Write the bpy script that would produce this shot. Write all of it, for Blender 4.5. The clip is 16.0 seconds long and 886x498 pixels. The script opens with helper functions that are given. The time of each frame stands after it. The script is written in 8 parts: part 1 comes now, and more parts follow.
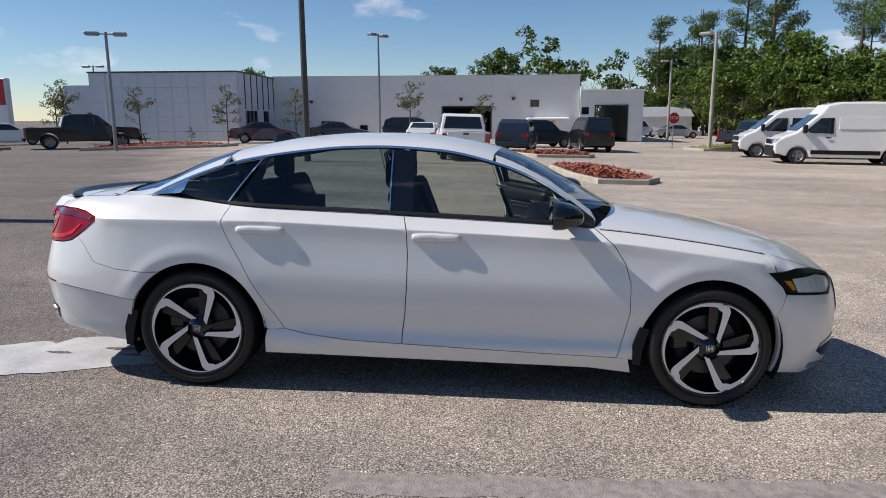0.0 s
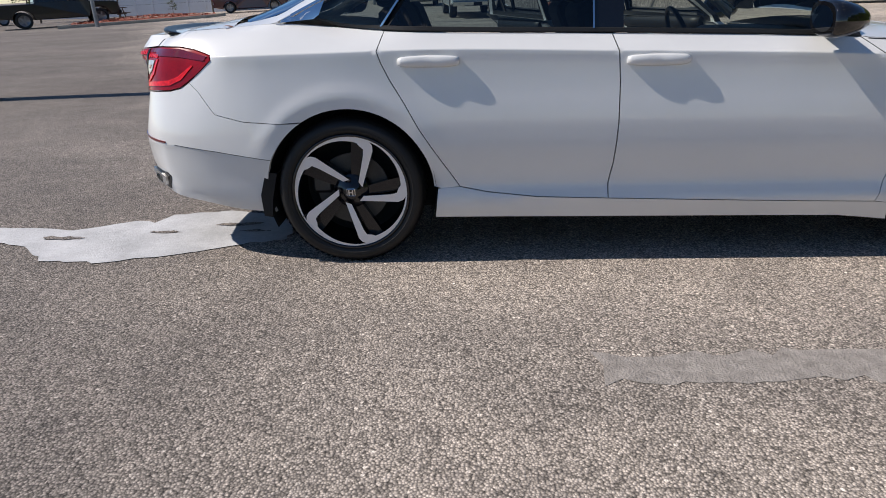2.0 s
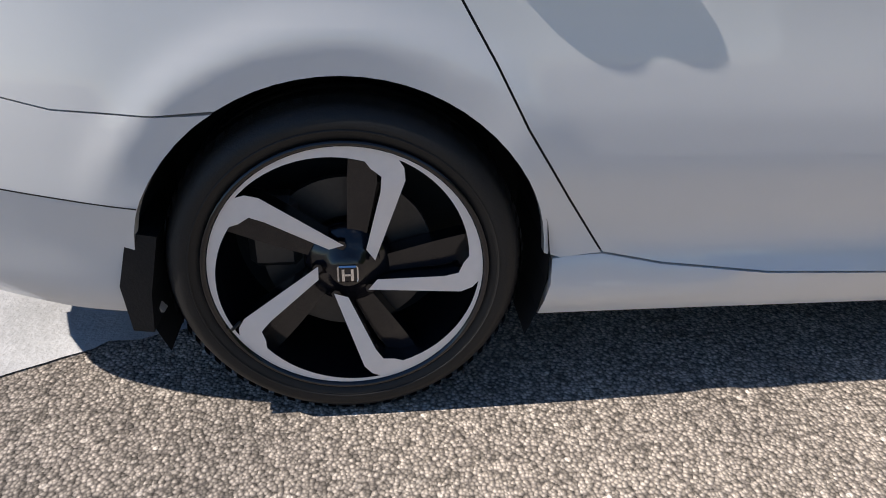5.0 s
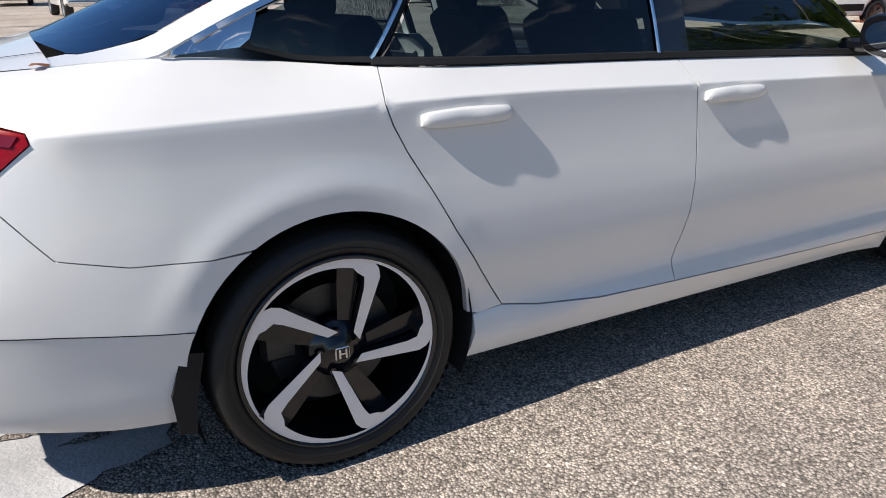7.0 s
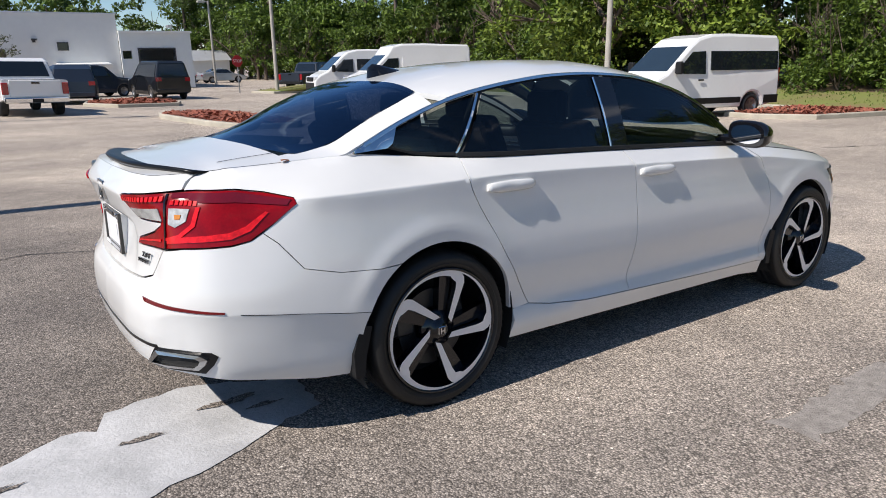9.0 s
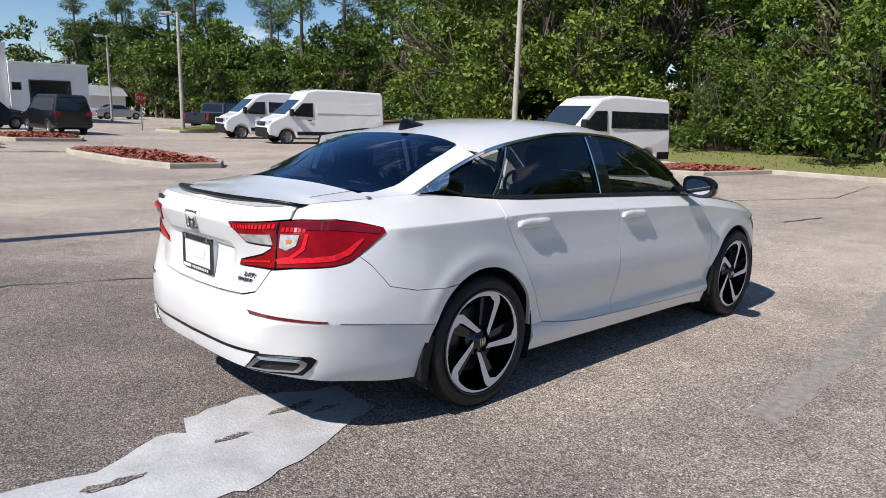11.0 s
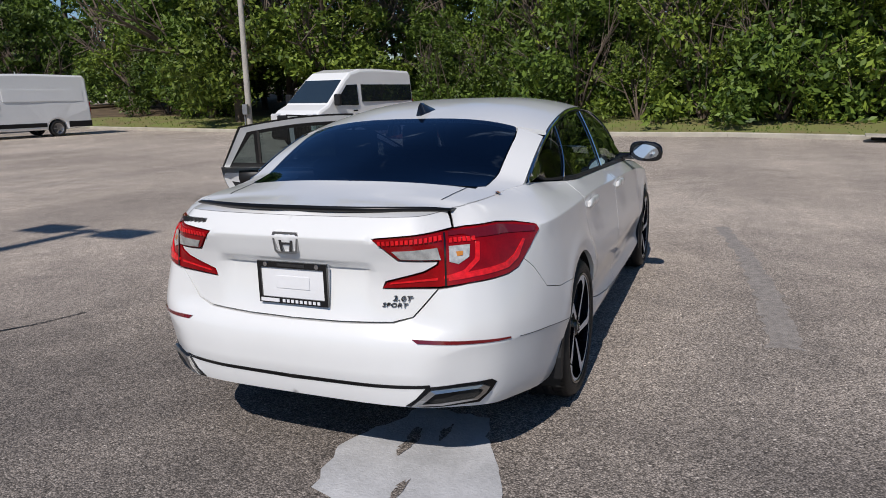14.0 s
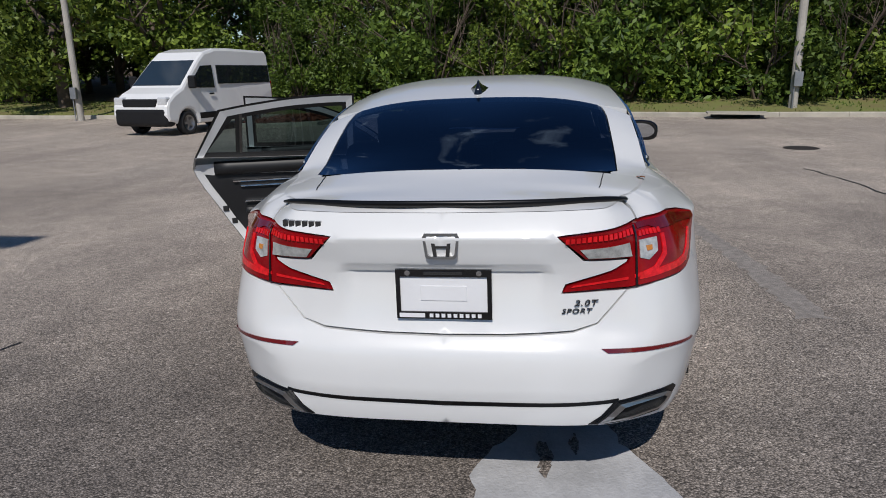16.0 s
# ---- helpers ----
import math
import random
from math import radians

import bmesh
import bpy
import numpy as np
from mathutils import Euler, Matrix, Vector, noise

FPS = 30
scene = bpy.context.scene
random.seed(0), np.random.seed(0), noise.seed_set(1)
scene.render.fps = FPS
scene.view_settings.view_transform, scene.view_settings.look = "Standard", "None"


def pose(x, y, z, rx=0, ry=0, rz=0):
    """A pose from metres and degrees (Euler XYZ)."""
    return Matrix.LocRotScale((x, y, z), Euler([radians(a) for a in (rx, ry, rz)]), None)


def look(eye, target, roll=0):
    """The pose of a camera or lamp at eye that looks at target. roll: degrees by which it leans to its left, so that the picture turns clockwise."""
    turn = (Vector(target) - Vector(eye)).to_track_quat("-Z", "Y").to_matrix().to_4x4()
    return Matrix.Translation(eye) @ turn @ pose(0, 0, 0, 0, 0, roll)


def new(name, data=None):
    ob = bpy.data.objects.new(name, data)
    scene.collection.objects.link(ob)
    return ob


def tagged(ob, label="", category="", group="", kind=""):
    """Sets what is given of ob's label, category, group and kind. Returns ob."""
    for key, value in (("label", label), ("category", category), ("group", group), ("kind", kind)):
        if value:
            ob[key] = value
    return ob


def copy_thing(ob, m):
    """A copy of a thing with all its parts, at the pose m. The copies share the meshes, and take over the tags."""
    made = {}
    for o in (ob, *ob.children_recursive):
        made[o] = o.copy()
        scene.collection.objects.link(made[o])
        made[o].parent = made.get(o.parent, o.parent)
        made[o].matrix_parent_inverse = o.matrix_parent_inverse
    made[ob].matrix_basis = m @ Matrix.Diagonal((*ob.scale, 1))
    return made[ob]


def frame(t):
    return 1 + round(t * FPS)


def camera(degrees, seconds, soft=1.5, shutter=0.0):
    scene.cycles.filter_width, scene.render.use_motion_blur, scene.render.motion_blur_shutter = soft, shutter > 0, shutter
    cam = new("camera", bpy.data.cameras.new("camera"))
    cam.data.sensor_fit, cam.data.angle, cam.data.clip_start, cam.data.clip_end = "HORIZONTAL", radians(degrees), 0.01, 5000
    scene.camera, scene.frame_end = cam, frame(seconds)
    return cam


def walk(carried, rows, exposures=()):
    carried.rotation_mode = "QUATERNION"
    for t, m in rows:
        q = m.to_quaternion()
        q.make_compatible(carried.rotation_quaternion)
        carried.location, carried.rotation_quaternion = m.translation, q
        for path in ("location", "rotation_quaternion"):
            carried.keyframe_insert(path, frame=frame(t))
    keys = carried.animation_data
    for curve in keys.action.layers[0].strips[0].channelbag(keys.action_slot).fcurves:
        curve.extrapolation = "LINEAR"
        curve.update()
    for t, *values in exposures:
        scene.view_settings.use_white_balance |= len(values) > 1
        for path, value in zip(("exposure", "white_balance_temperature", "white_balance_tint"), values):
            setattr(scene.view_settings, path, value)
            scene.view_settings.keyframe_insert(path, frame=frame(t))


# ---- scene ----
cam = camera(65.9, 16.0, soft=0.9)
PATH = [
    (0, (1.625, -4.47, 1.508), (1.51, -2.508, 1.134), -0.21),
    (0.5, (1.309, -4.521, 1.52), (1.303, -2.558, 1.14), -0.91),
    (1, (1.062, -4.386, 1.431), (1.016, -2.427, 1.032), -3.43),
    (1.5, (0.793, -4.132, 1.325), (0.694, -2.191, 0.854), -0.81),
    (2, (0.59, -3.831, 1.233), (0.49, -1.973, 0.501), -3.06),
    (2.5, (0.585, -3.433, 1.136), (0.278, -1.599, 0.4), -4.86),
    (3, (0.388, -3.084, 1.103), (0.269, -1.235, 0.351), -2.96),
    (3.5, (0.333, -2.708, 1.071), (0.191, -0.843, 0.364), -3.61),
    (3.7, (0.338, -2.542, 1.066), (0.093, -0.704, 0.316), -3.42),
    (5.8, (-0.062, -1.905, 1.048), (0.372, -0.262, -0.007), 0.07),
    (6, (-0.081, -1.966, 1.086), (0.391, -0.272, 0.134), -1.06),
    (6.5, (-0.182, -2.185, 1.188), (0.44, -0.475, 0.357), -0.57),
    (7, (-0.448, -2.323, 1.262), (0.416, -0.689, 0.497), -1.15),
    (7.5, (-0.668, -2.581, 1.32), (0.238, -0.917, 0.68), 0.61),
    (8, (-0.953, -2.71, 1.362), (0.048, -1.086, 0.761), -0.97),
    (8.5, (-1.248, -2.848, 1.404), (-0.156, -1.261, 0.865), -1.42),
    (9, (-1.474, -3.025, 1.438), (-0.369, -1.447, 0.901), -1.07),
    (9.2, (-1.585, -3.065, 1.438), (-0.423, -1.519, 0.929), -0.35),
    (11.3, (-2.41, -3.039, 1.492), (-1.025, -1.654, 1.089), 0.77),
    (11.5, (-2.437, -2.909, 1.484), (-1.018, -1.56, 1.074), 0.05),
    (12, (-2.563, -2.618, 1.497), (-1.07, -1.355, 1.082), 1.32),
    (12.5, (-2.79, -2.381, 1.513), (-1.169, -1.284, 1.103), -0.05),
    (13, (-2.869, -2.067, 1.499), (-1.171, -1.092, 1.089), -0.86),
    (13.5, (-2.972, -1.749, 1.511), (-1.24, -0.841, 1.093), -0.05),
    (14, (-3.11, -1.448, 1.518), (-1.311, -0.712, 1.045), -0.94),
    (14.5, (-3.07, -1.109, 1.496), (-1.259, -0.415, 1.006), -1.23),
    (15, (-3.128, -0.809, 1.483), (-1.263, -0.285, 0.987), 0.15),
    (15.5, (-3.183, -0.532, 1.507), (-1.281, -0.2, 0.987), 0.34),
    (16, (-3.057, -0.275, 1.499), (-1.15, 0.014, 0.972), -0.78),
]
walk(cam, [(t, look(eye, target, roll)) for t, eye, target, roll in PATH],
     [(0, 0.24, 6550, 13), (3.7, 0.33, 6650, 13), (6.0, 0.55, 6700, 12), (7.2, 0.55, 6700, 12), (8.2, 0.40, 6650, 12), (9.0, 0.41, 6600, 12), (11.5, 0.38, 6450, 13), (12.5, 0.16, 6450, 13), (14.5, -0.22, 6350, 13), (16.0, -0.38, 6300, 12)])

# ---------------------------------------------------------------- light
SUN_FROM = Vector((-0.70, -0.006, 0.74)).normalized()
sun = new("sun", bpy.data.lights.new("sun", "SUN"))
sun.data.energy, sun.data.angle, sun.data.color = 4.35, radians(0.53), (1.0, 0.95, 0.87)
sun.matrix_world = look(SUN_FROM * 60, (0, 0, 0))

world = bpy.data.worlds.new("sky")
scene.world = world
world.use_nodes = True
wn, wl = world.node_tree.nodes, world.node_tree.links
wn.clear()
sky = wn.new("ShaderNodeTexSky")
sky.sky_type, sky.sun_disc = "NISHITA", False
sky.sun_elevation = math.asin(SUN_FROM.z)
sky.sun_rotation = math.atan2(SUN_FROM.x, SUN_FROM.y)
sky.altitude = 900.0
sky.air_density, sky.dust_density, sky.ozone_density = 1.0, 0.0, 4.0
# small fair-weather clouds low over the horizon
wco = wn.new("ShaderNodeTexCoord")
wmap = wn.new("ShaderNodeMapping")
wmap.inputs["Scale"].default_value = (1.0, 1.0, 2.4)
wno = wn.new("ShaderNodeTexNoise")
wno.inputs["Scale"].default_value, wno.inputs["Detail"].default_value = 5.5, 6.0
wno.inputs["Roughness"].default_value = 0.55
wramp = wn.new("ShaderNodeValToRGB")
wramp.color_ramp.elements[0].position, wramp.color_ramp.elements[1].position = 0.60, 0.76
wramp.color_ramp.elements[1].color = (0.85, 0.85, 0.85, 1)
wmix = wn.new("ShaderNodeMixRGB")
wmix.inputs["Color2"].default_value = (9.5, 9.7, 10.2, 1)
wbg = wn.new("ShaderNodeBackground")
wbg.inputs["Strength"].default_value = 0.083
wout = wn.new("ShaderNodeOutputWorld")
wl.new(wco.outputs["Generated"], wmap.inputs["Vector"])
wl.new(wmap.outputs[0], wno.inputs["Vector"])
wl.new(wno.outputs["Fac"], wramp.inputs["Fac"])
wl.new(wramp.outputs["Color"], wmix.inputs["Fac"])
wsat = wn.new("ShaderNodeHueSaturation")
wsat.inputs["Saturation"].default_value = 1.12
wl.new(sky.outputs["Color"], wsat.inputs["Color"])
wl.new(wsat.outputs["Color"], wmix.inputs["Color1"])
wl.new(wmix.outputs["Color"], wbg.inputs["Color"])
wl.new(wbg.outputs[0], wout.inputs["Surface"])


# ---------------------------------------------------------------- materials
def mat(name, color, rough=0.5, metal=0.0, var=0.0, scale=8.0, bump=0.0, bump_scale=60.0, coat=0.0, spec=0.5, island=0.0, dark=None):
    """A plain surface with two scales of variation in colour and fine relief."""
    m = bpy.data.materials.new(name)
    m.use_nodes = True
    n, l = m.node_tree.nodes, m.node_tree.links
    b = n["Principled BSDF"]
    b.inputs["Roughness"].default_value, b.inputs["Metallic"].default_value = rough, metal
    b.inputs["Specular IOR Level"].default_value = spec
    b.inputs["Coat Weight"].default_value, b.inputs["Coat Roughness"].default_value = coat, 0.03
    b.inputs["Base Color"].default_value = (*color, 1)
    co = n.new("ShaderNodeTexCoord")
    if var or dark:
        low = dark or tuple(c * (1 - var) for c in color)
        n1, n2 = n.new("ShaderNodeTexNoise"), n.new("ShaderNodeTexNoise")
        n1.inputs["Scale"].default_value, n2.inputs["Scale"].default_value = scale, scale * 9
        n1.inputs["Detail"].default_value = n2.inputs["Detail"].default_value = 4
        l.new(co.outputs["Object"], n1.inputs["Vector"])
        l.new(co.outputs["Object"], n2.inputs["Vector"])
        add = n.new("ShaderNodeMath")
        add.operation = "MULTIPLY_ADD"
        add.inputs[1].default_value = 0.45
        l.new(n2.outputs["Fac"], add.inputs[0])
        l.new(n1.outputs["Fac"], add.inputs[2])
        fac = add.outputs[0]
        if island:
            geo = n.new("ShaderNodeNewGeometry")
            ma = n.new("ShaderNodeMath")
            ma.operation = "MULTIPLY_ADD"
            ma.inputs[1].default_value = island
            l.new(geo.outputs["Random Per Island"], ma.inputs[0])
            l.new(fac, ma.inputs[2])
            fac = ma.outputs[0]
        r = n.new("ShaderNodeValToRGB")
        r.color_ramp.elements[0].position, r.color_ramp.elements[1].position = 0.45, 0.98 + island * 0.6
        r.color_ramp.elements[0].color, r.color_ramp.elements[1].color = (*low, 1), (*color, 1)
        l.new(fac, r.inputs["Fac"])
        l.new(r.outputs["Color"], b.inputs["Base Color"])
    if bump:
        nb = n.new("ShaderNodeTexNoise")
        nb.inputs["Scale"].default_value, nb.inputs["Detail"].default_value = bump_scale, 5
        bp = n.new("ShaderNodeBump")
        bp.inputs["Strength"].default_value, bp.inputs["Distance"].default_value = bump, 0.01
        l.new(co.outputs["Object"], nb.inputs["Vector"])
        l.new(nb.outputs["Fac"], bp.inputs["Height"])
        l.new(bp.outputs["Normal"], b.inputs["Normal"])
    return m


def asphalt_material():
    """Worn parking-lot asphalt: pale aggregate in a dark binder, with large stains and tyre-polished bands."""
    m = bpy.data.materials.new("worn asphalt")
    m.use_nodes = True
    n, l = m.node_tree.nodes, m.node_tree.links
    b = n["Principled BSDF"]
    b.inputs["Roughness"].default_value, b.inputs["Specular IOR Level"].default_value = 0.88, 0.3
    co = n.new("ShaderNodeTexCoord")

    def tex(kind, scale, **more):
        t = n.new(kind)
        t.inputs["Scale"].default_value = scale
        for k, v in more.items():
            t.inputs[k].default_value = v
        l.new(co.outputs["Object"], t.inputs["Vector"])
        return t

    def ramp(src, a, b_, c0, c1):
        r = n.new("ShaderNodeValToRGB")
        r.color_ramp.elements[0].position, r.color_ramp.elements[1].position = a, b_
        r.color_ramp.elements[0].color, r.color_ramp.elements[1].color = (*c0, 1), (*c1, 1)
        l.new(src, r.inputs["Fac"])
        return r.outputs["Color"]

    def mix(kind, fac, a, b_):
        x = n.new("ShaderNodeMixRGB")
        x.blend_type = kind
        if isinstance(fac, float):
            x.inputs["Fac"].default_value = fac
        else:
            l.new(fac, x.inputs["Fac"])
        l.new(a, x.inputs["Color1"])
        l.new(b_, x.inputs["Color2"])
        return x.outputs["Color"]

    v = tex("ShaderNodeTexVoronoi", 125.0)
    v2 = tex("ShaderNodeTexVoronoi", 62.0)
    stone = ramp(v.outputs["Color"], 0.12, 0.95, (0.19, 0.172, 0.153), (0.72, 0.645, 0.585))
    gap = ramp(v.outputs["Distance"], 0.25, 0.75, (1, 1, 1), (0.36, 0.36, 0.37))
    near = mix("MULTIPLY", 1.0, stone, gap)
    big = ramp(v2.outputs["Color"], 0.80, 0.93, (0, 0, 0), (1, 1, 1))
    pale = n.new("ShaderNodeRGB")
    pale.outputs[0].default_value = (0.80, 0.735, 0.675, 1)
    edge2 = ramp(v2.outputs["Distance"], 0.30, 0.48, (1, 1, 1), (0, 0, 0))
    big = mix("MULTIPLY", 1.0, big, edge2)
    near = mix("MIX", big, near, pale.outputs[0])
    s1 = tex("ShaderNodeTexNoise", 0.22, Detail=5.0, Roughness=0.6)
    s2 = tex("ShaderNodeTexNoise", 2.3, Detail=6.0, Roughness=0.65)
    s3 = tex("ShaderNodeTexNoise", 26.0, Detail=3.0)
    near = mix("MULTIPLY", 1.0, near, ramp(s1.outputs["Fac"], 0.3, 0.7, (0.80, 0.78, 0.76), (1.18, 1.16, 1.13)))
    near = mix("MULTIPLY", 1.0, near, ramp(s2.outputs["Fac"], 0.3, 0.72, (0.80, 0.80, 0.80), (1.12, 1.11, 1.09)))
    near = mix("MULTIPLY", 1.0, near, ramp(s3.outputs["Fac"], 0.3, 0.7, (0.86, 0.86, 0.86), (1.1, 1.1, 1.1)))
    # paler, weathered bands across the lot
    st = n.new("ShaderNodeMapping")
    st.inputs["Scale"].default_value = (0.03, 0.5, 1)
    st.inputs["Rotation"].default_value = (0, 0, radians(4))
    l.new(co.outputs["Object"], st.inputs["Vector"])
    s4 = n.new("ShaderNodeTexNoise")
    s4.inputs["Scale"].default_value, s4.inputs["Detail"].default_value = 1.6, 4
    l.new(st.outputs[0], s4.inputs["Vector"])
    near = mix("MULTIPLY", 1.0, near, ramp(s4.outputs["Fac"], 0.35, 0.68, (0.90, 0.90, 0.90), (1.14, 1.13, 1.11)))
    # base colour turns paler and warmer towards +x and +y, with a wavering edge
    axis = n.new("ShaderNodeSeparateXYZ")
    l.new(co.outputs["Object"], axis.inputs[0])
    edge = n.new("ShaderNodeMath")
    edge.operation = "MULTIPLY_ADD"
    edge.inputs[1].default_value = 9.0
    l.new(s1.outputs["Fac"], edge.inputs[0])
    slope = n.new("ShaderNodeMath")
    slope.operation = "MULTIPLY_ADD"
    slope.inputs[1].default_value = 0.5
    l.new(axis.outputs["Y"], slope.inputs[0])
    l.new(axis.outputs["X"], slope.inputs[2])
    l.new(slope.outputs[0], edge.inputs[2])
    span = n.new("ShaderNodeMapRange")
    span.inputs["From Min"].default_value, span.inputs["From Max"].default_value = 3.0, 9.0
    l.new(edge.outputs[0], span.inputs["Value"])
    near = mix("MULTIPLY", 1.0, near, ramp(span.outputs[0], 0.0, 1.0, (0.61, 0.61, 0.625), (1.50, 1.47, 1.42)))
    l.new(near, b.inputs["Base Color"])
    bp = n.new("ShaderNodeBump")
    bp.inputs["Strength"].default_value, bp.inputs["Distance"].default_value = 0.7, 0.006
    bp.invert = True
    l.new(v.outputs["Distance"], bp.inputs["Height"])
    l.new(bp.outputs["Normal"], b.inputs["Normal"])
    return m


def glass_material(name, tint, rough=0.0, clear=0.35, ior=1.52, sheen=(0.95, 0.97, 1.0)):
    """Tinted car glass: a thin pane that reflects at grazing angles and lets some light through."""
    m = bpy.data.materials.new(name)
    m.use_nodes = True
    n, l = m.node_tree.nodes, m.node_tree.links
    n.remove(n["Principled BSDF"])
    tr, gl, mx, fr = (n.new(k) for k in ("ShaderNodeBsdfTransparent", "ShaderNodeBsdfGlossy", "ShaderNodeMixShader", "ShaderNodeFresnel"))
    tr.inputs["Color"].default_value = (*[c * clear for c in tint], 1)
    gl.inputs["Roughness"].default_value = rough
    gl.inputs["Color"].default_value = (*sheen, 1)
    fr.inputs["IOR"].default_value = ior
    l.new(fr.outputs[0], mx.inputs["Fac"])
    l.new(tr.outputs[0], mx.inputs[1])
    l.new(gl.outputs[0], mx.inputs[2])
    l.new(mx.outputs[0], n["Material Output"].inputs["Surface"])
    return m


def leaf_material(name, dark, light):
    m = bpy.data.materials.new(name)
    m.use_nodes = True
    n, l = m.node_tree.nodes, m.node_tree.links
    b = n["Principled BSDF"]
    b.inputs["Roughness"].default_value = 0.55
    b.inputs["Specular IOR Level"].default_value = 0.35
    geo = n.new("ShaderNodeNewGeometry")
    oi = n.new("ShaderNodeObjectInfo")
    r = n.new("ShaderNodeValToRGB")
    r.color_ramp.elements[0].color, r.color_ramp.elements[1].color = (*dark, 1), (*light, 1)
    hs = n.new("ShaderNodeHueSaturation")
    mr = n.new("ShaderNodeMapRange")
    mr.inputs["To Min"].default_value, mr.inputs["To Max"].default_value = 0.75, 1.3
    l.new(oi.outputs["Random"], mr.inputs["Value"])
    l.new(mr.outputs[0], hs.inputs["Value"])
    l.new(geo.outputs["Random Per Island"], r.inputs["Fac"])
    l.new(r.outputs["Color"], hs.inputs["Color"])
    l.new(hs.outputs["Color"], b.inputs["Base Color"])
    tl = n.new("ShaderNodeBsdfTranslucent")
    l.new(hs.outputs["Color"], tl.inputs["Color"])
    mx = n.new("ShaderNodeMixShader")
    mx.inputs["Fac"].default_value = 0.18
    l.new(b.outputs[0], mx.inputs[1])
    l.new(tl.outputs[0], mx.inputs[2])
    l.new(mx.outputs[0], n["Material Output"].inputs["Surface"])
    return m


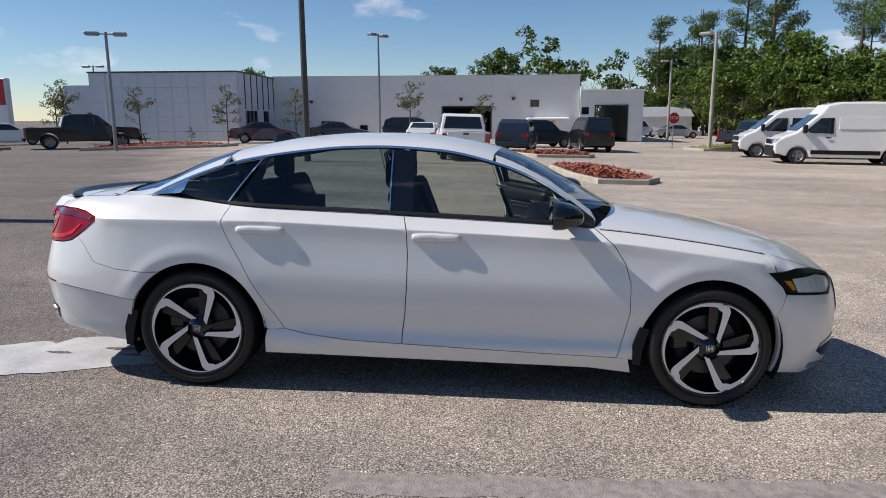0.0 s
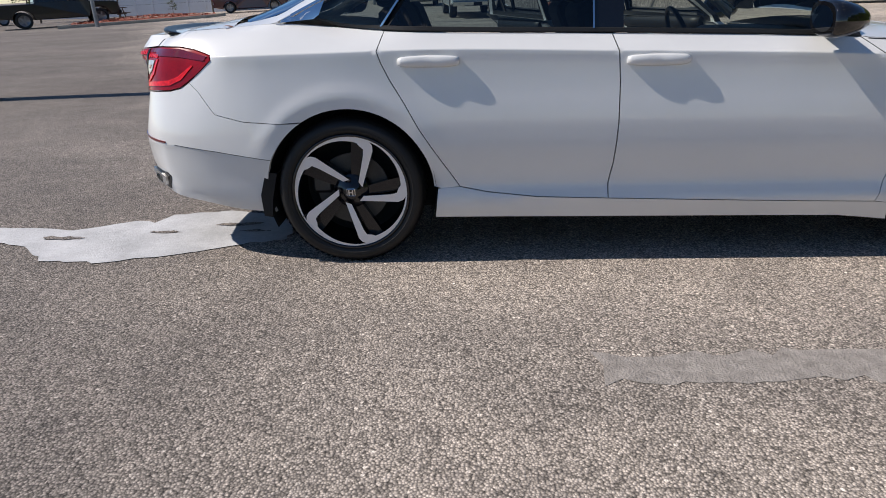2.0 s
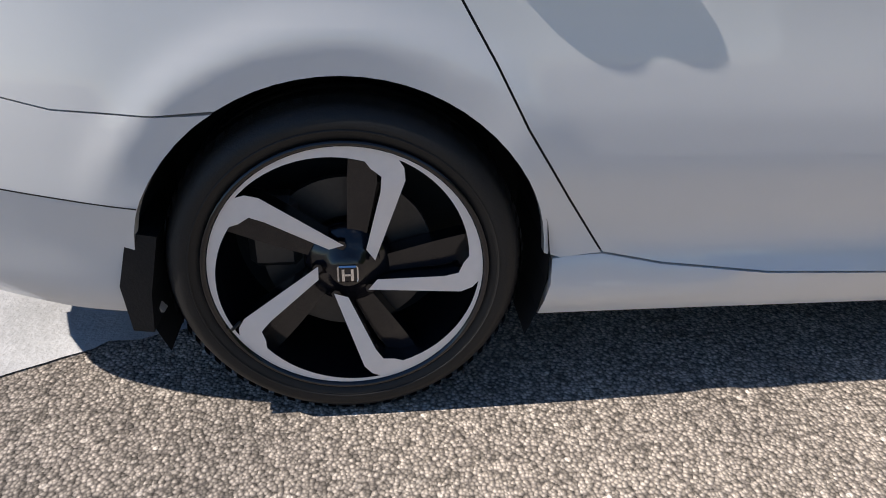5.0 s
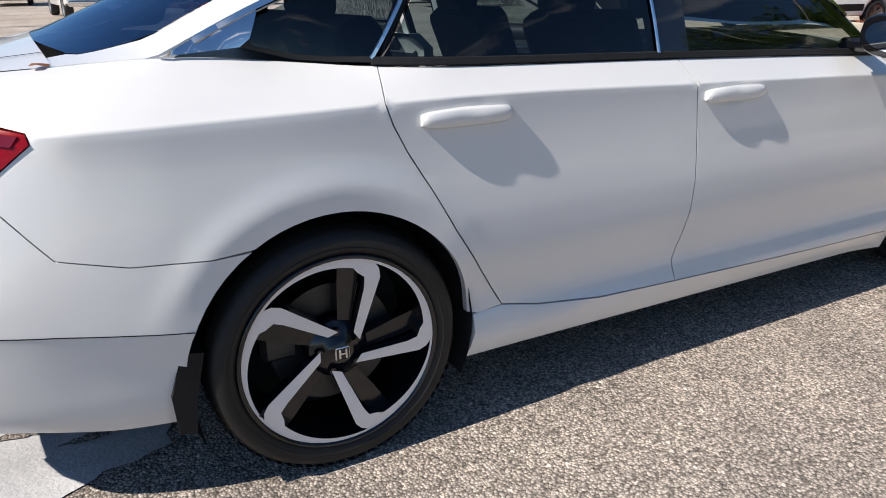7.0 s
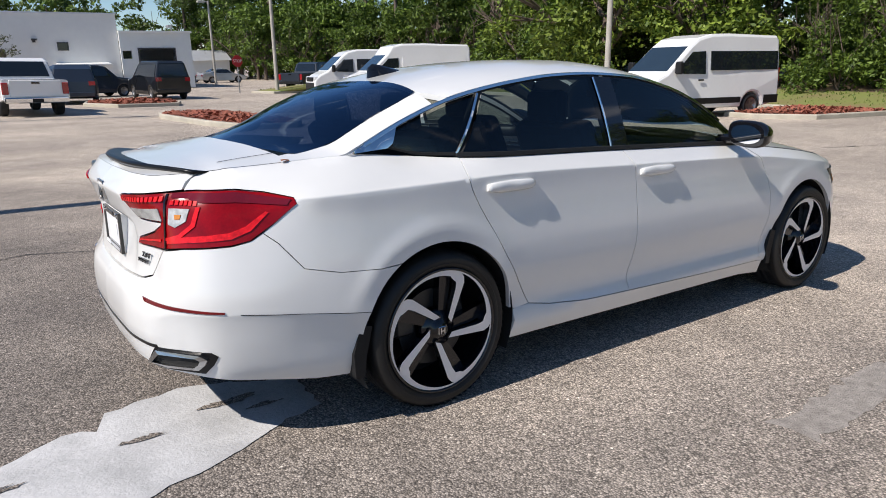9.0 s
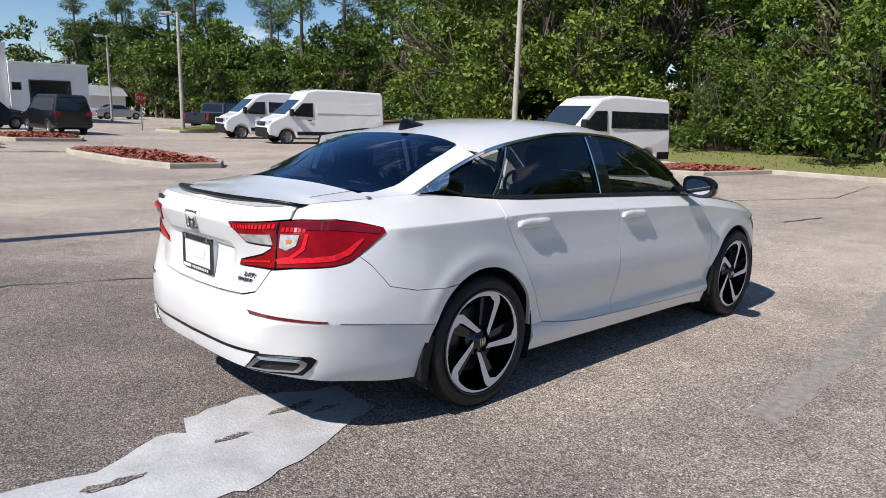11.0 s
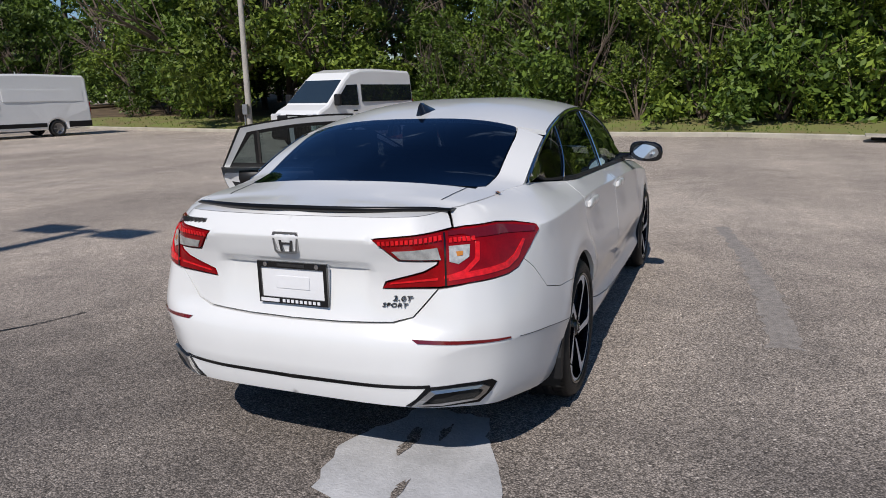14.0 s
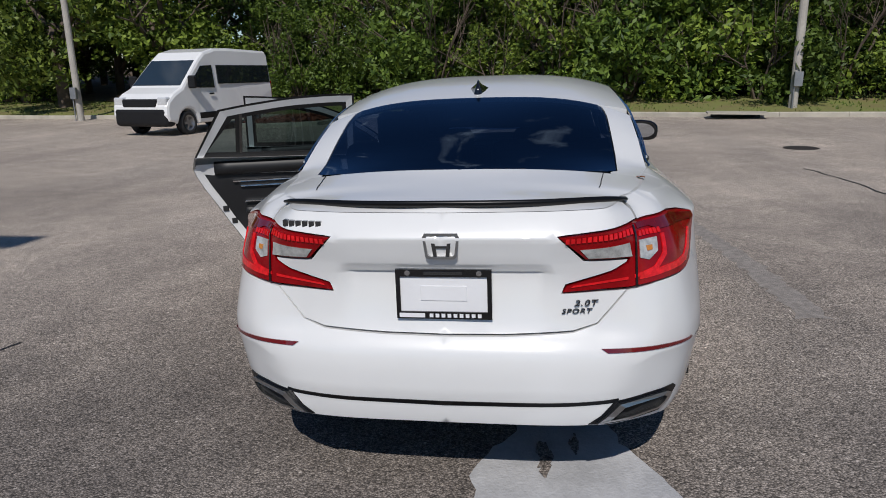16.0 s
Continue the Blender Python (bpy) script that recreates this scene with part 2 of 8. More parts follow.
M = {
    "asphalt": asphalt_material(),
    "paint_grey": mat("weathered grey lot paint", (0.56, 0.56, 0.57), 0.8, var=0.38, scale=4.0, bump=0.35, bump_scale=80),
    "pale_strip": mat("pale worn trench patch", (0.375, 0.338, 0.305), 0.9, var=0.5, scale=22, bump=0.8, bump_scale=110),
    "concrete": mat("kerb concrete", (0.50, 0.46, 0.38), 0.9, var=0.35, scale=2.0, bump=0.4, bump_scale=40),
    "mulch": mat("red bark mulch", (0.30, 0.095, 0.06), 0.95, var=0.7, scale=3.0, bump=0.5, bump_scale=30, island=0.5),
    "grass": mat("mown grass", (0.17, 0.22, 0.045), 0.9, var=0.5, scale=0.8, bump=0.5, bump_scale=40, dark=(0.20, 0.15, 0.07)),
    "blade": leaf_material("grass blade", (0.06, 0.11, 0.015), (0.20, 0.26, 0.05)),
    "soil": mat("leaf litter", (0.16, 0.11, 0.06), 0.95, var=0.6, scale=1.2, bump=0.5, bump_scale=25),
    "wall_white": mat("white painted block wall", (0.82, 0.81, 0.78), 0.75, var=0.10, scale=0.25, bump=0.25, bump_scale=14),
    "wall_panel": mat("pale grey metal cladding", (0.68, 0.70, 0.74), 0.55, var=0.14, scale=0.3, bump=0.15, bump_scale=8),
    "wall_annex": mat("white metal siding", (0.76, 0.78, 0.77), 0.5, var=0.10, scale=0.3),
    "trim_dark": mat("dark bronze trim", (0.05, 0.05, 0.055), 0.5, var=0.3, scale=4),
    # near-black base colour holds the shade inside openings
    "dark_inside": mat("dark interior with shade in its colour", (0.035, 0.035, 0.035), 0.8, var=0.3, scale=0.6),
    "awning": mat("white awning metal", (0.85, 0.85, 0.82), 0.45, var=0.08, scale=1),
    "pole_metal": mat("galvanised grey pole", (0.32, 0.33, 0.34), 0.45, 0.6, var=0.3, scale=3),
    "pole_bronze": mat("bronze painted pole", (0.085, 0.078, 0.07), 0.5, 0.2, var=0.3, scale=3),
    "pole_concrete": mat("grey concrete pole", (0.40, 0.38, 0.35), 0.9, var=0.35, scale=1.5, bump=0.3, bump_scale=30),
    "wood_pole": mat("weathered grey wooden pole", (0.47, 0.44, 0.39), 0.9, var=0.4, scale=1.5, bump=0.4, bump_scale=22),
    "bark": mat("grey-brown bark", (0.17, 0.13, 0.10), 0.95, var=0.6, scale=3, bump=0.8, bump_scale=12),
    "leaf": leaf_material("broadleaf foliage", (0.026, 0.054, 0.008), (0.145, 0.218, 0.030)),
    "leaf_bright": leaf_material("sunlit yellow-green foliage", (0.042, 0.080, 0.010), (0.235, 0.31, 0.042)),
    "needle": leaf_material("pine needles", (0.028, 0.060, 0.012), (0.135, 0.195, 0.038)),
    "leaf_young": leaf_material("young olive foliage", (0.05, 0.06, 0.018), (0.17, 0.18, 0.06)),
    "fence": mat("weathered fence boards", (0.36, 0.31, 0.25), 0.9, var=0.4, scale=2, bump=0.4, bump_scale=30),
    "van_white": mat("white van paint", (0.80, 0.80, 0.79), 0.22, var=0.05, scale=1, coat=0.5),
    "truck_white": mat("white truck paint", (0.80, 0.80, 0.79), 0.2, var=0.05, scale=1, coat=0.6),
    "truck_black": mat("black vehicle paint", (0.008, 0.008, 0.009), 0.28, var=0.2, scale=1, coat=0.3),
    "car_red": mat("dark maroon paint", (0.06, 0.01, 0.02), 0.2, var=0.2, scale=1, coat=0.8),
    "car_blue": mat("dark blue-grey paint", (0.018, 0.025, 0.04), 0.28, var=0.2, scale=1, coat=0.3),
    "car_silver": mat("silver vehicle paint", (0.45, 0.46, 0.47), 0.25, 0.5, var=0.1, scale=1, coat=0.6),
    "plastic_black": mat("black textured plastic", (0.014, 0.014, 0.015), 0.55, spec=0.25, var=0.3, scale=6, bump=0.15, bump_scale=200),
    "gloss_black": mat("gloss black trim", (0.006, 0.006, 0.007), 0.06, var=0.1, scale=4, coat=0.6),
    "satin_black": mat("satin black trim", (0.005, 0.005, 0.006), 0.30, var=0.1, scale=6, spec=0.25),
    "rubber": mat("tyre rubber", (0.020, 0.020, 0.021), 0.75, var=0.4, scale=9, bump=0.2, bump_scale=150),
    "steel_rim": mat("grey steel rim", (0.35, 0.35, 0.36), 0.35, 0.8, var=0.2, scale=8),
    "chrome": mat("polished chrome", (0.80, 0.81, 0.82), 0.06, 1.0, var=0.06, scale=10),
    "glass_far": mat("dark vehicle window", (0.012, 0.016, 0.02), 0.03, var=0.1, scale=2, coat=0.4),
    # bluer copy of the dark window: some sky reflection sits in the base colour
    "glass_blue": mat("windscreen with sky tint in its colour", (0.022, 0.036, 0.05), 0.03, var=0.2, scale=2, coat=0.6),
    "lamp_red": mat("red lamp lens", (0.35, 0.008, 0.012), 0.08, var=0.2, scale=20, coat=1.0),
    "lamp_clear": mat("clear lamp lens", (0.80, 0.81, 0.82), 0.12, 0.2, var=0.3, scale=30, coat=1.0),
    "lamp_amber": mat("amber lamp lens", (0.65, 0.24, 0.03), 0.1, var=0.2, scale=20, coat=1.0),
    "sign_red": mat("red sign face", (0.50, 0.02, 0.03), 0.45, var=0.15, scale=3),
    "sign_white": mat("white sign face", (0.80, 0.80, 0.79), 0.45, var=0.08, scale=3),
    "table_wood": mat("dark stained table wood", (0.10, 0.055, 0.035), 0.8, var=0.5, scale=4),
    "plate_white": mat("white plate backing", (0.78, 0.78, 0.79), 0.4, var=0.05, scale=6),
    "roof_grey": mat("grey metal roof", (0.45, 0.46, 0.47), 0.5, 0.3, var=0.2, scale=0.6),
    "tar": mat("black crack sealant", (0.018, 0.018, 0.018), 0.7, var=0.3, scale=5),
    "iron": mat("rusty iron cover", (0.06, 0.05, 0.045), 0.75, 0.3, var=0.5, scale=9),
}


# ---------------------------------------------------------------- mesh helpers
def link(name, bm, material, parent=None, label="", smooth=False):
    me = bpy.data.meshes.new(name)
    bm.normal_update()
    bm.to_mesh(me)
    bm.free()
    if smooth:
        me.polygons.foreach_set("use_smooth", [True] * len(me.polygons))
    ob = new(name, me)
    for m_ in material if isinstance(material, (list, tuple)) else [material]:
        me.materials.append(m_)
    if parent is not None:
        ob.parent = parent
    if label:
        ob["label"] = label
    return ob


def part(name, bm, material, parent, label="", smooth=False):
    return link(name, bm, material, parent, label, smooth)


def thing(name, m, label, category, group="", kind=""):
    ob = new(name)
    ob.matrix_basis = m
    return tagged(ob, label, category, group, kind)


def box(bm, x0, x1, y0, y1, z0, z1, bevel=0.0, seg=1):
    r = bmesh.ops.create_cube(bm, size=1)
    bmesh.ops.scale(bm, vec=(x1 - x0, y1 - y0, z1 - z0), verts=r["verts"])
    bmesh.ops.translate(bm, vec=((x0 + x1) / 2, (y0 + y1) / 2, (z0 + z1) / 2), verts=r["verts"])
    if bevel:
        es = list({e for v in r["verts"] for e in v.link_edges})
        bmesh.ops.bevel(bm, geom=es, offset=bevel, segments=seg, affect="EDGES", profile=0.5)
    return r["verts"]


def boxed(*a, **k):
    bm = bmesh.new()
    box(bm, *a, **k)
    return bm


def tube(bm, p, q, r0, r1=None, seg=12, caps=True):
    """A tapered round bar from p to q."""
    p, q = Vector(p), Vector(q)
    r1 = r0 if r1 is None else r1
    d = (q - p).normalized()
    a = d.orthogonal().normalized()
    b = d.cross(a)
    rings = []
    for c, r in ((p, r0), (q, r1)):
        rings.append([bm.verts.new(c + r * (a * math.cos(2 * math.pi * i / seg) + b * math.sin(2 * math.pi * i / seg))) for i in range(seg)])
    for i in range(seg):
        j = (i + 1) % seg
        bm.faces.new((rings[0][i], rings[0][j], rings[1][j], rings[1][i]))
    if caps:
        bm.faces.new(rings[0][::-1])
        bm.faces.new(rings[1])
    return rings


def lathe(bm, prof, seg=32, axis="y", closed=False):
    """Turns a profile of (radius, along) round the y axis."""
    rings = []
    for r, a in prof:
        rings.append([bm.verts.new((r * math.cos(2 * math.pi * i / seg), a, r * math.sin(2 * math.pi * i / seg))) for i in range(seg)])
    pairs = list(zip(rings, rings[1:]))
    if closed:
        pairs.append((rings[-1], rings[0]))
    for A, B in pairs:
        for i in range(seg):
            j = (i + 1) % seg
            bm.faces.new((A[i], A[j], B[j], B[i]))
    return rings


def prism(bm, poly, lift, depth_lift):
    """A solid plate from a 2D outline: front by lift(u, v), back by depth_lift(u, v)."""
    f = [bm.verts.new(lift(u, v)) for u, v in poly]
    k = [bm.verts.new(depth_lift(u, v)) for u, v in poly]
    bm.faces.new(f)
    bm.faces.new(k[::-1])
    n = len(poly)
    for i in range(n):
        j = (i + 1) % n
        bm.faces.new((f[j], f[i], k[i], k[j]))


def lot_height(x, y):
    """The lot falls away gently to the east and north."""
    fx = 20 * math.tanh(x / 20) if x > 0 else 4 * math.tanh(x / 4)
    return -0.0250 * fx - 0.0229 * 8 * math.tanh(y / 8)


# ---------------------------------------------------------------- ground
def axis_steps(limit, fine, near):
    out, v, s = [0.0], 0.0, fine
    while v < limit:
        s = fine if v < near else s * 1.35
        v += s
        out.append(v)
    return sorted({-a for a in out} | set(out))


bm = bmesh.new()
xs, ys = axis_steps(1500, 0.8, 24), axis_steps(1500, 0.8, 24)
grid = [[bm.verts.new((x, y, lot_height(x, y))) for y in ys] for x in xs]
for i in range(len(xs) - 1):
    for j in range(len(ys) - 1):
        bm.faces.new((grid[i][j], grid[i + 1][j], grid[i + 1][j + 1], grid[i][j + 1]))
tagged(link("ground", bm, M["asphalt"], smooth=True), "worn grey asphalt parking lot with pale aggregate", "parking lot", kind="structure")


def draped(name, outline, material, lift=0.006, step=0.5, jitter=0.0, seed=1):
    """A thin flat patch that lies on the lot."""
    from mathutils.geometry import delaunay_2d_cdt
    rnd = random.Random(seed)
    pts = []
    n = len(outline)
    for i in range(n):
        a, b = Vector(outline[i]), Vector(outline[(i + 1) % n])
        k = max(1, int((b - a).length / step))
        for q in range(k):
            p = a.lerp(b, q / k)
            pts.append(p + Vector((rnd.uniform(-jitter, jitter), rnd.uniform(-jitter, jitter))))
    v, _, f, *_ = delaunay_2d_cdt(pts, [], [list(range(len(pts)))], 1, 1e-5)
    bm = bmesh.new()
    top = [bm.verts.new((p.x, p.y, lot_height(p.x, p.y) + lift)) for p in v]
    for face in f:
        try:
            bm.faces.new([top[i] for i in face])
        except ValueError:
            pass
    bmesh.ops.recalc_face_normals(bm, faces=bm.faces)
    if bm.faces and sum(fc.normal.z for fc in bm.faces) < 0:
        bmesh.ops.reverse_faces(bm, faces=bm.faces)
    return link(name, bm, material)


# grey repainted patch behind the car, ragged along its west edge
tagged(draped("paint_patch", [(-0.50, -0.18), (-0.80, -0.03), (-1.05, -0.07), (-1.17, -0.10), (-1.22, -0.24), (-1.34, -0.20), (-1.5, -0.30),
                              (-1.62, -0.36), (-1.9, -0.30), (-2.3, -0.30), (-2.8, -0.42), (-2.9, -0.85), (-2.3, -0.78), (-2.05, -0.52), (-1.75, -0.62),
                              (-1.55, -0.82), (-1.25, -0.86), (-0.88, -0.76), (-0.56, -0.60), (-0.40, -0.55), (-0.38, -0.2)], M["paint_grey"], 0.004, 0.05, 0.012, 4),
       "grey repainted patch with ragged flaking edges on asphalt", "paint patch", kind="structure")
for cx, cy, rx, ry, sd in ((-1.62, -0.50, 0.12, 0.03, 2), (-1.08, -0.42, 0.10, 0.02, 3), (-0.72, -0.30, 0.13, 0.035, 5), (-0.60, -0.42, 0.08, 0.02, 6)):
    rnd = random.Random(sd)
    tagged(draped("bare_spot", [(cx + rx * math.cos(a) * rnd.uniform(0.5, 1.2), cy + ry * math.sin(a) * rnd.uniform(0.4, 1.3)) for a in [i * math.pi / 10 for i in range(20)]],
                  M["asphalt"], 0.008, 0.05, 0.006, sd), "bare asphalt where grey paint has flaked off", "paint patch", "flaked spots", "structure")


tagged(draped("patched_strip", [(0.98, -1.78), (2.3, -1.74), (3.6, -1.62), (4.9, -1.42), (4.95, -1.56), (3.6, -1.78), (2.2, -1.93), (1.0, -1.95)], M["pale_strip"], 0.0018, 0.06, 0.03, 8),
       "pale worn strip where a trench was patched", "paint patch", kind="structure")


def crack(points, width=0.018, seed=1):
    rnd = random.Random(seed)
    line = []
    for a, b in zip(points, points[1:]):
        a, b = Vector(a), Vector(b)
        k = max(2, int((b - a).length / 0.25))
        line += [a.lerp(b, i / k) + Vector((rnd.uniform(-0.03, 0.03), rnd.uniform(-0.03, 0.03))) for i in range(k)]
    bm = bmesh.new()
    prev = None
    for i, p in enumerate(line):
        d = (line[min(i + 1, len(line) - 1)] - line[max(i - 1, 0)]).normalized()
        s = Vector((-d.y, d.x)) * width * rnd.uniform(0.4, 1.1)
        q = [bm.verts.new((p.x + e * s.x, p.y + e * s.y, lot_height(p.x, p.y) + 0.006)) for e in (-1, 1)]
        if prev:
            bm.faces.new((prev[0], q[0], q[1], prev[1]))
        prev = q
    bmesh.ops.recalc_face_normals(bm, faces=bm.faces)
    return tagged(link("crack", bm, M["tar"]), "thin dark crack in the asphalt", "crack", "asphalt cracks", "structure")


crack([(7.7, -4.1), (6.5, -4.2), (5.3, -4.2), (3.2, -4.3)], 0.014, 2)
crack([(9.6, 1.2), (11.2, 1.0)], 0.03, 3)
crack([(-2.2, 2.9), (-1.2, 3.3), (-0.3, 3.0), (0.6, 2.6)], 0.012, 5)
crack([(12.0, 3.5), (15.5, 2.2), (20.5, 2.8)], 0.02, 6)
bm = bmesh.new()
lathe(bm, [(0.001, 0.0), (0.30, 0.0), (0.31, -0.01)], 32)
bmesh.ops.rotate(bm, cent=(0, 0, 0), matrix=Matrix.Rotation(radians(90), 3, "X"), verts=bm.verts)
cover = link("manhole_cover", bm, M["iron"])
cover.matrix_basis = pose(10.6, -5.0, lot_height(10.6, -5.0) + 0.014)
tagged(cover, "round rusty iron cover set in the asphalt", "manhole cover", kind="structure")


def kerb_ring(name, outline, width, height, close, label, group):
    """A concrete kerb that follows an outline as a real step, built in lengths of about 1.5 m."""
    pts = [Vector(p) for p in outline]
    if close:
        pts.append(pts[0])
    dense = []
    for a, b in zip(pts, pts[1:]):
        k = max(1, int((b - a).length / 1.5))
        dense += [a.lerp(b, i / k) for i in range(k)]
    dense.append(pts[-1])
    root = thing(name, Matrix(), label, "kerb", group, "structure")
    off = []
    for i, p in enumerate(dense):
        a = dense[i - 1] if i else (dense[-2] if close else dense[0])
        b = dense[i + 1] if i < len(dense) - 1 else (dense[1] if close else dense[-1])
        d = (b - a).normalized()
        off.append(Vector((-d.y, d.x)) * width / 2)
    for i in range(len(dense) - 1):
        bm = bmesh.new()
        p, q = dense[i], dense[i + 1]
        q = p + (q - p) * (1 - 0.008 / max((q - p).length, 0.1))
        ring = []
        for c, o in ((p, off[i]), (q, off[i + 1])):
            z = lot_height(c.x, c.y)
            sec = [(-1, -0.1), (-1, height - 0.03), (-0.75, height), (0.75, height), (1, height - 0.03), (1, -0.1)]
            ring.append([bm.verts.new((c.x + s * o.x, c.y + s * o.y, z + h)) for s, h in sec])
        for k in range(6):
            bm.faces.new((ring[0][k], ring[0][(k + 1) % 6], ring[1][(k + 1) % 6], ring[1][k]))
        bm.faces.new(ring[0])
        bm.faces.new(ring[1][::-1])
        bmesh.ops.recalc_face_normals(bm, faces=bm.faces)
        part("kerb_stone", bm, M["concrete"], root)
    return root


def mulch_island(outline, seed, label):
    kerb_ring("island_kerb", outline, 0.16, 0.15, True, "pale concrete kerb round a mulch island", "island kerbs")
    rnd = random.Random(seed)
    cx, cy = sum(p[0] for p in outline) / len(outline), sum(p[1] for p in outline) / len(outline)
    inner = [(cx + (x - cx) * 0.95, cy + (y - cy) * 0.95) for x, y in outline]
    bed = draped("mulch_bed", inner, M["mulch"], 0.13, 0.4, 0.02, seed)
    tagged(bed, label, "mulch bed", "mulch islands", "stuff")
    bm = bmesh.new()
    xs_, ys_ = [p[0] for p in inner], [p[1] for p in inner]
    made = 0
    while made < 1500:
        x, y = rnd.uniform(min(xs_), max(xs_)), rnd.uniform(min(ys_), max(ys_))
        inside = False
        for (ax, ay), (bx, by) in zip(inner, inner[1:] + inner[:1]):
            if (ay > y) != (by > y) and x < (bx - ax) * (y - ay) / (by - ay) + ax:
                inside = not inside
        made += 1
        if not inside:
            continue
        d = math.hypot((x - cx) / (max(xs_) - min(xs_)), (y - cy) / (max(ys_) - min(ys_))) * 2
        z = lot_height(x, y) + 0.14 + 0.14 * max(0, 1 - d) + rnd.uniform(0, 0.05)
        a, s, w = rnd.uniform(0, 6.3), rnd.uniform(0.05, 0.13), rnd.uniform(0.02, 0.05)
        t = rnd.uniform(-0.6, 0.6)
        u = Vector((math.cos(a), math.sin(a), t)) * s
        v = Vector((-math.sin(a), math.cos(a), rnd.uniform(-0.5, 0.5))) * w
        c = Vector((x, y, z))
        top = [bm.verts.new(c + p) for p in (-u - v, u - v * 0.6, u + v, -u + v * 0.7)]
        bm.faces.new(top)
    chips = link("bark_chips", bm, M["mulch"])
    tagged(chips, "loose reddish bark chips heaped in an island", "bark chips", "mulch islands", "stuff")


mulch_island([(4.9, 14.9), (6.2, 14.9), (6.7, 15.8), (6.3, 18.6), (5.4, 21.6), (4.3, 21.8), (4.1, 20.6), (4.4, 17.0)], 3, "heaped red bark mulch in a kerbed island")
mulch_island([(4.2, 28.2), (6.6, 28.4), (7.0, 29.6), (6.4, 31.6), (3.6, 32.0), (3.2, 30.0)], 5, "red bark mulch in a far kerbed island")
mulch_island([(18.6, 8.9), (19.4, 7.4), (22.9, 6.6), (23.0, 8.6), (20.6, 9.4), (18.9, 10.0)], 7, "brown bark mulch in a kerbed island by the grass")
mulch_island([(-29, 32.0), (-26.5, 30.6), (-24.5, 31.2), (-24.5, 32.2), (-29, 34.0)], 9, "dry mulch in a kerbed island by a truck")
mulch_island([(-19.5, 30.6), (-14.0, 35.6), (-13.6, 37.6), (-16.5, 38.0), (-21.0, 36.5)], 10, "dry mulch bed with a young tree")

# east kerb, with its grass bank and the soil under the woods
EAST = [(18.0, -40.0), (18.2, -22.0), (18.8, -11.0), (19.6, -5.4), (21.4, -1.6), (22.7, 3.8), (23.4, 9.5), (23.4, 20.5), (24.2, 30.0), (21.0, 33.0), (19.5, 37.5), (17.0, 39.0), (15.2, 38.8), (14.6, 41.0), (19.0, 45.0), (32.0, 52.0), (60.0, 62.0)]
kerb_ring("kerb", EAST, 0.18, 0.15, False, "long pale concrete kerb along the lot's edge", "lot kerbs")


def bank(x, y, d):
    return lot_height(x, y) + 0.13 + 0.10 * min(d, 3.0) + (0.04 * max(0.0, d - 3.0) if d < 30 else 1.08)


bm = bmesh.new()
rows_ = []
rnd = random.Random(21)
dense = []
for a, b in zip(EAST, EAST[1:]):
    a, b = Vector(a), Vector(b)
    k = max(1, int((b - a).length / 1.2))
    dense += [a.lerp(b, i / k) for i in range(k)]
dense.append(Vector(EAST[-1]))
for p in dense:
    rows_.append([bm.verts.new((p.x + d + 0.08, p.y - d * 0.12, bank(p.x + d, p.y, d) + rnd.uniform(-0.03, 0.03))) for d in (0.0, 0.8, 1.8, 3.0, 4.5, 6.5, 10, 16, 30, 80, 300)])
for A, B in zip(rows_, rows_[1:]):
    for i in range(len(A) - 1):
        f = bm.faces.new((A[i], A[i + 1], B[i + 1], B[i]))
        f.material_index = 0 if i < 4 else 1
verge = link("grass_bank", bm, [M["grass"], M["soil"]], smooth=True)
tagged(verge, "mown green grass bank with dry leaf litter", "grass", kind="stuff")
bm = bmesh.new()
for _ in range(9000):
    i = rnd.randrange(len(dense))
    p, d = dense[i], rnd.uniform(0.2, 5.2) ** 1.0
    if p.y < -20 or p.y > 45:
        continue
    x, y = p.x + d, p.y + rnd.uniform(-0.6, 0.6)
    z = bank(x, y, d) - 0.02
    a, hh = rnd.uniform(0, 6.3), rnd.uniform(0.04, 0.11)
    u = Vector((math.cos(a), math.sin(a), 0)) * 0.03
    tip = Vector((rnd.uniform(-0.05, 0.05), rnd.uniform(-0.05, 0.05), hh))
    c = Vector((x, y, z))
    bm.faces.new([bm.verts.new(c - u), bm.verts.new(c + u), bm.verts.new(c + tip)])
tagged(link("grass_blades", bm, M["blade"]), "short green grass blades on the bank", "grass", kind="stuff")


# ---------------------------------------------------------------- building
BX0, BX1, BY0, BY1, BX2, BX3 = -28.2, -16.8, 47.0, 56.0, 9.85, 15.2
BASE = -0.45


def wall_with_openings(name, x0, x1, y, z0, z1, openings, material, label, thick=0.25):
    """A wall along x, in blocks round its openings."""
    root = thing(name, Matrix(), label, "wall", "", "structure")
    cuts = sorted({x0, x1, *[v for o in openings for v in o[:2]]})
    for a, b in zip(cuts, cuts[1:]):
        holes = sorted((o[2], o[3]) for o in openings if o[0] <= a + 1e-6 and o[1] >= b - 1e-6)
        z = z0
        for h0, h1 in holes + [(z1, z1)]:
            if h0 > z + 0.01:
                part("wall_section", boxed(a, b, y, y + thick, z, h0), material, root)
            z = h1
    return root


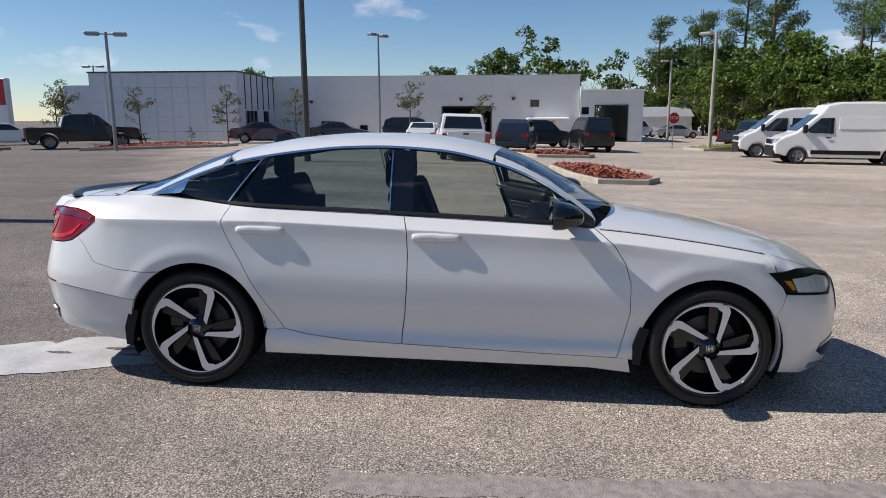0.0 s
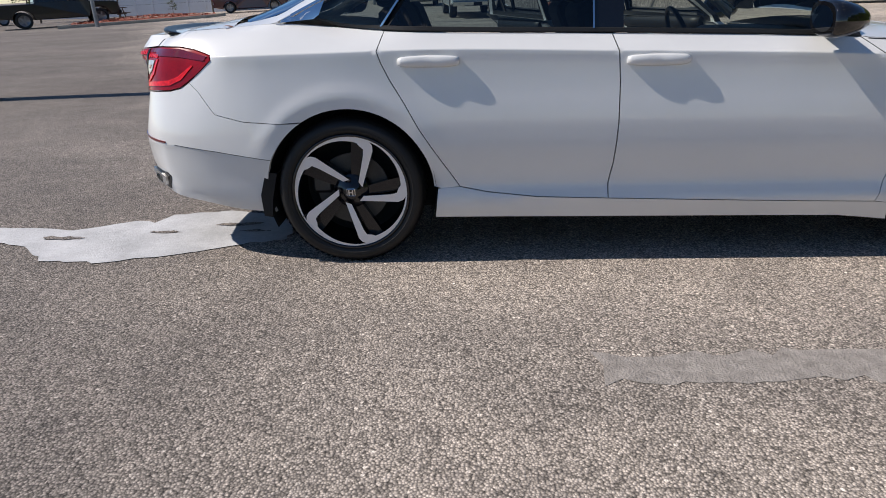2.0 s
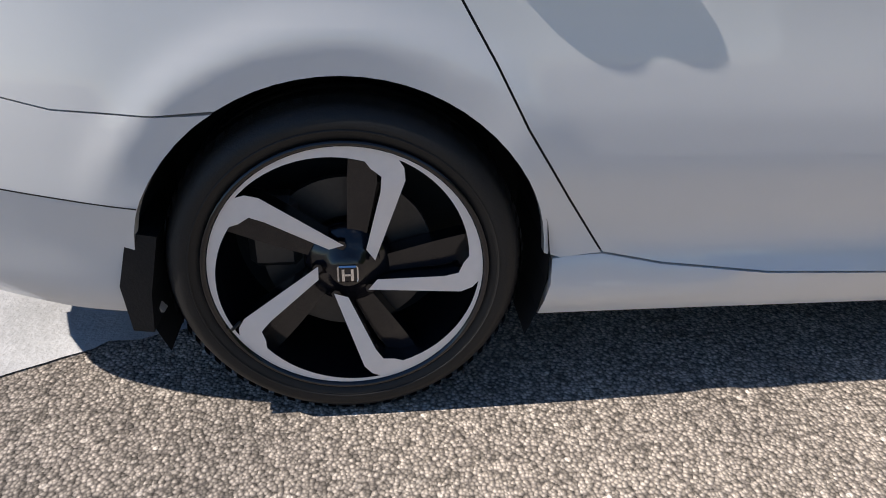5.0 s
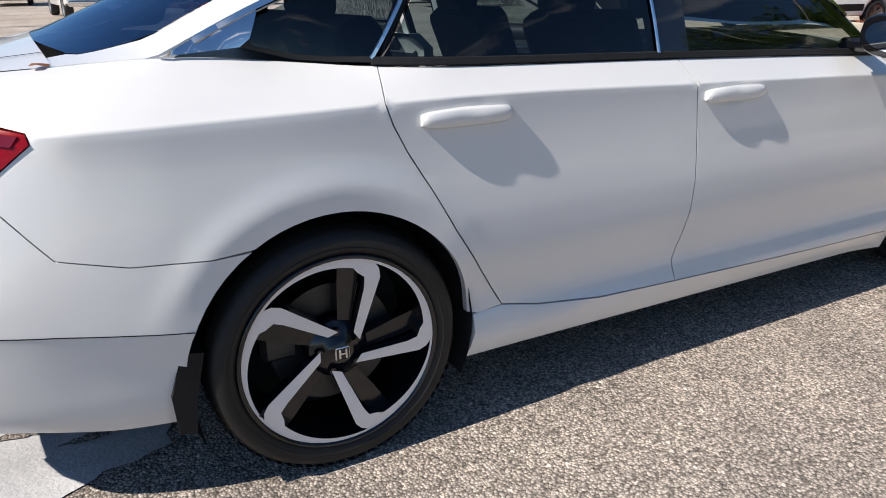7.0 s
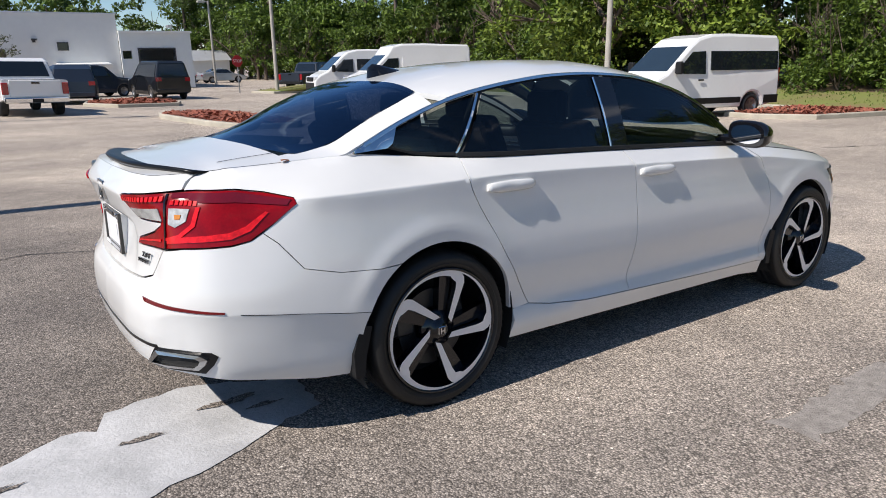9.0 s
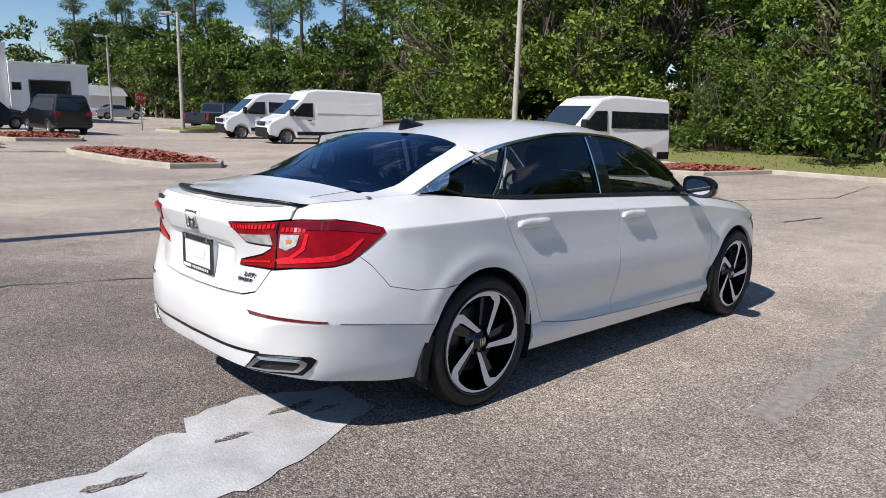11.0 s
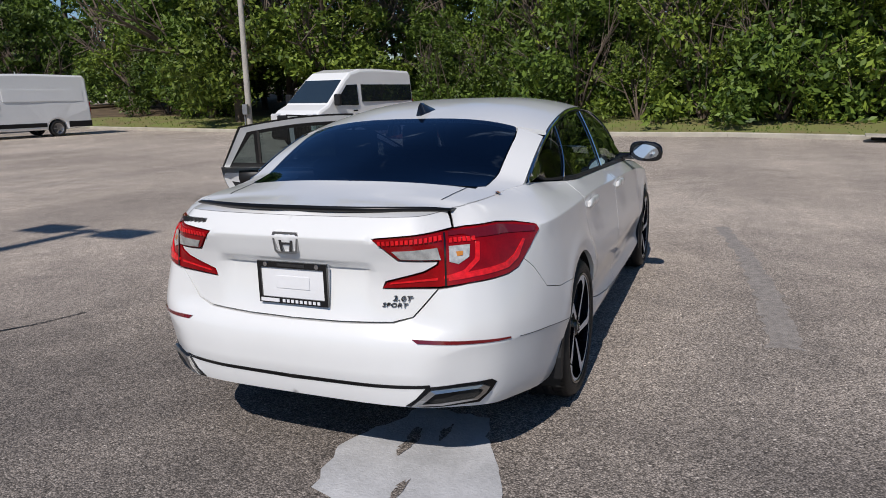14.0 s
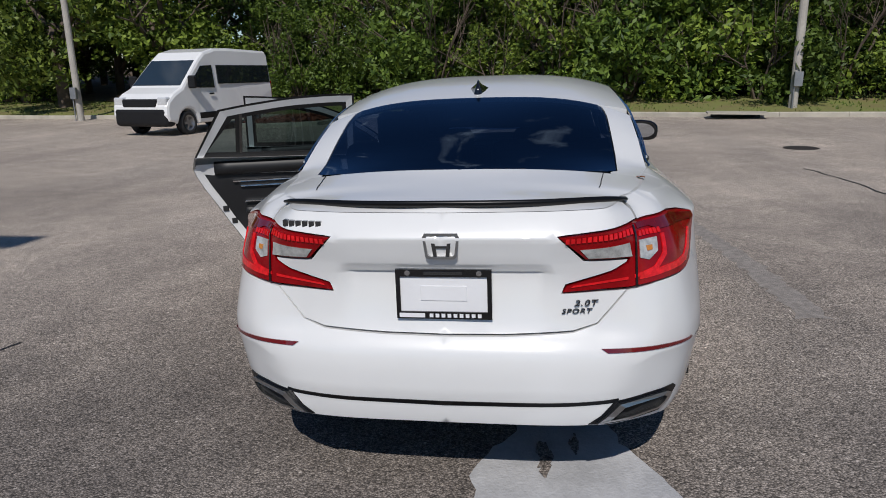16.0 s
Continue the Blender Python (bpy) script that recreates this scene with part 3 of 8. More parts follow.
door_open = (-1.9, 2.25, BASE, 2.5)
wall_with_openings("wall_main", BX1, BX2, BY1, BASE, 5.1, [door_open, (-5.4, -4.7, 2.45, 3.0), (5.65, 6.4, 2.5, 3.1), (-12.6, -11.4, 0.6, 1.35), (-9.2, -8.5, 0.2, 1.0)], M["wall_white"], "long white painted workshop wall with a garage opening")
bm = boxed(BX1, BX2 + 0.06, BY1 - 0.06, BY1 + 0.3, 5.1, 5.2)
tagged(link("parapet_cap", bm, M["wall_panel"]), "thin grey metal cap on the white wall", "wall cap", kind="structure")
tagged(link("roof_main", boxed(BX1, BX2, BY1 + 0.25, BY1 + 25, 4.9, 5.1), M["roof_grey"]), "flat grey roof behind the parapet", "roof", kind="structure")
tagged(link("wall_main_end", boxed(BX2 - 0.25, BX2, BY1 + 0.26, BY1 + 25, BASE, 4.9), M["wall_white"]), "white painted end wall", "wall", kind="structure")
tagged(link("workshop_floor", boxed(BX1 + 1, BX3 - 0.3, BY1 + 0.3, BY1 + 24, BASE - 0.1, -0.33), M["dark_inside"]), "concrete workshop floor with its shade painted dark", "floor", kind="structure")
tagged(link("workshop_back", boxed(BX1 + 1, BX3 - 0.3, BY1 + 24, BY1 + 24.2, BASE, 4.8), M["dark_inside"]), "workshop back wall with its shade painted dark", "wall", kind="structure")
for i, (a, b, c, d) in enumerate([(-5.4, -4.7, 2.45, 3.0), (5.65, 6.4, 2.5, 3.1), (-12.6, -11.4, 0.6, 1.35), (-9.2, -8.5, 0.2, 1.0)], 1):
    w = thing(f"window_{i}", pose(0, 0, 0), "small dark louvred vent window in a white wall", "window", "small wall windows", "structure")
    bm = bmesh.new()
    for s in ((a, a + 0.06, c, d), (b - 0.06, b, c, d), (a + 0.06, b - 0.06, c, c + 0.06), (a + 0.06, b - 0.06, d - 0.06, d)):
        box(bm, s[0], s[1], BY1 - 0.03, BY1 + 0.1, s[2], s[3])
    part("window_frame", bm, M["trim_dark"], w)
    part("pane", boxed(a + 0.06, b - 0.06, BY1 + 0.03, BY1 + 0.05, c + 0.06, d - 0.06), M["glass_far"], w)
# garage surround and awning
bm = bmesh.new()
for s in ((-2.0, -1.9, BASE, 2.6), (2.25, 2.35, BASE, 2.6), (-1.9, 2.25, 2.5, 2.6)):
    box(bm, s[0], s[1], BY1 - 0.04, BY1 + 0.2, s[2], s[3])
tagged(link("door_1", bm, M["trim_dark"]), "dark steel frame round an open garage doorway", "garage door", kind="structure")
aw = thing("awning", pose(7.2, BY1, 0), "white metal awning over a small lean-to", "awning", kind="structure")
bm = bmesh.new()
prism(bm, [(-1.9, 1.50), (1.9, 1.50), (1.75, 1.62), (-1.75, 1.62)], lambda u, v: Vector((u, -1.3, v - 0.1)), lambda u, v: Vector((u, -0.02, v)))
part("canopy", bm, M["awning"], aw)
part("lean_to", boxed(0.6, 1.9, -1.1, -0.02, BASE, 1.38), M["wall_white"], aw, "small white storage lean-to")
for x in (-1.8, 0.3):
    bm = bmesh.new()
    tube(bm, (x, -1.25, BASE), (x, -1.25, 1.42), 0.03)
    part("post", bm, M["pole_metal"], aw)
for x, z in ((-13.4, 3.0), (4.2, 3.2), (-0.3, 3.15)):
    wl_ = thing("wall_lamp", pose(x, BY1, z), "small dark lamp on a white wall", "wall lamp", "wall lamps")
    part("bracket", boxed(-0.1, 0.1, -0.12, 0, -0.12, 0.12), M["trim_dark"], wl_)
    part("shade", boxed(-0.18, 0.18, -0.42, -0.12, 0.02, 0.14, bevel=0.03), M["trim_dark"], wl_)

# grey panelled west wing: front, and the side that faces the recess
wing = thing("wing_wall", Matrix(), "pale grey wing of vertical wall panels with dark joints", "wall", kind="structure")
n_pan = 9
for i in range(n_pan):
    a = BX0 + (BX1 - BX0) * i / n_pan
    b = BX0 + (BX1 - BX0) * (i + 1) / n_pan
    for k in range(5):
        z0_, z1_ = BASE + (5.0 - BASE) * k / 5, BASE + (5.0 - BASE) * (k + 1) / 5
        part("wall_panel", boxed(a + 0.03, b - 0.03, BY0, BY0 + 0.2, z0_ + 0.006, z1_ - 0.006), M["wall_panel"], wing)
    part("joint_batten", boxed(b - 0.05, b + 0.05, BY0 - 0.05, BY0 - 0.002, BASE, 5.0), M["wall_panel"], wing)
for i in range(6):
    a = BY0 + 0.25 + (BY1 - BY0 - 0.25) * i / 6
    b = BY0 + 0.25 + (BY1 - BY0 - 0.25) * (i + 1) / 6
    z0_ = 2.2 if i in (1, 2, 4) else BASE
    part("wall_panel", boxed(BX1 - 0.2, BX1, a + 0.03, b - 0.03, z0_, 5.0), M["wall_panel"], wing)
    part("joint_batten", boxed(BX1 + 0.003, BX1 + 0.06, b - 0.06, b + 0.03, 2.3, 5.0), M["trim_dark"], wing)
tagged(link("wing_core", boxed(BX0 + 0.2, BX1 - 0.25, BY0 + 0.24, BY1 + 4, BASE, 4.95), M["dark_inside"]), "dark core behind the panel joints", "wall", kind="structure")
tagged(link("wing_cap", boxed(BX0 - 0.05, BX1 + 0.08, BY0 - 0.08, BY1 + 4, 5.0, 5.1), M["trim_dark"]), "dark metal roof edge on the grey wing", "wall cap", kind="structure")
for i, (a, b) in enumerate(((BY0 + 1.8, BY0 + 4.5), (BY0 + 6.2, BY0 + 7.6)), 5):
    w = thing(f"window_{i}", Matrix(), "dark entrance glazing with thin frames", "window", kind="structure")
    part("pane", boxed(BX1 - 0.15, BX1 - 0.12, a, b, BASE, 2.2), M["glass_far"], w)
    bm = bmesh.new()
    for f_ in (0, 0.33, 0.66, 1.0):
        y = a + (b - a) * f_
        box(bm, BX1 - 0.11, BX1 - 0.04, y - 0.04, y + 0.04, BASE, 2.2)
    part("window_frame", bm, M["trim_dark"], w)
    bm = boxed(BX1 - 0.115, BX1 - 0.045, a, b, 1.2, 1.28)
    part("transom", bm, M["trim_dark"], w)
tagged(link("wing_west", boxed(-31.5, BX0, BY0 + 2.0, BY1, BASE, 4.2), M["wall_panel"]), "lower pale grey end of the wing", "wall", kind="structure")
part_w = thing("window_7", Matrix(), "tall narrow dark window in the grey wing", "window", kind="structure")
part("pane", boxed(-29.6, -28.9, BY0 + 1.95, BY0 + 1.99, 0.2, 2.0), M["glass_far"], part_w)
part("window_frame", boxed(-29.68, -28.82, BY0 + 1.97, BY0 + 1.995, 0.1, 2.1), M["trim_dark"], part_w)

# annex with the second garage opening
wall_with_openings("wall_annex", BX2 + 0.02, BX3, BY1 - 0.3, BASE, 3.75, [(11.2, 13.85, BASE, 2.55), (10.0, 10.65, 1.85, 2.45)], M["wall_annex"], "white metal annex wall with an open garage bay")
tagged(link("annex_end", boxed(BX3 - 0.2, BX3, BY1 - 0.04, BY1 + 20, BASE, 3.75), M["wall_annex"]), "white metal annex end wall", "wall", kind="structure")
tagged(link("annex_roof", boxed(BX2 + 0.01, BX3 + 0.1, BY1 - 0.45, BY1 + 20, 3.76, 3.92), M["awning"]), "white metal roof edge of the annex", "roof", kind="structure")
w = thing("window_8", Matrix(), "small dark annex window", "window", "small wall windows", "structure")
part("pane", boxed(10.05, 10.6, BY1 - 0.2, BY1 - 0.18, 1.9, 2.4), M["glass_far"], w)
bm = bmesh.new()
for s in ((11.1, 11.2, BASE, 2.65), (13.85, 13.95, BASE, 2.65), (11.2, 13.85, 2.55, 2.65)):
    box(bm, s[0], s[1], BY1 - 0.34, BY1 - 0.1, s[2], s[3])
tagged(link("door_2", bm, M["trim_dark"]), "dark frame round an open annex garage bay", "garage door", kind="structure")
# far shed beyond the annex
shed = thing("far_shed", pose(24, 84, -0.5), "small far white shed with a grey roof", "shed")
part("wall", boxed(-3, 3, -2, 2, 0, 2.2), M["wall_annex"], shed)
bm = bmesh.new()
prism(bm, [(-2.4, 2.2), (2.4, 2.2), (0, 3.4)], lambda u, v: Vector((-3.2, u, v)), lambda u, v: Vector((3.2, u, v)))
part("roof", bm, M["roof_grey"], shed)


# ---------------------------------------------------------------- poles and signs
def light_pole(x, y, height, r, material, label, heads=1, yaw=0.0, base=0.0):
    z = lot_height(x, y)
    root = thing("street_lamp", pose(x, y, z, 0, 0, yaw), label, "street lamp", "parking lot lamps")
    if base:
        bm = bmesh.new()
        tube(bm, (0, 0, -0.05), (0, 0, base), 0.30, 0.28, 20)
        part("footing", bm, M["pole_concrete"], root, "round concrete footing")
    bm = bmesh.new()
    tube(bm, (0, 0, base), (0, 0, height), r, r * 0.7, 12)
    part("pole", bm, material, root)
    for s in ([1, -1] if heads > 1 else [1]):
        bm = bmesh.new()
        tube(bm, (0, 0, height - 0.12), (s * 0.45, 0, height - 0.08), 0.03, 0.03, 8)
        arm = part("arm", bm, material, root)
        bm = boxed(s * 0.35 - 0.05 if s > 0 else -1.0, 1.0 if s > 0 else -0.30, -0.20, 0.20, height - 0.18, height, bevel=0.05)
        head = part("lamp_head", bm, material, root)
        x0 = 0.42 if s > 0 else -0.92
        part("lens", boxed(x0, x0 + 0.5, -0.15, 0.15, height - 0.20, height - 0.183), M["lamp_clear"], head)
    return root


light_pole(-17.6, 30.7, 6.0, 0.10, M["pole_metal"], "tall grey metal lot lamp with twin flat heads", 2, 20)
light_pole(-5.7, 44.5, 7.4, 0.09, M["pole_metal"], "slim grey lot lamp near the workshop", 2, 60)
light_pole(-5.2, 22.0, 9.8, 0.13, M["pole_bronze"], "tall brown lot lamp among parked cars", 2, 0)
light_pole(15.8, 39.8, 7.2, 0.13, M["wood_pole"], "pale weathered lot lamp beside the vans", 1, 150)
light_pole(-34, 58, 6.5, 0.09, M["pole_metal"], "far grey lot lamp", 2, 0)
light_pole(19.5, 64, 7.5, 0.12, M["wood_pole"], "far wooden lamp post by the woods", 1, 180)
light_pole(14.4, 58, 5.0, 0.07, M["pole_metal"], "thin far metal post", 1, 90)
# the lamp whose shadow crosses the lot behind the car
root = thing("street_lamp", pose(-6.35, 5.62, lot_height(-6.35, 5.62), 0, 0, 0), "thick square concrete lot lamp pole with twin heads", "street lamp", "parking lot lamps")
bm = bmesh.new()
v = box(bm, -0.20, 0.20, -0.20, 0.20, -0.05, 9.6, bevel=0.02)
for q in bm.verts:
    k = 1 - 0.055 * q.co.z
    q.co.x *= max(k, 0.4)
    q.co.y *= max(k, 0.4)
part("pole", bm, M["pole_concrete"], root)
part("junction_box", boxed(0.185, 0.30, -0.09, 0.09, 1.05, 1.4, bevel=0.01), M["pole_metal"], root)
for s in (1, -1):
    part("lamp_head", boxed(-0.22, 0.22, min(s * 0.25, s * 0.95), max(s * 0.25, s * 0.95), 9.45, 9.65, bevel=0.05), M["pole_bronze"], root)
part("arm", boxed(-0.04, 0.04, -0.3, 0.3, 9.5, 9.56), M["pole_bronze"], root)


def utility_pole(x, y, d, height, lean, label):
    z = bank(x, y, d)
    root = thing("utility_pole", pose(x, y, z, 0, lean, 0), label, "utility pole", "wooden poles")
    bm = bmesh.new()
    tube(bm, (0, 0, -0.4), (0, 0, height), 0.135, 0.105, 14)
    part("pole", bm, M["wood_pole"], root)
    part("meter_box", boxed(-0.30, -0.15, -0.13, 0.13, 0.7, 1.15, bevel=0.015), M["pole_metal"], root)
    bm = bmesh.new()
    tube(bm, (-0.20, 0.08, -0.2), (-0.20, 0.08, 0.72), 0.025, 0.025, 8)
    part("conduit", bm, M["pole_metal"], root)


utility_pole(22.5, 18.3, 0.3, 9.5, 0.3, "pale wooden utility pole with a meter box on grass")
utility_pole(20.3, -7.95, 0.4, 9.5, 1.2, "leaning pale wooden utility pole before dark woods")

st = thing("stop_sign", pose(14.1, 42.0, lot_height(14.1, 42), 0, 0, 12), "red octagonal stop sign on a thin post", "stop sign")
bm = bmesh.new()
tube(bm, (0, 0, 0), (0, 0, 2.3), 0.035, 0.035, 8)
part("post", bm, M["pole_metal"], st)
bm = bmesh.new()
oct_ = [(0.38 * math.cos(radians(22.5 + 45 * i)), 2.0 + 0.38 * math.sin(radians(22.5 + 45 * i))) for i in range(8)]
prism(bm, oct_, lambda u, v: Vector((u, -0.06, v)), lambda u, v: Vector((u, -0.04, v)))
part("plate", bm, M["sign_red"], st)
fc = bpy.data.curves.new("stop_word", "FONT")
fc.body, fc.size, fc.align_x, fc.align_y, fc.extrude = "STOP", 0.27, "CENTER", "CENTER", 0.002
ft = new("word", fc)
ft.matrix_basis = pose(0, -0.066, 2.0, 90, 0, 0)
ft.parent = st
fc.materials.append(M["sign_white"])

pylon = thing("pylon_sign", pose(-35.2, 44.5, lot_height(-35, 44)), "tall white pylon sign with a red panel", "sign")
part("pylon", boxed(-2.5, 2.4, -0.3, 0.3, 0, 4.6, bevel=0.05), M["sign_white"], pylon)
part("panel", boxed(-2.4, 2.3, -0.36, -0.303, 2.7, 4.5), M["sign_red"], pylon)
bm = bmesh.new()
lathe(bm, [(0.55, -0.40), (0.75, -0.40), (0.75, -0.365), (0.55, -0.365)], 40, closed=True)
bmesh.ops.translate(bm, verts=bm.verts, vec=(1.2, 0, 3.55))
part("ring_emblem", bm, M["sign_white"], pylon)

pt = thing("picnic_table", pose(-20.6, 38.2, lot_height(-20, 38), 0, 0, 8), "dark wooden picnic table with attached benches", "picnic table")
for i in range(4):
    part("plank", boxed(-0.9, 0.9, -0.36 + 0.185 * i, -0.20 + 0.185 * i, 0.71, 0.75), M["table_wood"], pt)
for s in (-1, 1):
    part("bench", boxed(-0.9, 0.9, s * 0.7 - 0.12, s * 0.7 + 0.12, 0.41, 0.45), M["table_wood"], pt)
    for k in (-1, 1):
        bm = bmesh.new()
        tube(bm, (s * 0.65, k * 0.7, 0), (s * 0.65, k * 0.2, 0.71), 0.04, 0.04, 6)
        part("leg", bm, M["table_wood"], pt)
    bm = boxed(s * 0.65 - 0.03, s * 0.65 + 0.03, -0.75, 0.75, 0.35, 0.41)
    part("cross_beam", bm, M["table_wood"], pt)


# ---------------------------------------------------------------- other vehicles
def inside_poly(px, pz, poly):
    c = False
    for (ax, az), (bx, bz) in zip(poly, poly[1:] + poly[:1]):
        if (az > pz) != (bz > pz) and px < (bx - ax) * (pz - az) / (bz - az) + ax:
            c = not c
    return c


def plain_wheel(parent, x, y, r, width, rim_mat, side):
    """A far wheel: tyre, rim with spokes, hub."""
    e = new("wheel")
    e.matrix_basis = pose(x, y, r)
    e.parent = parent
    bm = bmesh.new()
    w = width / 2
    lathe(bm, [(r * 0.66, -w), (r * 0.92, -w), (r, -w * 0.7), (r, w * 0.7), (r * 0.92, w), (r * 0.66, w)], 28, closed=True)
    part("tyre", bm, M["rubber"], e, smooth=True)
    bm = bmesh.new()
    lathe(bm, [(r * 0.67, side * w * 0.96), (r * 0.60, side * w * 0.9), (r * 0.56, side * w * 0.5), (0.01, side * w * 0.4)], 28)
    rim = part("rim", bm, M["steel_rim"] if rim_mat is None else rim_mat, e, smooth=True)
    bm = bmesh.new()
    for k in range(5):
        a = k * 2 * math.pi / 5
        d = Vector((math.cos(a), 0, math.sin(a)))
        q = Vector((-math.sin(a), 0, math.cos(a))) * r * 0.09
        o = Vector((0, side * w * 0.8, 0))
        vs = [bm.verts.new(p) for p in (o - q, d * r * 0.6 + o - q, d * r * 0.6 + o + q, o + q)]
        bm.faces.new(vs)
    part("spoke_ring", bm, M["steel_rim"], e)
    return e


def side_body(outline, half, lean, z_lean, material, name, parent, label="", round_=0.07):
    """A vehicle body from its side outline: flat sides that lean in above z_lean, with rounded long edges."""
    from mathutils.geometry import delaunay_2d_cdt
    def w(z):
        return half - max(0.0, z - z_lean) * lean - max(0.0, 0.5 - z) * 0.08
    cx = sum(p[0] for p in outline) / len(outline)
    cz = sum(p[1] for p in outline) / len(outline)
    bm = bmesh.new()
    rings = []
    for inset, k in ((round_, 0.0), (round_ * 0.35, round_ * 0.6), (0.0, round_)):
        pass
    n = len(outline)
    def shrink(d):
        out = []
        for i in range(n):
            a, b, c = (Vector(outline[(i + s) % n]) for s in (-1, 0, 1))
            t1, t2 = (b - a).normalized(), (c - b).normalized()
            nn = Vector((-(t1 + t2).y, (t1 + t2).x))
            if nn.length < 1e-4:
                nn = Vector((-t1.y, t1.x))
            nn.normalize()
            out.append(b + nn * d)
        return out
    area = sum(outline[i][0] * outline[(i + 1) % n][1] - outline[(i + 1) % n][0] * outline[i][1] for i in range(n))
    sg = 1 if area > 0 else -1
    specs = [(-1, sg * round_, 0.0), (-1, sg * round_ * 0.3, round_ * 0.3), (-1, 0.0, round_), (1, 0.0, round_), (1, sg * round_ * 0.3, round_ * 0.3), (1, sg * round_, 0.0)]
    for s, d, dy in specs:
        rings.append([bm.verts.new((p.x, s * (w(p.y) - dy), p.y)) for p in shrink(d)])
    for A, B in zip(rings, rings[1:]):
        for i in range(n):
            j = (i + 1) % n
            bm.faces.new((A[i], A[j], B[j], B[i]))
    for ring in (rings[0], rings[-1]):
        flat = [Vector((v.co.x, v.co.z)) for v in ring]
        _, _, f, *_ = delaunay_2d_cdt(flat, [], [list(range(n))], 1, 1e-6)
        for face in f:
            try:
                bm.faces.new([ring[i] for i in face])
            except (ValueError, IndexError):
                pass
    bmesh.ops.recalc_face_normals(bm, faces=bm.faces)
    ob = part(name, bm, material, parent, label)
    return w


def arch(cx, r, n=9, z0=0.30):
    """Points of a wheel arch from its front to its rear edge, for an outline that runs forward to back along the sill."""
    a0 = math.asin(max(-1, min(1, (z0 - r * 0.82) / r)))
    return [(cx + r * math.cos(a), r * 0.82 + r * math.sin(a)) for a in [a0 + (math.pi - 2 * a0) * i / n for i in range(n + 1)]]


def side_window(parent, poly, w, material, name="side_window", label=""):
    for s in (-1, 1):
        bm = bmesh.new()
        prism(bm, poly if s < 0 else poly[::-1], lambda u, v: Vector((u, s * (w(v) + 0.008), v)), lambda u, v: Vector((u, s * (w(v) - 0.03), v)))
        bmesh.ops.recalc_face_normals(bm, faces=bm.faces)
        part(name, bm, material, parent, label)


def cross_panel(parent, p0, p1, half0, half1, material, name, label="", off=0.01):
    """A panel across the body between two points of its side outline."""
    a, b = Vector((p0[0], 0, p0[1])), Vector((p1[0], 0, p1[1]))
    nrm = Vector((b.z - a.z, 0, -(b.x - a.x))).normalized()
    bm = bmesh.new()
    o = nrm * off
    vs = [a + o + Vector((0, -half0, 0)), a + o + Vector((0, half0, 0)), b + o + Vector((0, half1, 0)), b + o + Vector((0, -half1, 0))]
    f = [bm.verts.new(v) for v in vs]
    k = [bm.verts.new(v - nrm * 0.03) for v in vs]
    bm.faces.new(f)
    bm.faces.new(k[::-1])
    for i in range(4):
        j = (i + 1) % 4
        bm.faces.new((f[j], f[i], k[i], k[j]))
    bmesh.ops.recalc_face_normals(bm, faces=bm.faces)
    return part(name, bm, material, parent, label)


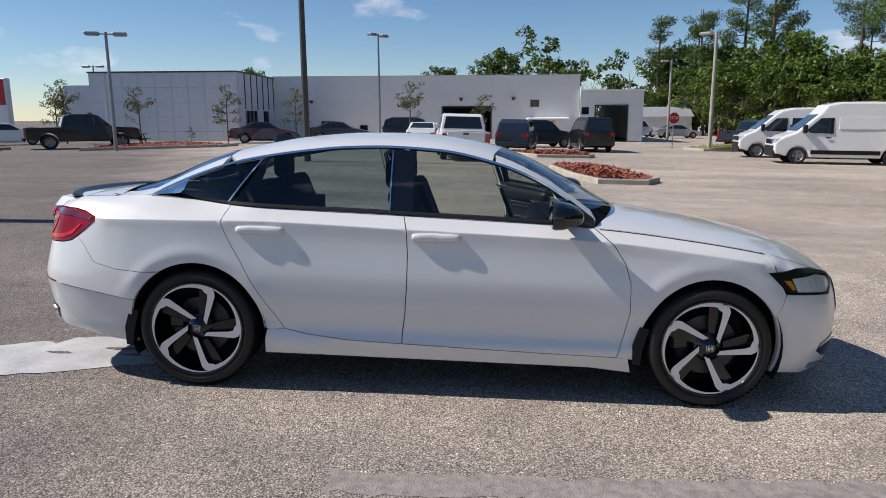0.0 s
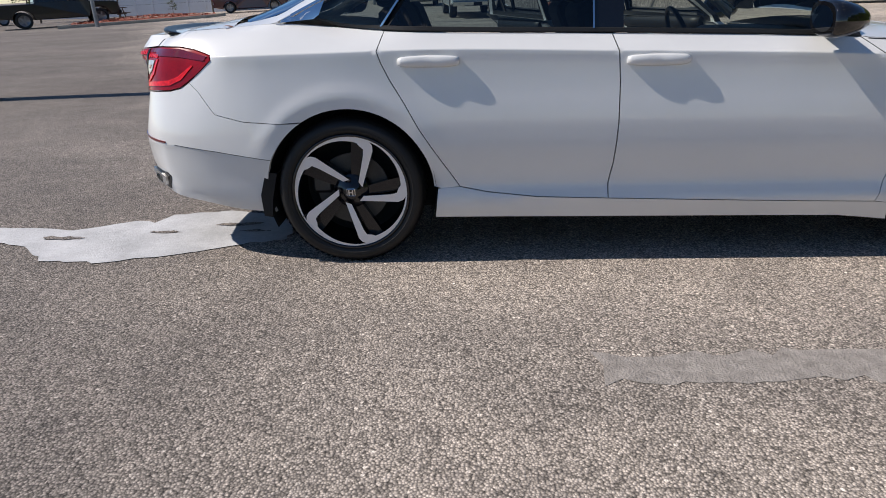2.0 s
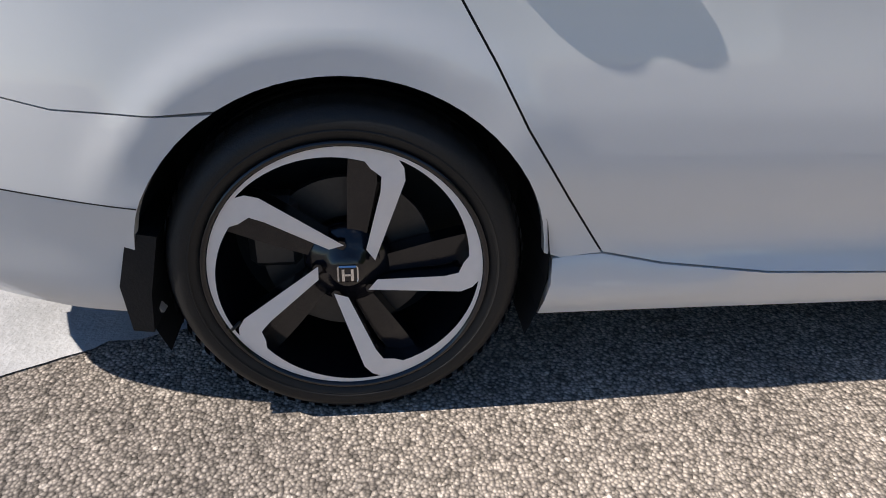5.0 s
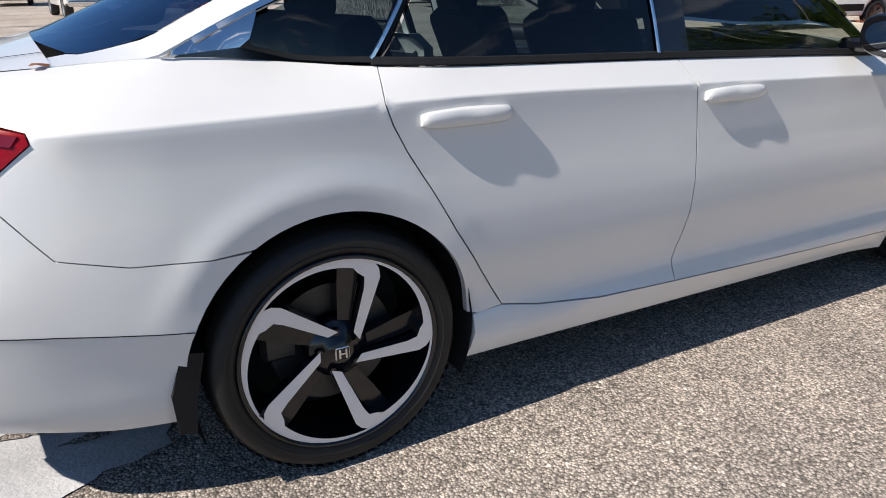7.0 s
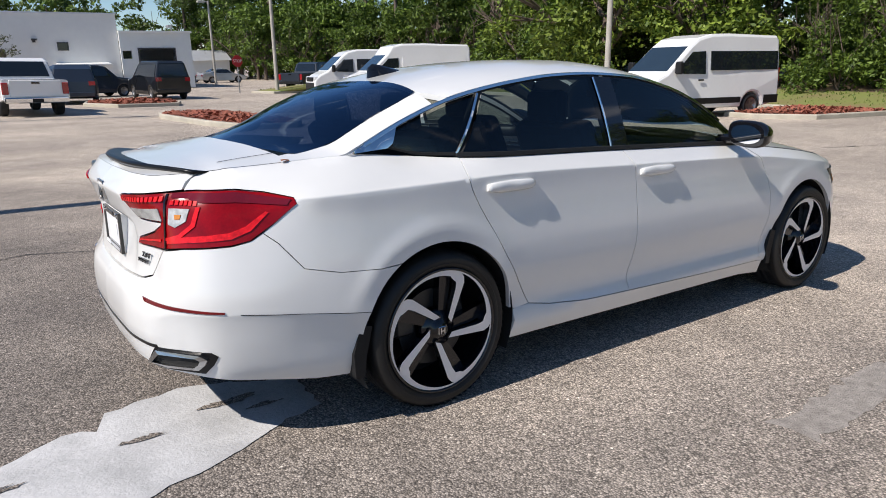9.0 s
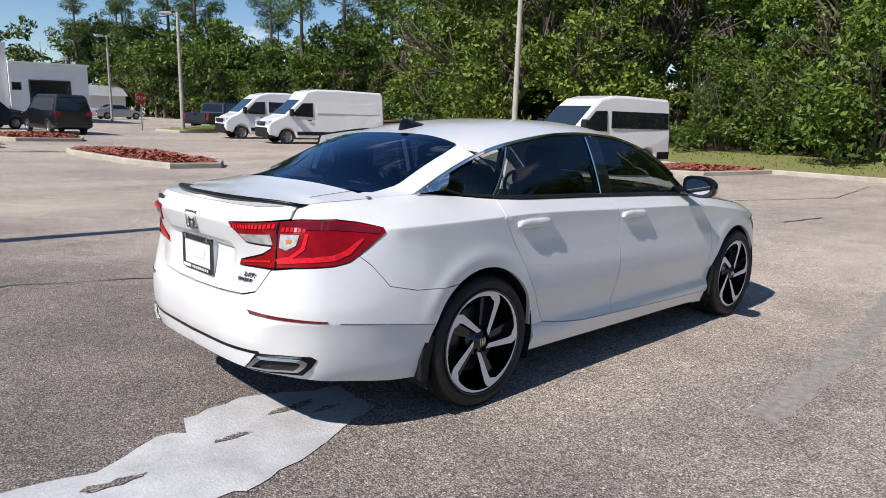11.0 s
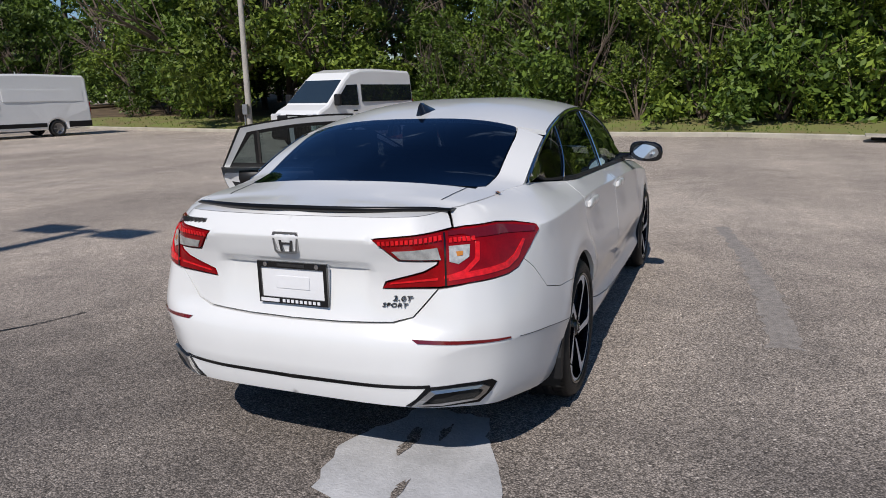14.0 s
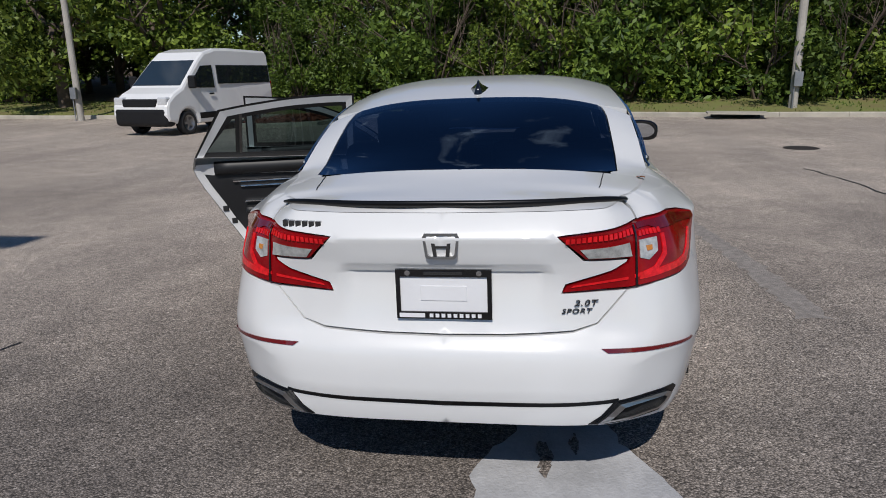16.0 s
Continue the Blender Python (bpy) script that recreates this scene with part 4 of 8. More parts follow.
def cargo_van(m, label, kind_, group):
    """A tall panel van, nose towards +x."""
    root = thing("van", m, label, "van", group)
    if kind_ == "long":
        L, H, nose, r, wf, wr = 6.35, 2.72, 0.84, 0.36, 1.0, 4.75
    else:
        L, H, nose, r, wf, wr = 5.4, 2.55, 0.74, 0.35, 0.92, 4.25
    top = [(0.06, 0.42), (0.0, 0.62), (0.02, 0.86), (0.10, 1.02), (nose * 0.5, 1.22), (nose, 1.38), (nose + 0.92, 2.20), (nose + 1.22, H - 0.14), (nose + 1.75, H - 0.02), (L * 0.6, H), (L - 0.15, H - 0.05), (L - 0.03, H - 0.2), (L, 1.2), (L, 0.42)]
    bot = [(wr + 0.45, 0.30)] + arch(wr, 0.42) [1:-1] + [(wr - 0.45, 0.30), (wf + 0.47, 0.30)] + arch(wf, 0.42)[1:-1] + [(wf - 0.47, 0.34)]
    outline = [(L / 2 - x, z) for x, z in top + bot]
    X = lambda x: L / 2 - x
    w = side_body(outline, 1.0, 0.09, 1.1, M["van_white"], "body", root, round_=0.09)
    side_window(root, [(X(nose + 0.40), 1.46), (X(nose + 0.98), 2.00), (X(nose + 1.50), 2.02), (X(nose + 1.50), 1.34), (X(nose + 0.62), 1.36)], w, M["glass_far"], "side_window", "dark cab window")
    cross_panel(root, (X(nose + 0.06), 1.44), (X(nose + 0.88), 2.16), 0.88, 0.80, M["glass_blue"], "windscreen", "windscreen with sky tint in its colour")
    if kind_ == "short":
        side_window(root, [(X(nose + 1.72), 1.45), (X(nose + 1.72), 2.02), (X(L - 0.12), 2.02), (X(L - 0.12), 1.45)], w, M["glass_far"], "rear_window", "long dark passenger window")
    else:
        side_window(root, [(X(nose + 1.72), 1.55), (X(nose + 1.72), 2.05), (X(L - 0.3), 2.05), (X(L - 0.3), 1.55)], w, M["van_white"], "pressed_panel")
    # lower cladding, bumpers, lamps, mirrors
    side_window(root, [(X(wf + 0.5), 0.44), (X(wf + 0.5), 0.62), (X(wr - 0.5), 0.62), (X(wr - 0.5), 0.44)], w, M["plastic_black"], "cladding", "dark lower side strip")
    side_window(root, [(X(wr + 0.5), 0.40), (X(wr + 0.5), 0.66), (X(L - 0.02), 0.66), (X(L - 0.02), 0.40)], w, M["plastic_black"], "cladding")
    part("front_bumper", boxed(L / 2 - 0.42, L / 2 + 0.01, -0.97, 0.97, 0.28, 0.84, bevel=0.13, seg=3), M["plastic_black"], root, "dark plastic bumper")
    part("grille", boxed(L / 2 - 0.25, L / 2 + 0.02, -0.60, 0.60, 0.85, 1.07, bevel=0.03), M["chrome"] if kind_ == "long" else M["plastic_black"], root)
    if kind_ == "long":
        for i in range(3):
            part("grille_slat", boxed(L / 2 - 0.1, L / 2 + 0.02, -0.46, 0.46, 0.88 + 0.06 * i, 0.91 + 0.06 * i), M["gloss_black"], root)
    for s in (-1, 1):
        part("headlight", boxed(L / 2 - 0.44, L / 2 - 0.03, min(s * 0.62, s * 0.96), max(s * 0.62, s * 0.96), 0.88, 1.12, bevel=0.04), M["lamp_clear"], root, "clear headlight")
        mir = part("mirror", boxed(X(nose + 0.42), X(nose + 0.25), min(s * 0.98, s * 1.22), max(s * 0.98, s * 1.22), 1.35, 1.72, bevel=0.04), M["plastic_black"], root)
        part("tail_light", boxed(-L / 2 - 0.012, -L / 2 + 0.05, min(s * 0.82, s * 0.95), max(s * 0.82, s * 0.95), 0.9, 1.5), M["lamp_red"], root)
        part("turn_lamp", boxed(L / 2 - 0.40, L / 2 - 0.30, min(s * 0.955, s * 0.985), max(s * 0.955, s * 0.985), 0.84, 1.0), M["lamp_amber"], root)
        part("door_handle", boxed(X(nose + 1.42), X(nose + 1.22), min(s * 0.985, s * 1.01), max(s * 0.985, s * 1.01), 1.14, 1.19), M["plastic_black"], root)
        for x in (wf, wr):
            plain_wheel(root, X(x), s * 0.86, r, 0.24, None, s)
    return root


def pickup(m, label, paint, group):
    """A crew-cab pickup truck, nose towards +x."""
    root = thing("pickup_truck", m, label, "pickup truck", group)
    L = 5.8
    X = lambda x: L / 2 - x
    wf, wr, r = 1.0, 4.65, 0.41
    top = [(0.08, 0.50), (0.0, 0.70), (0.02, 1.08), (0.2, 1.17), (1.45, 1.24), (2.1, 1.84), (2.4, 1.93), (3.5, 1.93), (3.85, 1.82), (4.05, 1.22), (L - 0.02, 1.20), (L, 0.55)]
    bot = [(wr + 0.50, 0.48)] + arch(wr, 0.50, z0=0.48)[1:-1] + [(wr - 0.50, 0.42), (wf + 0.52, 0.42)] + arch(wf, 0.50, z0=0.48)[1:-1] + [(wf - 0.52, 0.48)]
    w = side_body([(X(x), z) for x, z in top + bot], 1.0, 0.2, 1.15, paint, "body", root, round_=0.06)
    side_window(root, [(X(1.75), 1.27), (X(2.28), 1.78), (X(2.95), 1.82), (X(2.95), 1.27)], w, M["glass_far"])
    side_window(root, [(X(3.03), 1.27), (X(3.03), 1.82), (X(3.6), 1.80), (X(3.85), 1.27)], w, M["glass_far"])
    cross_panel(root, (X(1.53), 1.30), (X(2.1), 1.82), 0.86, 0.74, M["glass_blue"], "windscreen")
    cross_panel(root, (X(3.87), 1.80), (X(4.03), 1.30), 0.72, 0.84, M["glass_far"], "rear_window", "dark rear window")
    part("bed", boxed(X(L - 0.12), X(4.15), -0.80, 0.80, 1.10, 1.208), M["plastic_black"], root, "dark truck bed liner")
    tg = part("tailgate", boxed(-L / 2 - 0.03, -L / 2 + 0.03, -0.76, 0.76, 0.66, 1.20, bevel=0.015), paint, root)
    part("handle", boxed(-L / 2 - 0.05, -L / 2 - 0.028, -0.12, 0.12, 1.08, 1.14), M["gloss_black"], tg)
    part("rear_bumper", boxed(-L / 2 - 0.14, -L / 2 + 0.02, -0.95, 0.95, 0.46, 0.64, bevel=0.03), M["chrome"] if paint is M["truck_white"] else M["plastic_black"], root)
    part("plate", boxed(-L / 2 - 0.155, -L / 2 - 0.143, -0.16, 0.16, 0.48, 0.60), M["plastic_black"], root)
    part("front_bumper", boxed(L / 2 - 0.2, L / 2 + 0.1, -0.96, 0.96, 0.48, 0.70, bevel=0.04), M["plastic_black"], root)
    for s in (-1, 1):
        part("tail_light", boxed(-L / 2 - 0.02, -L / 2 + 0.12, min(s * 0.79, s * 0.985), max(s * 0.79, s * 0.985), 0.74, 1.12, bevel=0.02), M["lamp_red"], root, "red tail light")
        part("headlight", boxed(L / 2 - 0.3, L / 2 - 0.0, min(s * 0.66, s * 0.98), max(s * 0.66, s * 0.98), 0.86, 1.06, bevel=0.03), M["lamp_clear"], root)
        part("mirror", boxed(X(1.9), X(1.72), min(s * 0.98, s * 1.2), max(s * 0.98, s * 1.2), 1.26, 1.5, bevel=0.03), paint, root)
        for x in (wf, wr):
            plain_wheel(root, X(x), s * 0.85, r, 0.27, None, s)
    return root


def small_car(m, label, paint, style, group):
    """A far sedan, SUV or minivan, nose towards +x."""
    root = thing("parked_car", m, label, "car", group)
    X = lambda x: L / 2 - x
    if style == "sedan":
        L, H = 4.7, 1.45
        top = [(0.05, 0.3), (0.0, 0.55), (0.15, 0.72), (1.3, 0.95), (2.0, 1.36), (2.5, 1.45), (3.1, 1.43), (3.9, 1.08), (4.6, 1.0), (4.7, 0.8), (4.66, 0.35)]
        win = [(1.55, 0.98), (2.1, 1.35), (3.05, 1.36), (3.6, 1.02)]
        ws, rw_ = ((1.38, 0.99), (2.0, 1.35)), ((3.15, 1.40), (3.85, 1.10))
    elif style == "suv":
        L, H = 4.7, 1.75
        top = [(0.05, 0.4), (0.0, 0.7), (0.12, 0.95), (1.2, 1.12), (1.75, 1.65), (2.2, 1.75), (4.0, 1.74), (4.5, 1.55), (4.65, 1.0), (4.68, 0.45)]
        win = [(1.55, 1.14), (1.95, 1.62), (4.0, 1.62), (4.3, 1.16)]
        ws, rw_ = ((1.27, 1.17), (1.72, 1.6)), ((4.2, 1.64), (4.58, 1.15))
    else:
        L, H = 5.0, 1.95
        top = [(0.05, 0.4), (0.0, 0.7), (0.15, 0.95), (0.9, 1.12), (1.6, 1.8), (2.0, 1.95), (4.7, 1.95), (4.9, 1.85), (5.0, 1.1), (5.0, 0.4)]
        win = [(1.35, 1.16), (1.8, 1.74), (4.6, 1.76), (4.7, 1.16)]
        ws, rw_ = ((0.97, 1.17), (1.55, 1.74)), ((4.905, 1.78), (4.985, 1.2))
    wf, wr, r = 0.9, L - 1.0, 0.33
    bot = [(wr + 0.42, 0.25)] + arch(wr, 0.38, z0=0.26)[1:-1] + [(wr - 0.42, 0.22), (wf + 0.42, 0.22)] + arch(wf, 0.38, z0=0.26)[1:-1] + [(wf - 0.42, 0.26)]
    w = side_body([(X(x), z) for x, z in top + bot], 0.9, 0.25, 0.95, paint, "body", root, round_=0.07)
    side_window(root, [(X(x), z) for x, z in win], w, M["glass_far"])
    cross_panel(root, (X(ws[0][0]), ws[0][1]), (X(ws[1][0]), ws[1][1]), 0.74, 0.62, M["glass_blue"], "windscreen")
    cross_panel(root, (X(rw_[0][0]), rw_[0][1]), (X(rw_[1][0]), rw_[1][1]), 0.62, 0.74, M["glass_far"], "rear_window")
    for s in (-1, 1):
        part("tail_light", boxed(-L / 2 - 0.02, -L / 2 + 0.12, min(s * 0.6, s * 0.86), max(s * 0.6, s * 0.86), H * 0.48, H * 0.58), M["lamp_red"], root)
        part("headlight", boxed(L / 2 - 0.25, L / 2 - 0.02, min(s * 0.55, s * 0.84), max(s * 0.55, s * 0.84), H * 0.42, H * 0.5), M["lamp_clear"], root)
        for x in (wf, wr):
            plain_wheel(root, X(x), s * 0.78, r, 0.2, None, s)
    part("rear_bumper", boxed(-L / 2 - 0.05, -L / 2 + 0.05, -0.82, 0.82, 0.35, 0.55, bevel=0.03), paint, root)
    return root


def stand(x, y, yaw):
    """A pose on the lot, with the vehicle laid on the ground's slope."""
    e = 1.0
    gx = (lot_height(x + e, y) - lot_height(x - e, y)) / (2 * e)
    gy = (lot_height(x, y + e) - lot_height(x, y - e)) / (2 * e)
    nrm = Vector((-gx, -gy, 1)).normalized()
    fwd = Vector((math.cos(radians(yaw)), math.sin(radians(yaw)), 0))
    fwd = (fwd - nrm * fwd.dot(nrm)).normalized()
    side = nrm.cross(fwd)
    r = Matrix((fwd, side, nrm)).transposed().to_4x4()
    return Matrix.Translation((x, y, lot_height(x, y))) @ r


cargo_van(stand(17.8, 27.4, 170), "long white high-roof cargo van with a chrome grille", "long", "parked vans")
cargo_van(stand(17.6, 32.5, 170), "white high-roof cargo van behind a longer van", "short", "parked vans")
cargo_van(stand(18.3, 10.9, 168.6), "white high-roof passenger van with dark side windows", "short", "parked vans")
pickup(stand(0.6, 26.6, 96), "white crew-cab pickup seen from its tailgate", M["truck_white"], "parked trucks")
pickup(stand(-21.4, 34.2, 36), "black crew-cab pickup parked by the grey wing", M["truck_black"], "parked trucks")
small_car(stand(7.9, 37.0, 94), "black passenger van with a tinted rear window", M["truck_black"], "minivan", "cars by the workshop")
small_car(stand(3.5, 34.0, 80), "dark sport utility vehicle by the mulch island", M["car_blue"], "suv", "cars by the workshop")
small_car(stand(5.2, 41.0, 20), "dark sedan parked before the lean-to", M["car_blue"], "suv", "cars by the workshop")
small_car(stand(-13.6, 43.2, 15), "dark maroon sedan near the entrance", M["car_red"], "sedan", "cars by the workshop")
small_car(stand(-9.0, 46.5, 5), "dark blue-grey sedan along the white wall", M["car_blue"], "sedan", "cars by the workshop")
small_car(stand(-3.6, 48.0, 0), "black sport utility vehicle along the white wall", M["truck_black"], "suv", "cars by the workshop")
small_car(stand(-2.2, 40.0, 90), "white sedan parked nose-in to the workshop", M["van_white"], "sedan", "cars by the workshop")
small_car(stand(18.6, 74.0, 8), "white far minivan near the woods", M["van_white"], "minivan", "cars by the woods")
small_car(stand(22.0, 70.0, 5), "silver far sedan near the woods", M["car_silver"], "sedan", "cars by the woods")
pickup(stand(20.4, 44.0, 30), "dark blue pickup beside the vans", M["car_blue"], "parked trucks")
small_car(stand(-29.8, 39.5, 35), "white sedan behind the black pickup", M["van_white"], "sedan", "cars by the workshop")


# ---------------------------------------------------------------- trees
def branchy(bm, p, d, length, r, depth, rnd, tips, spread=0.55):
    q = p + d * length
    tube(bm, p, q, r, r * 0.62, 7 if depth > 1 else 5, caps=False)
    tips.append((q, r))
    if depth == 0:
        return
    for _ in range(rnd.choice((2, 3, 3))):
        nd = (d + Vector((rnd.gauss(0, spread), rnd.gauss(0, spread), rnd.gauss(0.12, 0.3)))).normalized()
        branchy(bm, p.lerp(q, rnd.uniform(0.6, 1.0)), nd, length * rnd.uniform(0.55, 0.8), r * 0.55, depth - 1, rnd, tips, spread)


def leaves(name, clumps, per, size, rnd, flat=0.4):
    """Leaf sprays: small bent leaves scattered on the skin of many clumps. Built straight from arrays."""
    n = sum(max(3, int(per * c[1] * c[1])) for c in clumps)
    g = np.random.RandomState(rnd.randrange(10 ** 6))
    cen = np.concatenate([np.repeat([[*c, r]], max(3, int(per * r * r)), 0) for c, r in clumps])
    k = len(cen)
    d = g.normal(size=(k, 3))
    d /= np.linalg.norm(d, axis=1)[:, None]
    d[:, 2] *= 0.75
    p = cen[:, :3] + d * cen[:, 3:] * (0.55 + 0.5 * g.rand(k, 1))
    nrm = d * flat + g.normal(size=(k, 3)) * 0.5 + [0, 0, 0.35]
    nrm /= np.linalg.norm(nrm, axis=1)[:, None]
    u = np.cross(nrm, g.normal(size=(k, 3)))
    u /= np.linalg.norm(u, axis=1)[:, None] + 1e-9
    v = np.cross(nrm, u)
    s = size * (0.55 + 0.8 * g.rand(k, 1))
    a, b = u * s, v * s * (0.35 + 0.25 * g.rand(k, 1))
    verts = np.stack([p - a, p - b * 0.9 - nrm * s * 0.12, p + a, p + b * 0.9 - nrm * s * 0.12], 1).reshape(-1, 3)
    me = bpy.data.meshes.new(name)
    me.vertices.add(4 * k)
    me.vertices.foreach_set("co", verts.ravel())
    me.loops.add(4 * k)
    me.loops.foreach_set("vertex_index", np.arange(4 * k))
    me.polygons.add(k)
    me.polygons.foreach_set("loop_start", np.arange(0, 4 * k, 4))
    me.update(calc_edges=True)
    return me


def bough(clumps, c, r, rnd):
    """A rounded bough: small clumps over the upper skin of a ball."""
    for _ in range(9):
        d = Vector((rnd.gauss(0, 1), rnd.gauss(0, 1), rnd.gauss(0.35, 0.8))).normalized()
        clumps.append((c + Vector((d.x, d.y, d.z * 0.7)) * r * rnd.uniform(0.55, 1.0), r * rnd.uniform(0.30, 0.52)))


def tree(kind_, seed, label, group, far=False):
    rnd = random.Random(seed)
    root = thing("tree", Matrix(), label, "tree", group)
    bm = bmesh.new()
    clumps = []
    tips = []
    if kind_ == "broad":
        h = rnd.uniform(9, 12)
        tube(bm, (0, 0, -0.4), (0.1, 0.1, h * 0.3), 0.24, 0.18, 9, caps=False)
        for _ in range(7):
            a = rnd.uniform(0, 6.3)
            branchy(bm, Vector((0.1, 0.1, h * rnd.uniform(0.08, 0.3))), Vector((math.cos(a) * 0.7, math.sin(a) * 0.7, rnd.uniform(0.5, 1.2))).normalized(), h * rnd.uniform(0.2, 0.32), 0.12, 2, rnd, tips)
        # the crown is a heap of rounded boughs with shaded hollows between them
        for _ in range(24):
            a, z = rnd.uniform(0, 6.3), h * (0.06 + 0.84 * rnd.random() ** 0.9)
            k = math.sqrt(max(0.08, 1 - ((z - h * 0.45) / (h * 0.58)) ** 2))
            rr = 2.7 * k * rnd.uniform(0.45, 1.0)
            bough(clumps, Vector((math.cos(a) * rr, math.sin(a) * rr, z)), rnd.uniform(0.85, 1.5), rnd)
        lm, per, size = ("leaf" if seed % 4 else "leaf_bright", 170, 0.135)
    elif kind_ == "bush":
        h = rnd.uniform(4.5, 7.0)
        for _ in range(6):
            a = rnd.uniform(0, 6.3)
            branchy(bm, Vector((0, 0, -0.2)), Vector((math.cos(a) * 0.45, math.sin(a) * 0.45, 1)).normalized(), h * 0.4, 0.045, 2, rnd, tips, 0.4)
        for i in range(22):
            z = h * (0.03 + 0.92 * ((i + rnd.random()) / 22) ** 1.15)
            a = rnd.uniform(0, 6.3)
            rr = 2.0 * (1.08 - 0.95 * z / h) * rnd.uniform(0.55, 1.0)
            bough(clumps, Vector((math.cos(a) * rr, math.sin(a) * rr, z)), rnd.uniform(0.55, 1.0) * (1.15 - 0.45 * z / h), rnd)
        lm, per, size = ("leaf_bright" if seed % 2 else "leaf", 230, 0.105)
    elif kind_ == "pine":
        h = rnd.uniform(15, 19)
        tube(bm, (0, 0, -0.4), (0.2, 0.1, h * 0.55), 0.24, 0.17, 9, caps=False)
        tube(bm, (0.2, 0.1, h * 0.55), (0.1, 0.0, h), 0.17, 0.05, 7, caps=False)
        for _ in range(18):
            z = h * rnd.uniform(0.52, 0.98)
            a = rnd.uniform(0, 6.3)
            ln = rnd.uniform(1.4, 3.2) * (1.25 - z / h * 0.7)
            q = Vector((math.cos(a) * ln, math.sin(a) * ln, z + rnd.uniform(-0.2, 0.9)))
            tube(bm, Vector((0.15, 0.05, z)), q, 0.06, 0.025, 5, caps=False)
            for f in (0.6, 0.85, 1.0):
                c = Vector((0.15, 0.05, z)).lerp(q, f)
                clumps.append((c + Vector((rnd.gauss(0, 0.3), rnd.gauss(0, 0.3), 0.15)), rnd.uniform(0.55, 1.05)))
        lm, per, size = ("needle", 210, 0.11)
    else:
        h = rnd.uniform(3.4, 4.2)
        tube(bm, (0, 0, -0.1), (0.04, 0.0, h * 0.85), 0.055, 0.025, 8, caps=False)
        for _ in range(14):
            a, z = rnd.uniform(0, 6.3), h * rnd.uniform(0.35, 0.9)
            q = Vector((math.cos(a) * 0.75, math.sin(a) * 0.75, z + rnd.uniform(0.1, 0.6)))
            tube(bm, Vector((0.02, 0, z)), q, 0.02, 0.008, 5, caps=False)
            clumps.append((q, rnd.uniform(0.16, 0.36)))
            clumps.append((Vector((0.02, 0, z)).lerp(q, 0.6), rnd.uniform(0.14, 0.3)))
        clumps.append((Vector((0, 0, h)), 0.4))
        lm, per, size = ("leaf_young", 420, 0.075)
    part("trunk", bm, M["bark"], root, smooth=True)
    if far:
        per, size = per * 0.3, size * 1.9
    me = leaves("crown", clumps, per, size, rnd)
    me.materials.append(M[lm])
    crown = new("crown", me)
    crown.parent = root
    return root


BROAD = [tree("broad", s, "tall leafy broadleaf tree at the lot's edge", "woods") for s in (1, 2, 3, 4)]
BUSH = [tree("bush", s, "dense bushy young tree over grass", "woods") for s in (11, 12, 13, 14)]
PINE = [tree("pine", s, "tall pine with bare trunk and flat tufted crown", "woods") for s in (21, 22, 23)]
FAR_BROAD = [tree("broad", s, "leafy broadleaf tree in the far woods", "woods", True) for s in (41, 42, 43)]
FAR_BUSH = [tree("bush", s, "bushy young tree before the far woods", "woods", True) for s in (51, 52)]
YOUNG = [tree("young", s, "slim young staked tree with sparse olive leaves", "young trees") for s in (31, 32)]


def plant(kind_list, x, y, z, scale, rnd, used):
    src = kind_list[rnd.randrange(len(kind_list))]
    m = Matrix.Translation((x, y, z)) @ Matrix.Rotation(rnd.uniform(0, 6.28), 4, "Z")
    if src.name not in used:
        used.add(src.name)
        src.scale = (scale, scale, scale)
        src.matrix_basis = m @ Matrix.Diagonal((scale, scale, scale, 1))
        return src
    ob = copy_thing(src, m)
    ob.matrix_basis = m @ Matrix.Diagonal((scale, scale, scale, 1))
    return ob


rnd = random.Random(77)
used = set()


def edge_x(y):
    for (ax, ay), (bx, by) in zip(EAST, EAST[1:]):
        if ay <= y <= by:
            return ax + (bx - ax) * (y - ay) / (by - ay)
    return 24.0


# bushes and leafy trees along the east edge
y = -30.0
while y < 32:
    ex = min(edge_x(y), 24.5)
    d = rnd.uniform(2.2, 3.6) if y < 2 else rnd.uniform(4.5, 7.0)
    if not (14 < y < 24):
        plant(BUSH, ex + d, y, bank(ex + d, y, d), rnd.uniform(0.85, 1.25), rnd, used)
    y += rnd.uniform(1.7, 2.6)
y = -32.0
while y < 36:
    ex = min(edge_x(y), 24.5)
    d = rnd.uniform(5.0, 7.5) if y < 4 else rnd.uniform(7.5, 11)
    plant(BROAD, ex + d, y, bank(ex + d, y, d), rnd.uniform(0.85, 1.3), rnd, used)
    y += rnd.uniform(2.2, 3.4)
y = -36.0
while y < 40:
    ex = min(edge_x(y), 24.5)
    d = rnd.uniform(12, 17)
    plant(BROAD, ex + d, y, bank(ex + d, y, d), rnd.uniform(1.1, 1.5), rnd, used)
    if rnd.random() < 0.25:
        plant(PINE, ex + d + 5, y + 1, bank(ex + d, y, d), rnd.uniform(0.8, 1.0), rnd, used)
    y += rnd.uniform(3.0, 4.6)
y = -34.0
while y < 6:
    ex = min(edge_x(y), 24.5)
    d = rnd.uniform(4.0, 9.0)
    plant(BUSH, ex + d, y, bank(ex + d, y, d), rnd.uniform(1.1, 1.6), rnd, used)
    y += rnd.uniform(1.1, 1.9)
# big oak by the utility pole
for x, y_, s in ((26.0, 21.5, 1.25), (27.5, 17.0, 1.15), (28.0, 25.0, 1.3)):
    plant(BROAD, x, y_, bank(x, y_, x - 23.5), s, rnd, used)
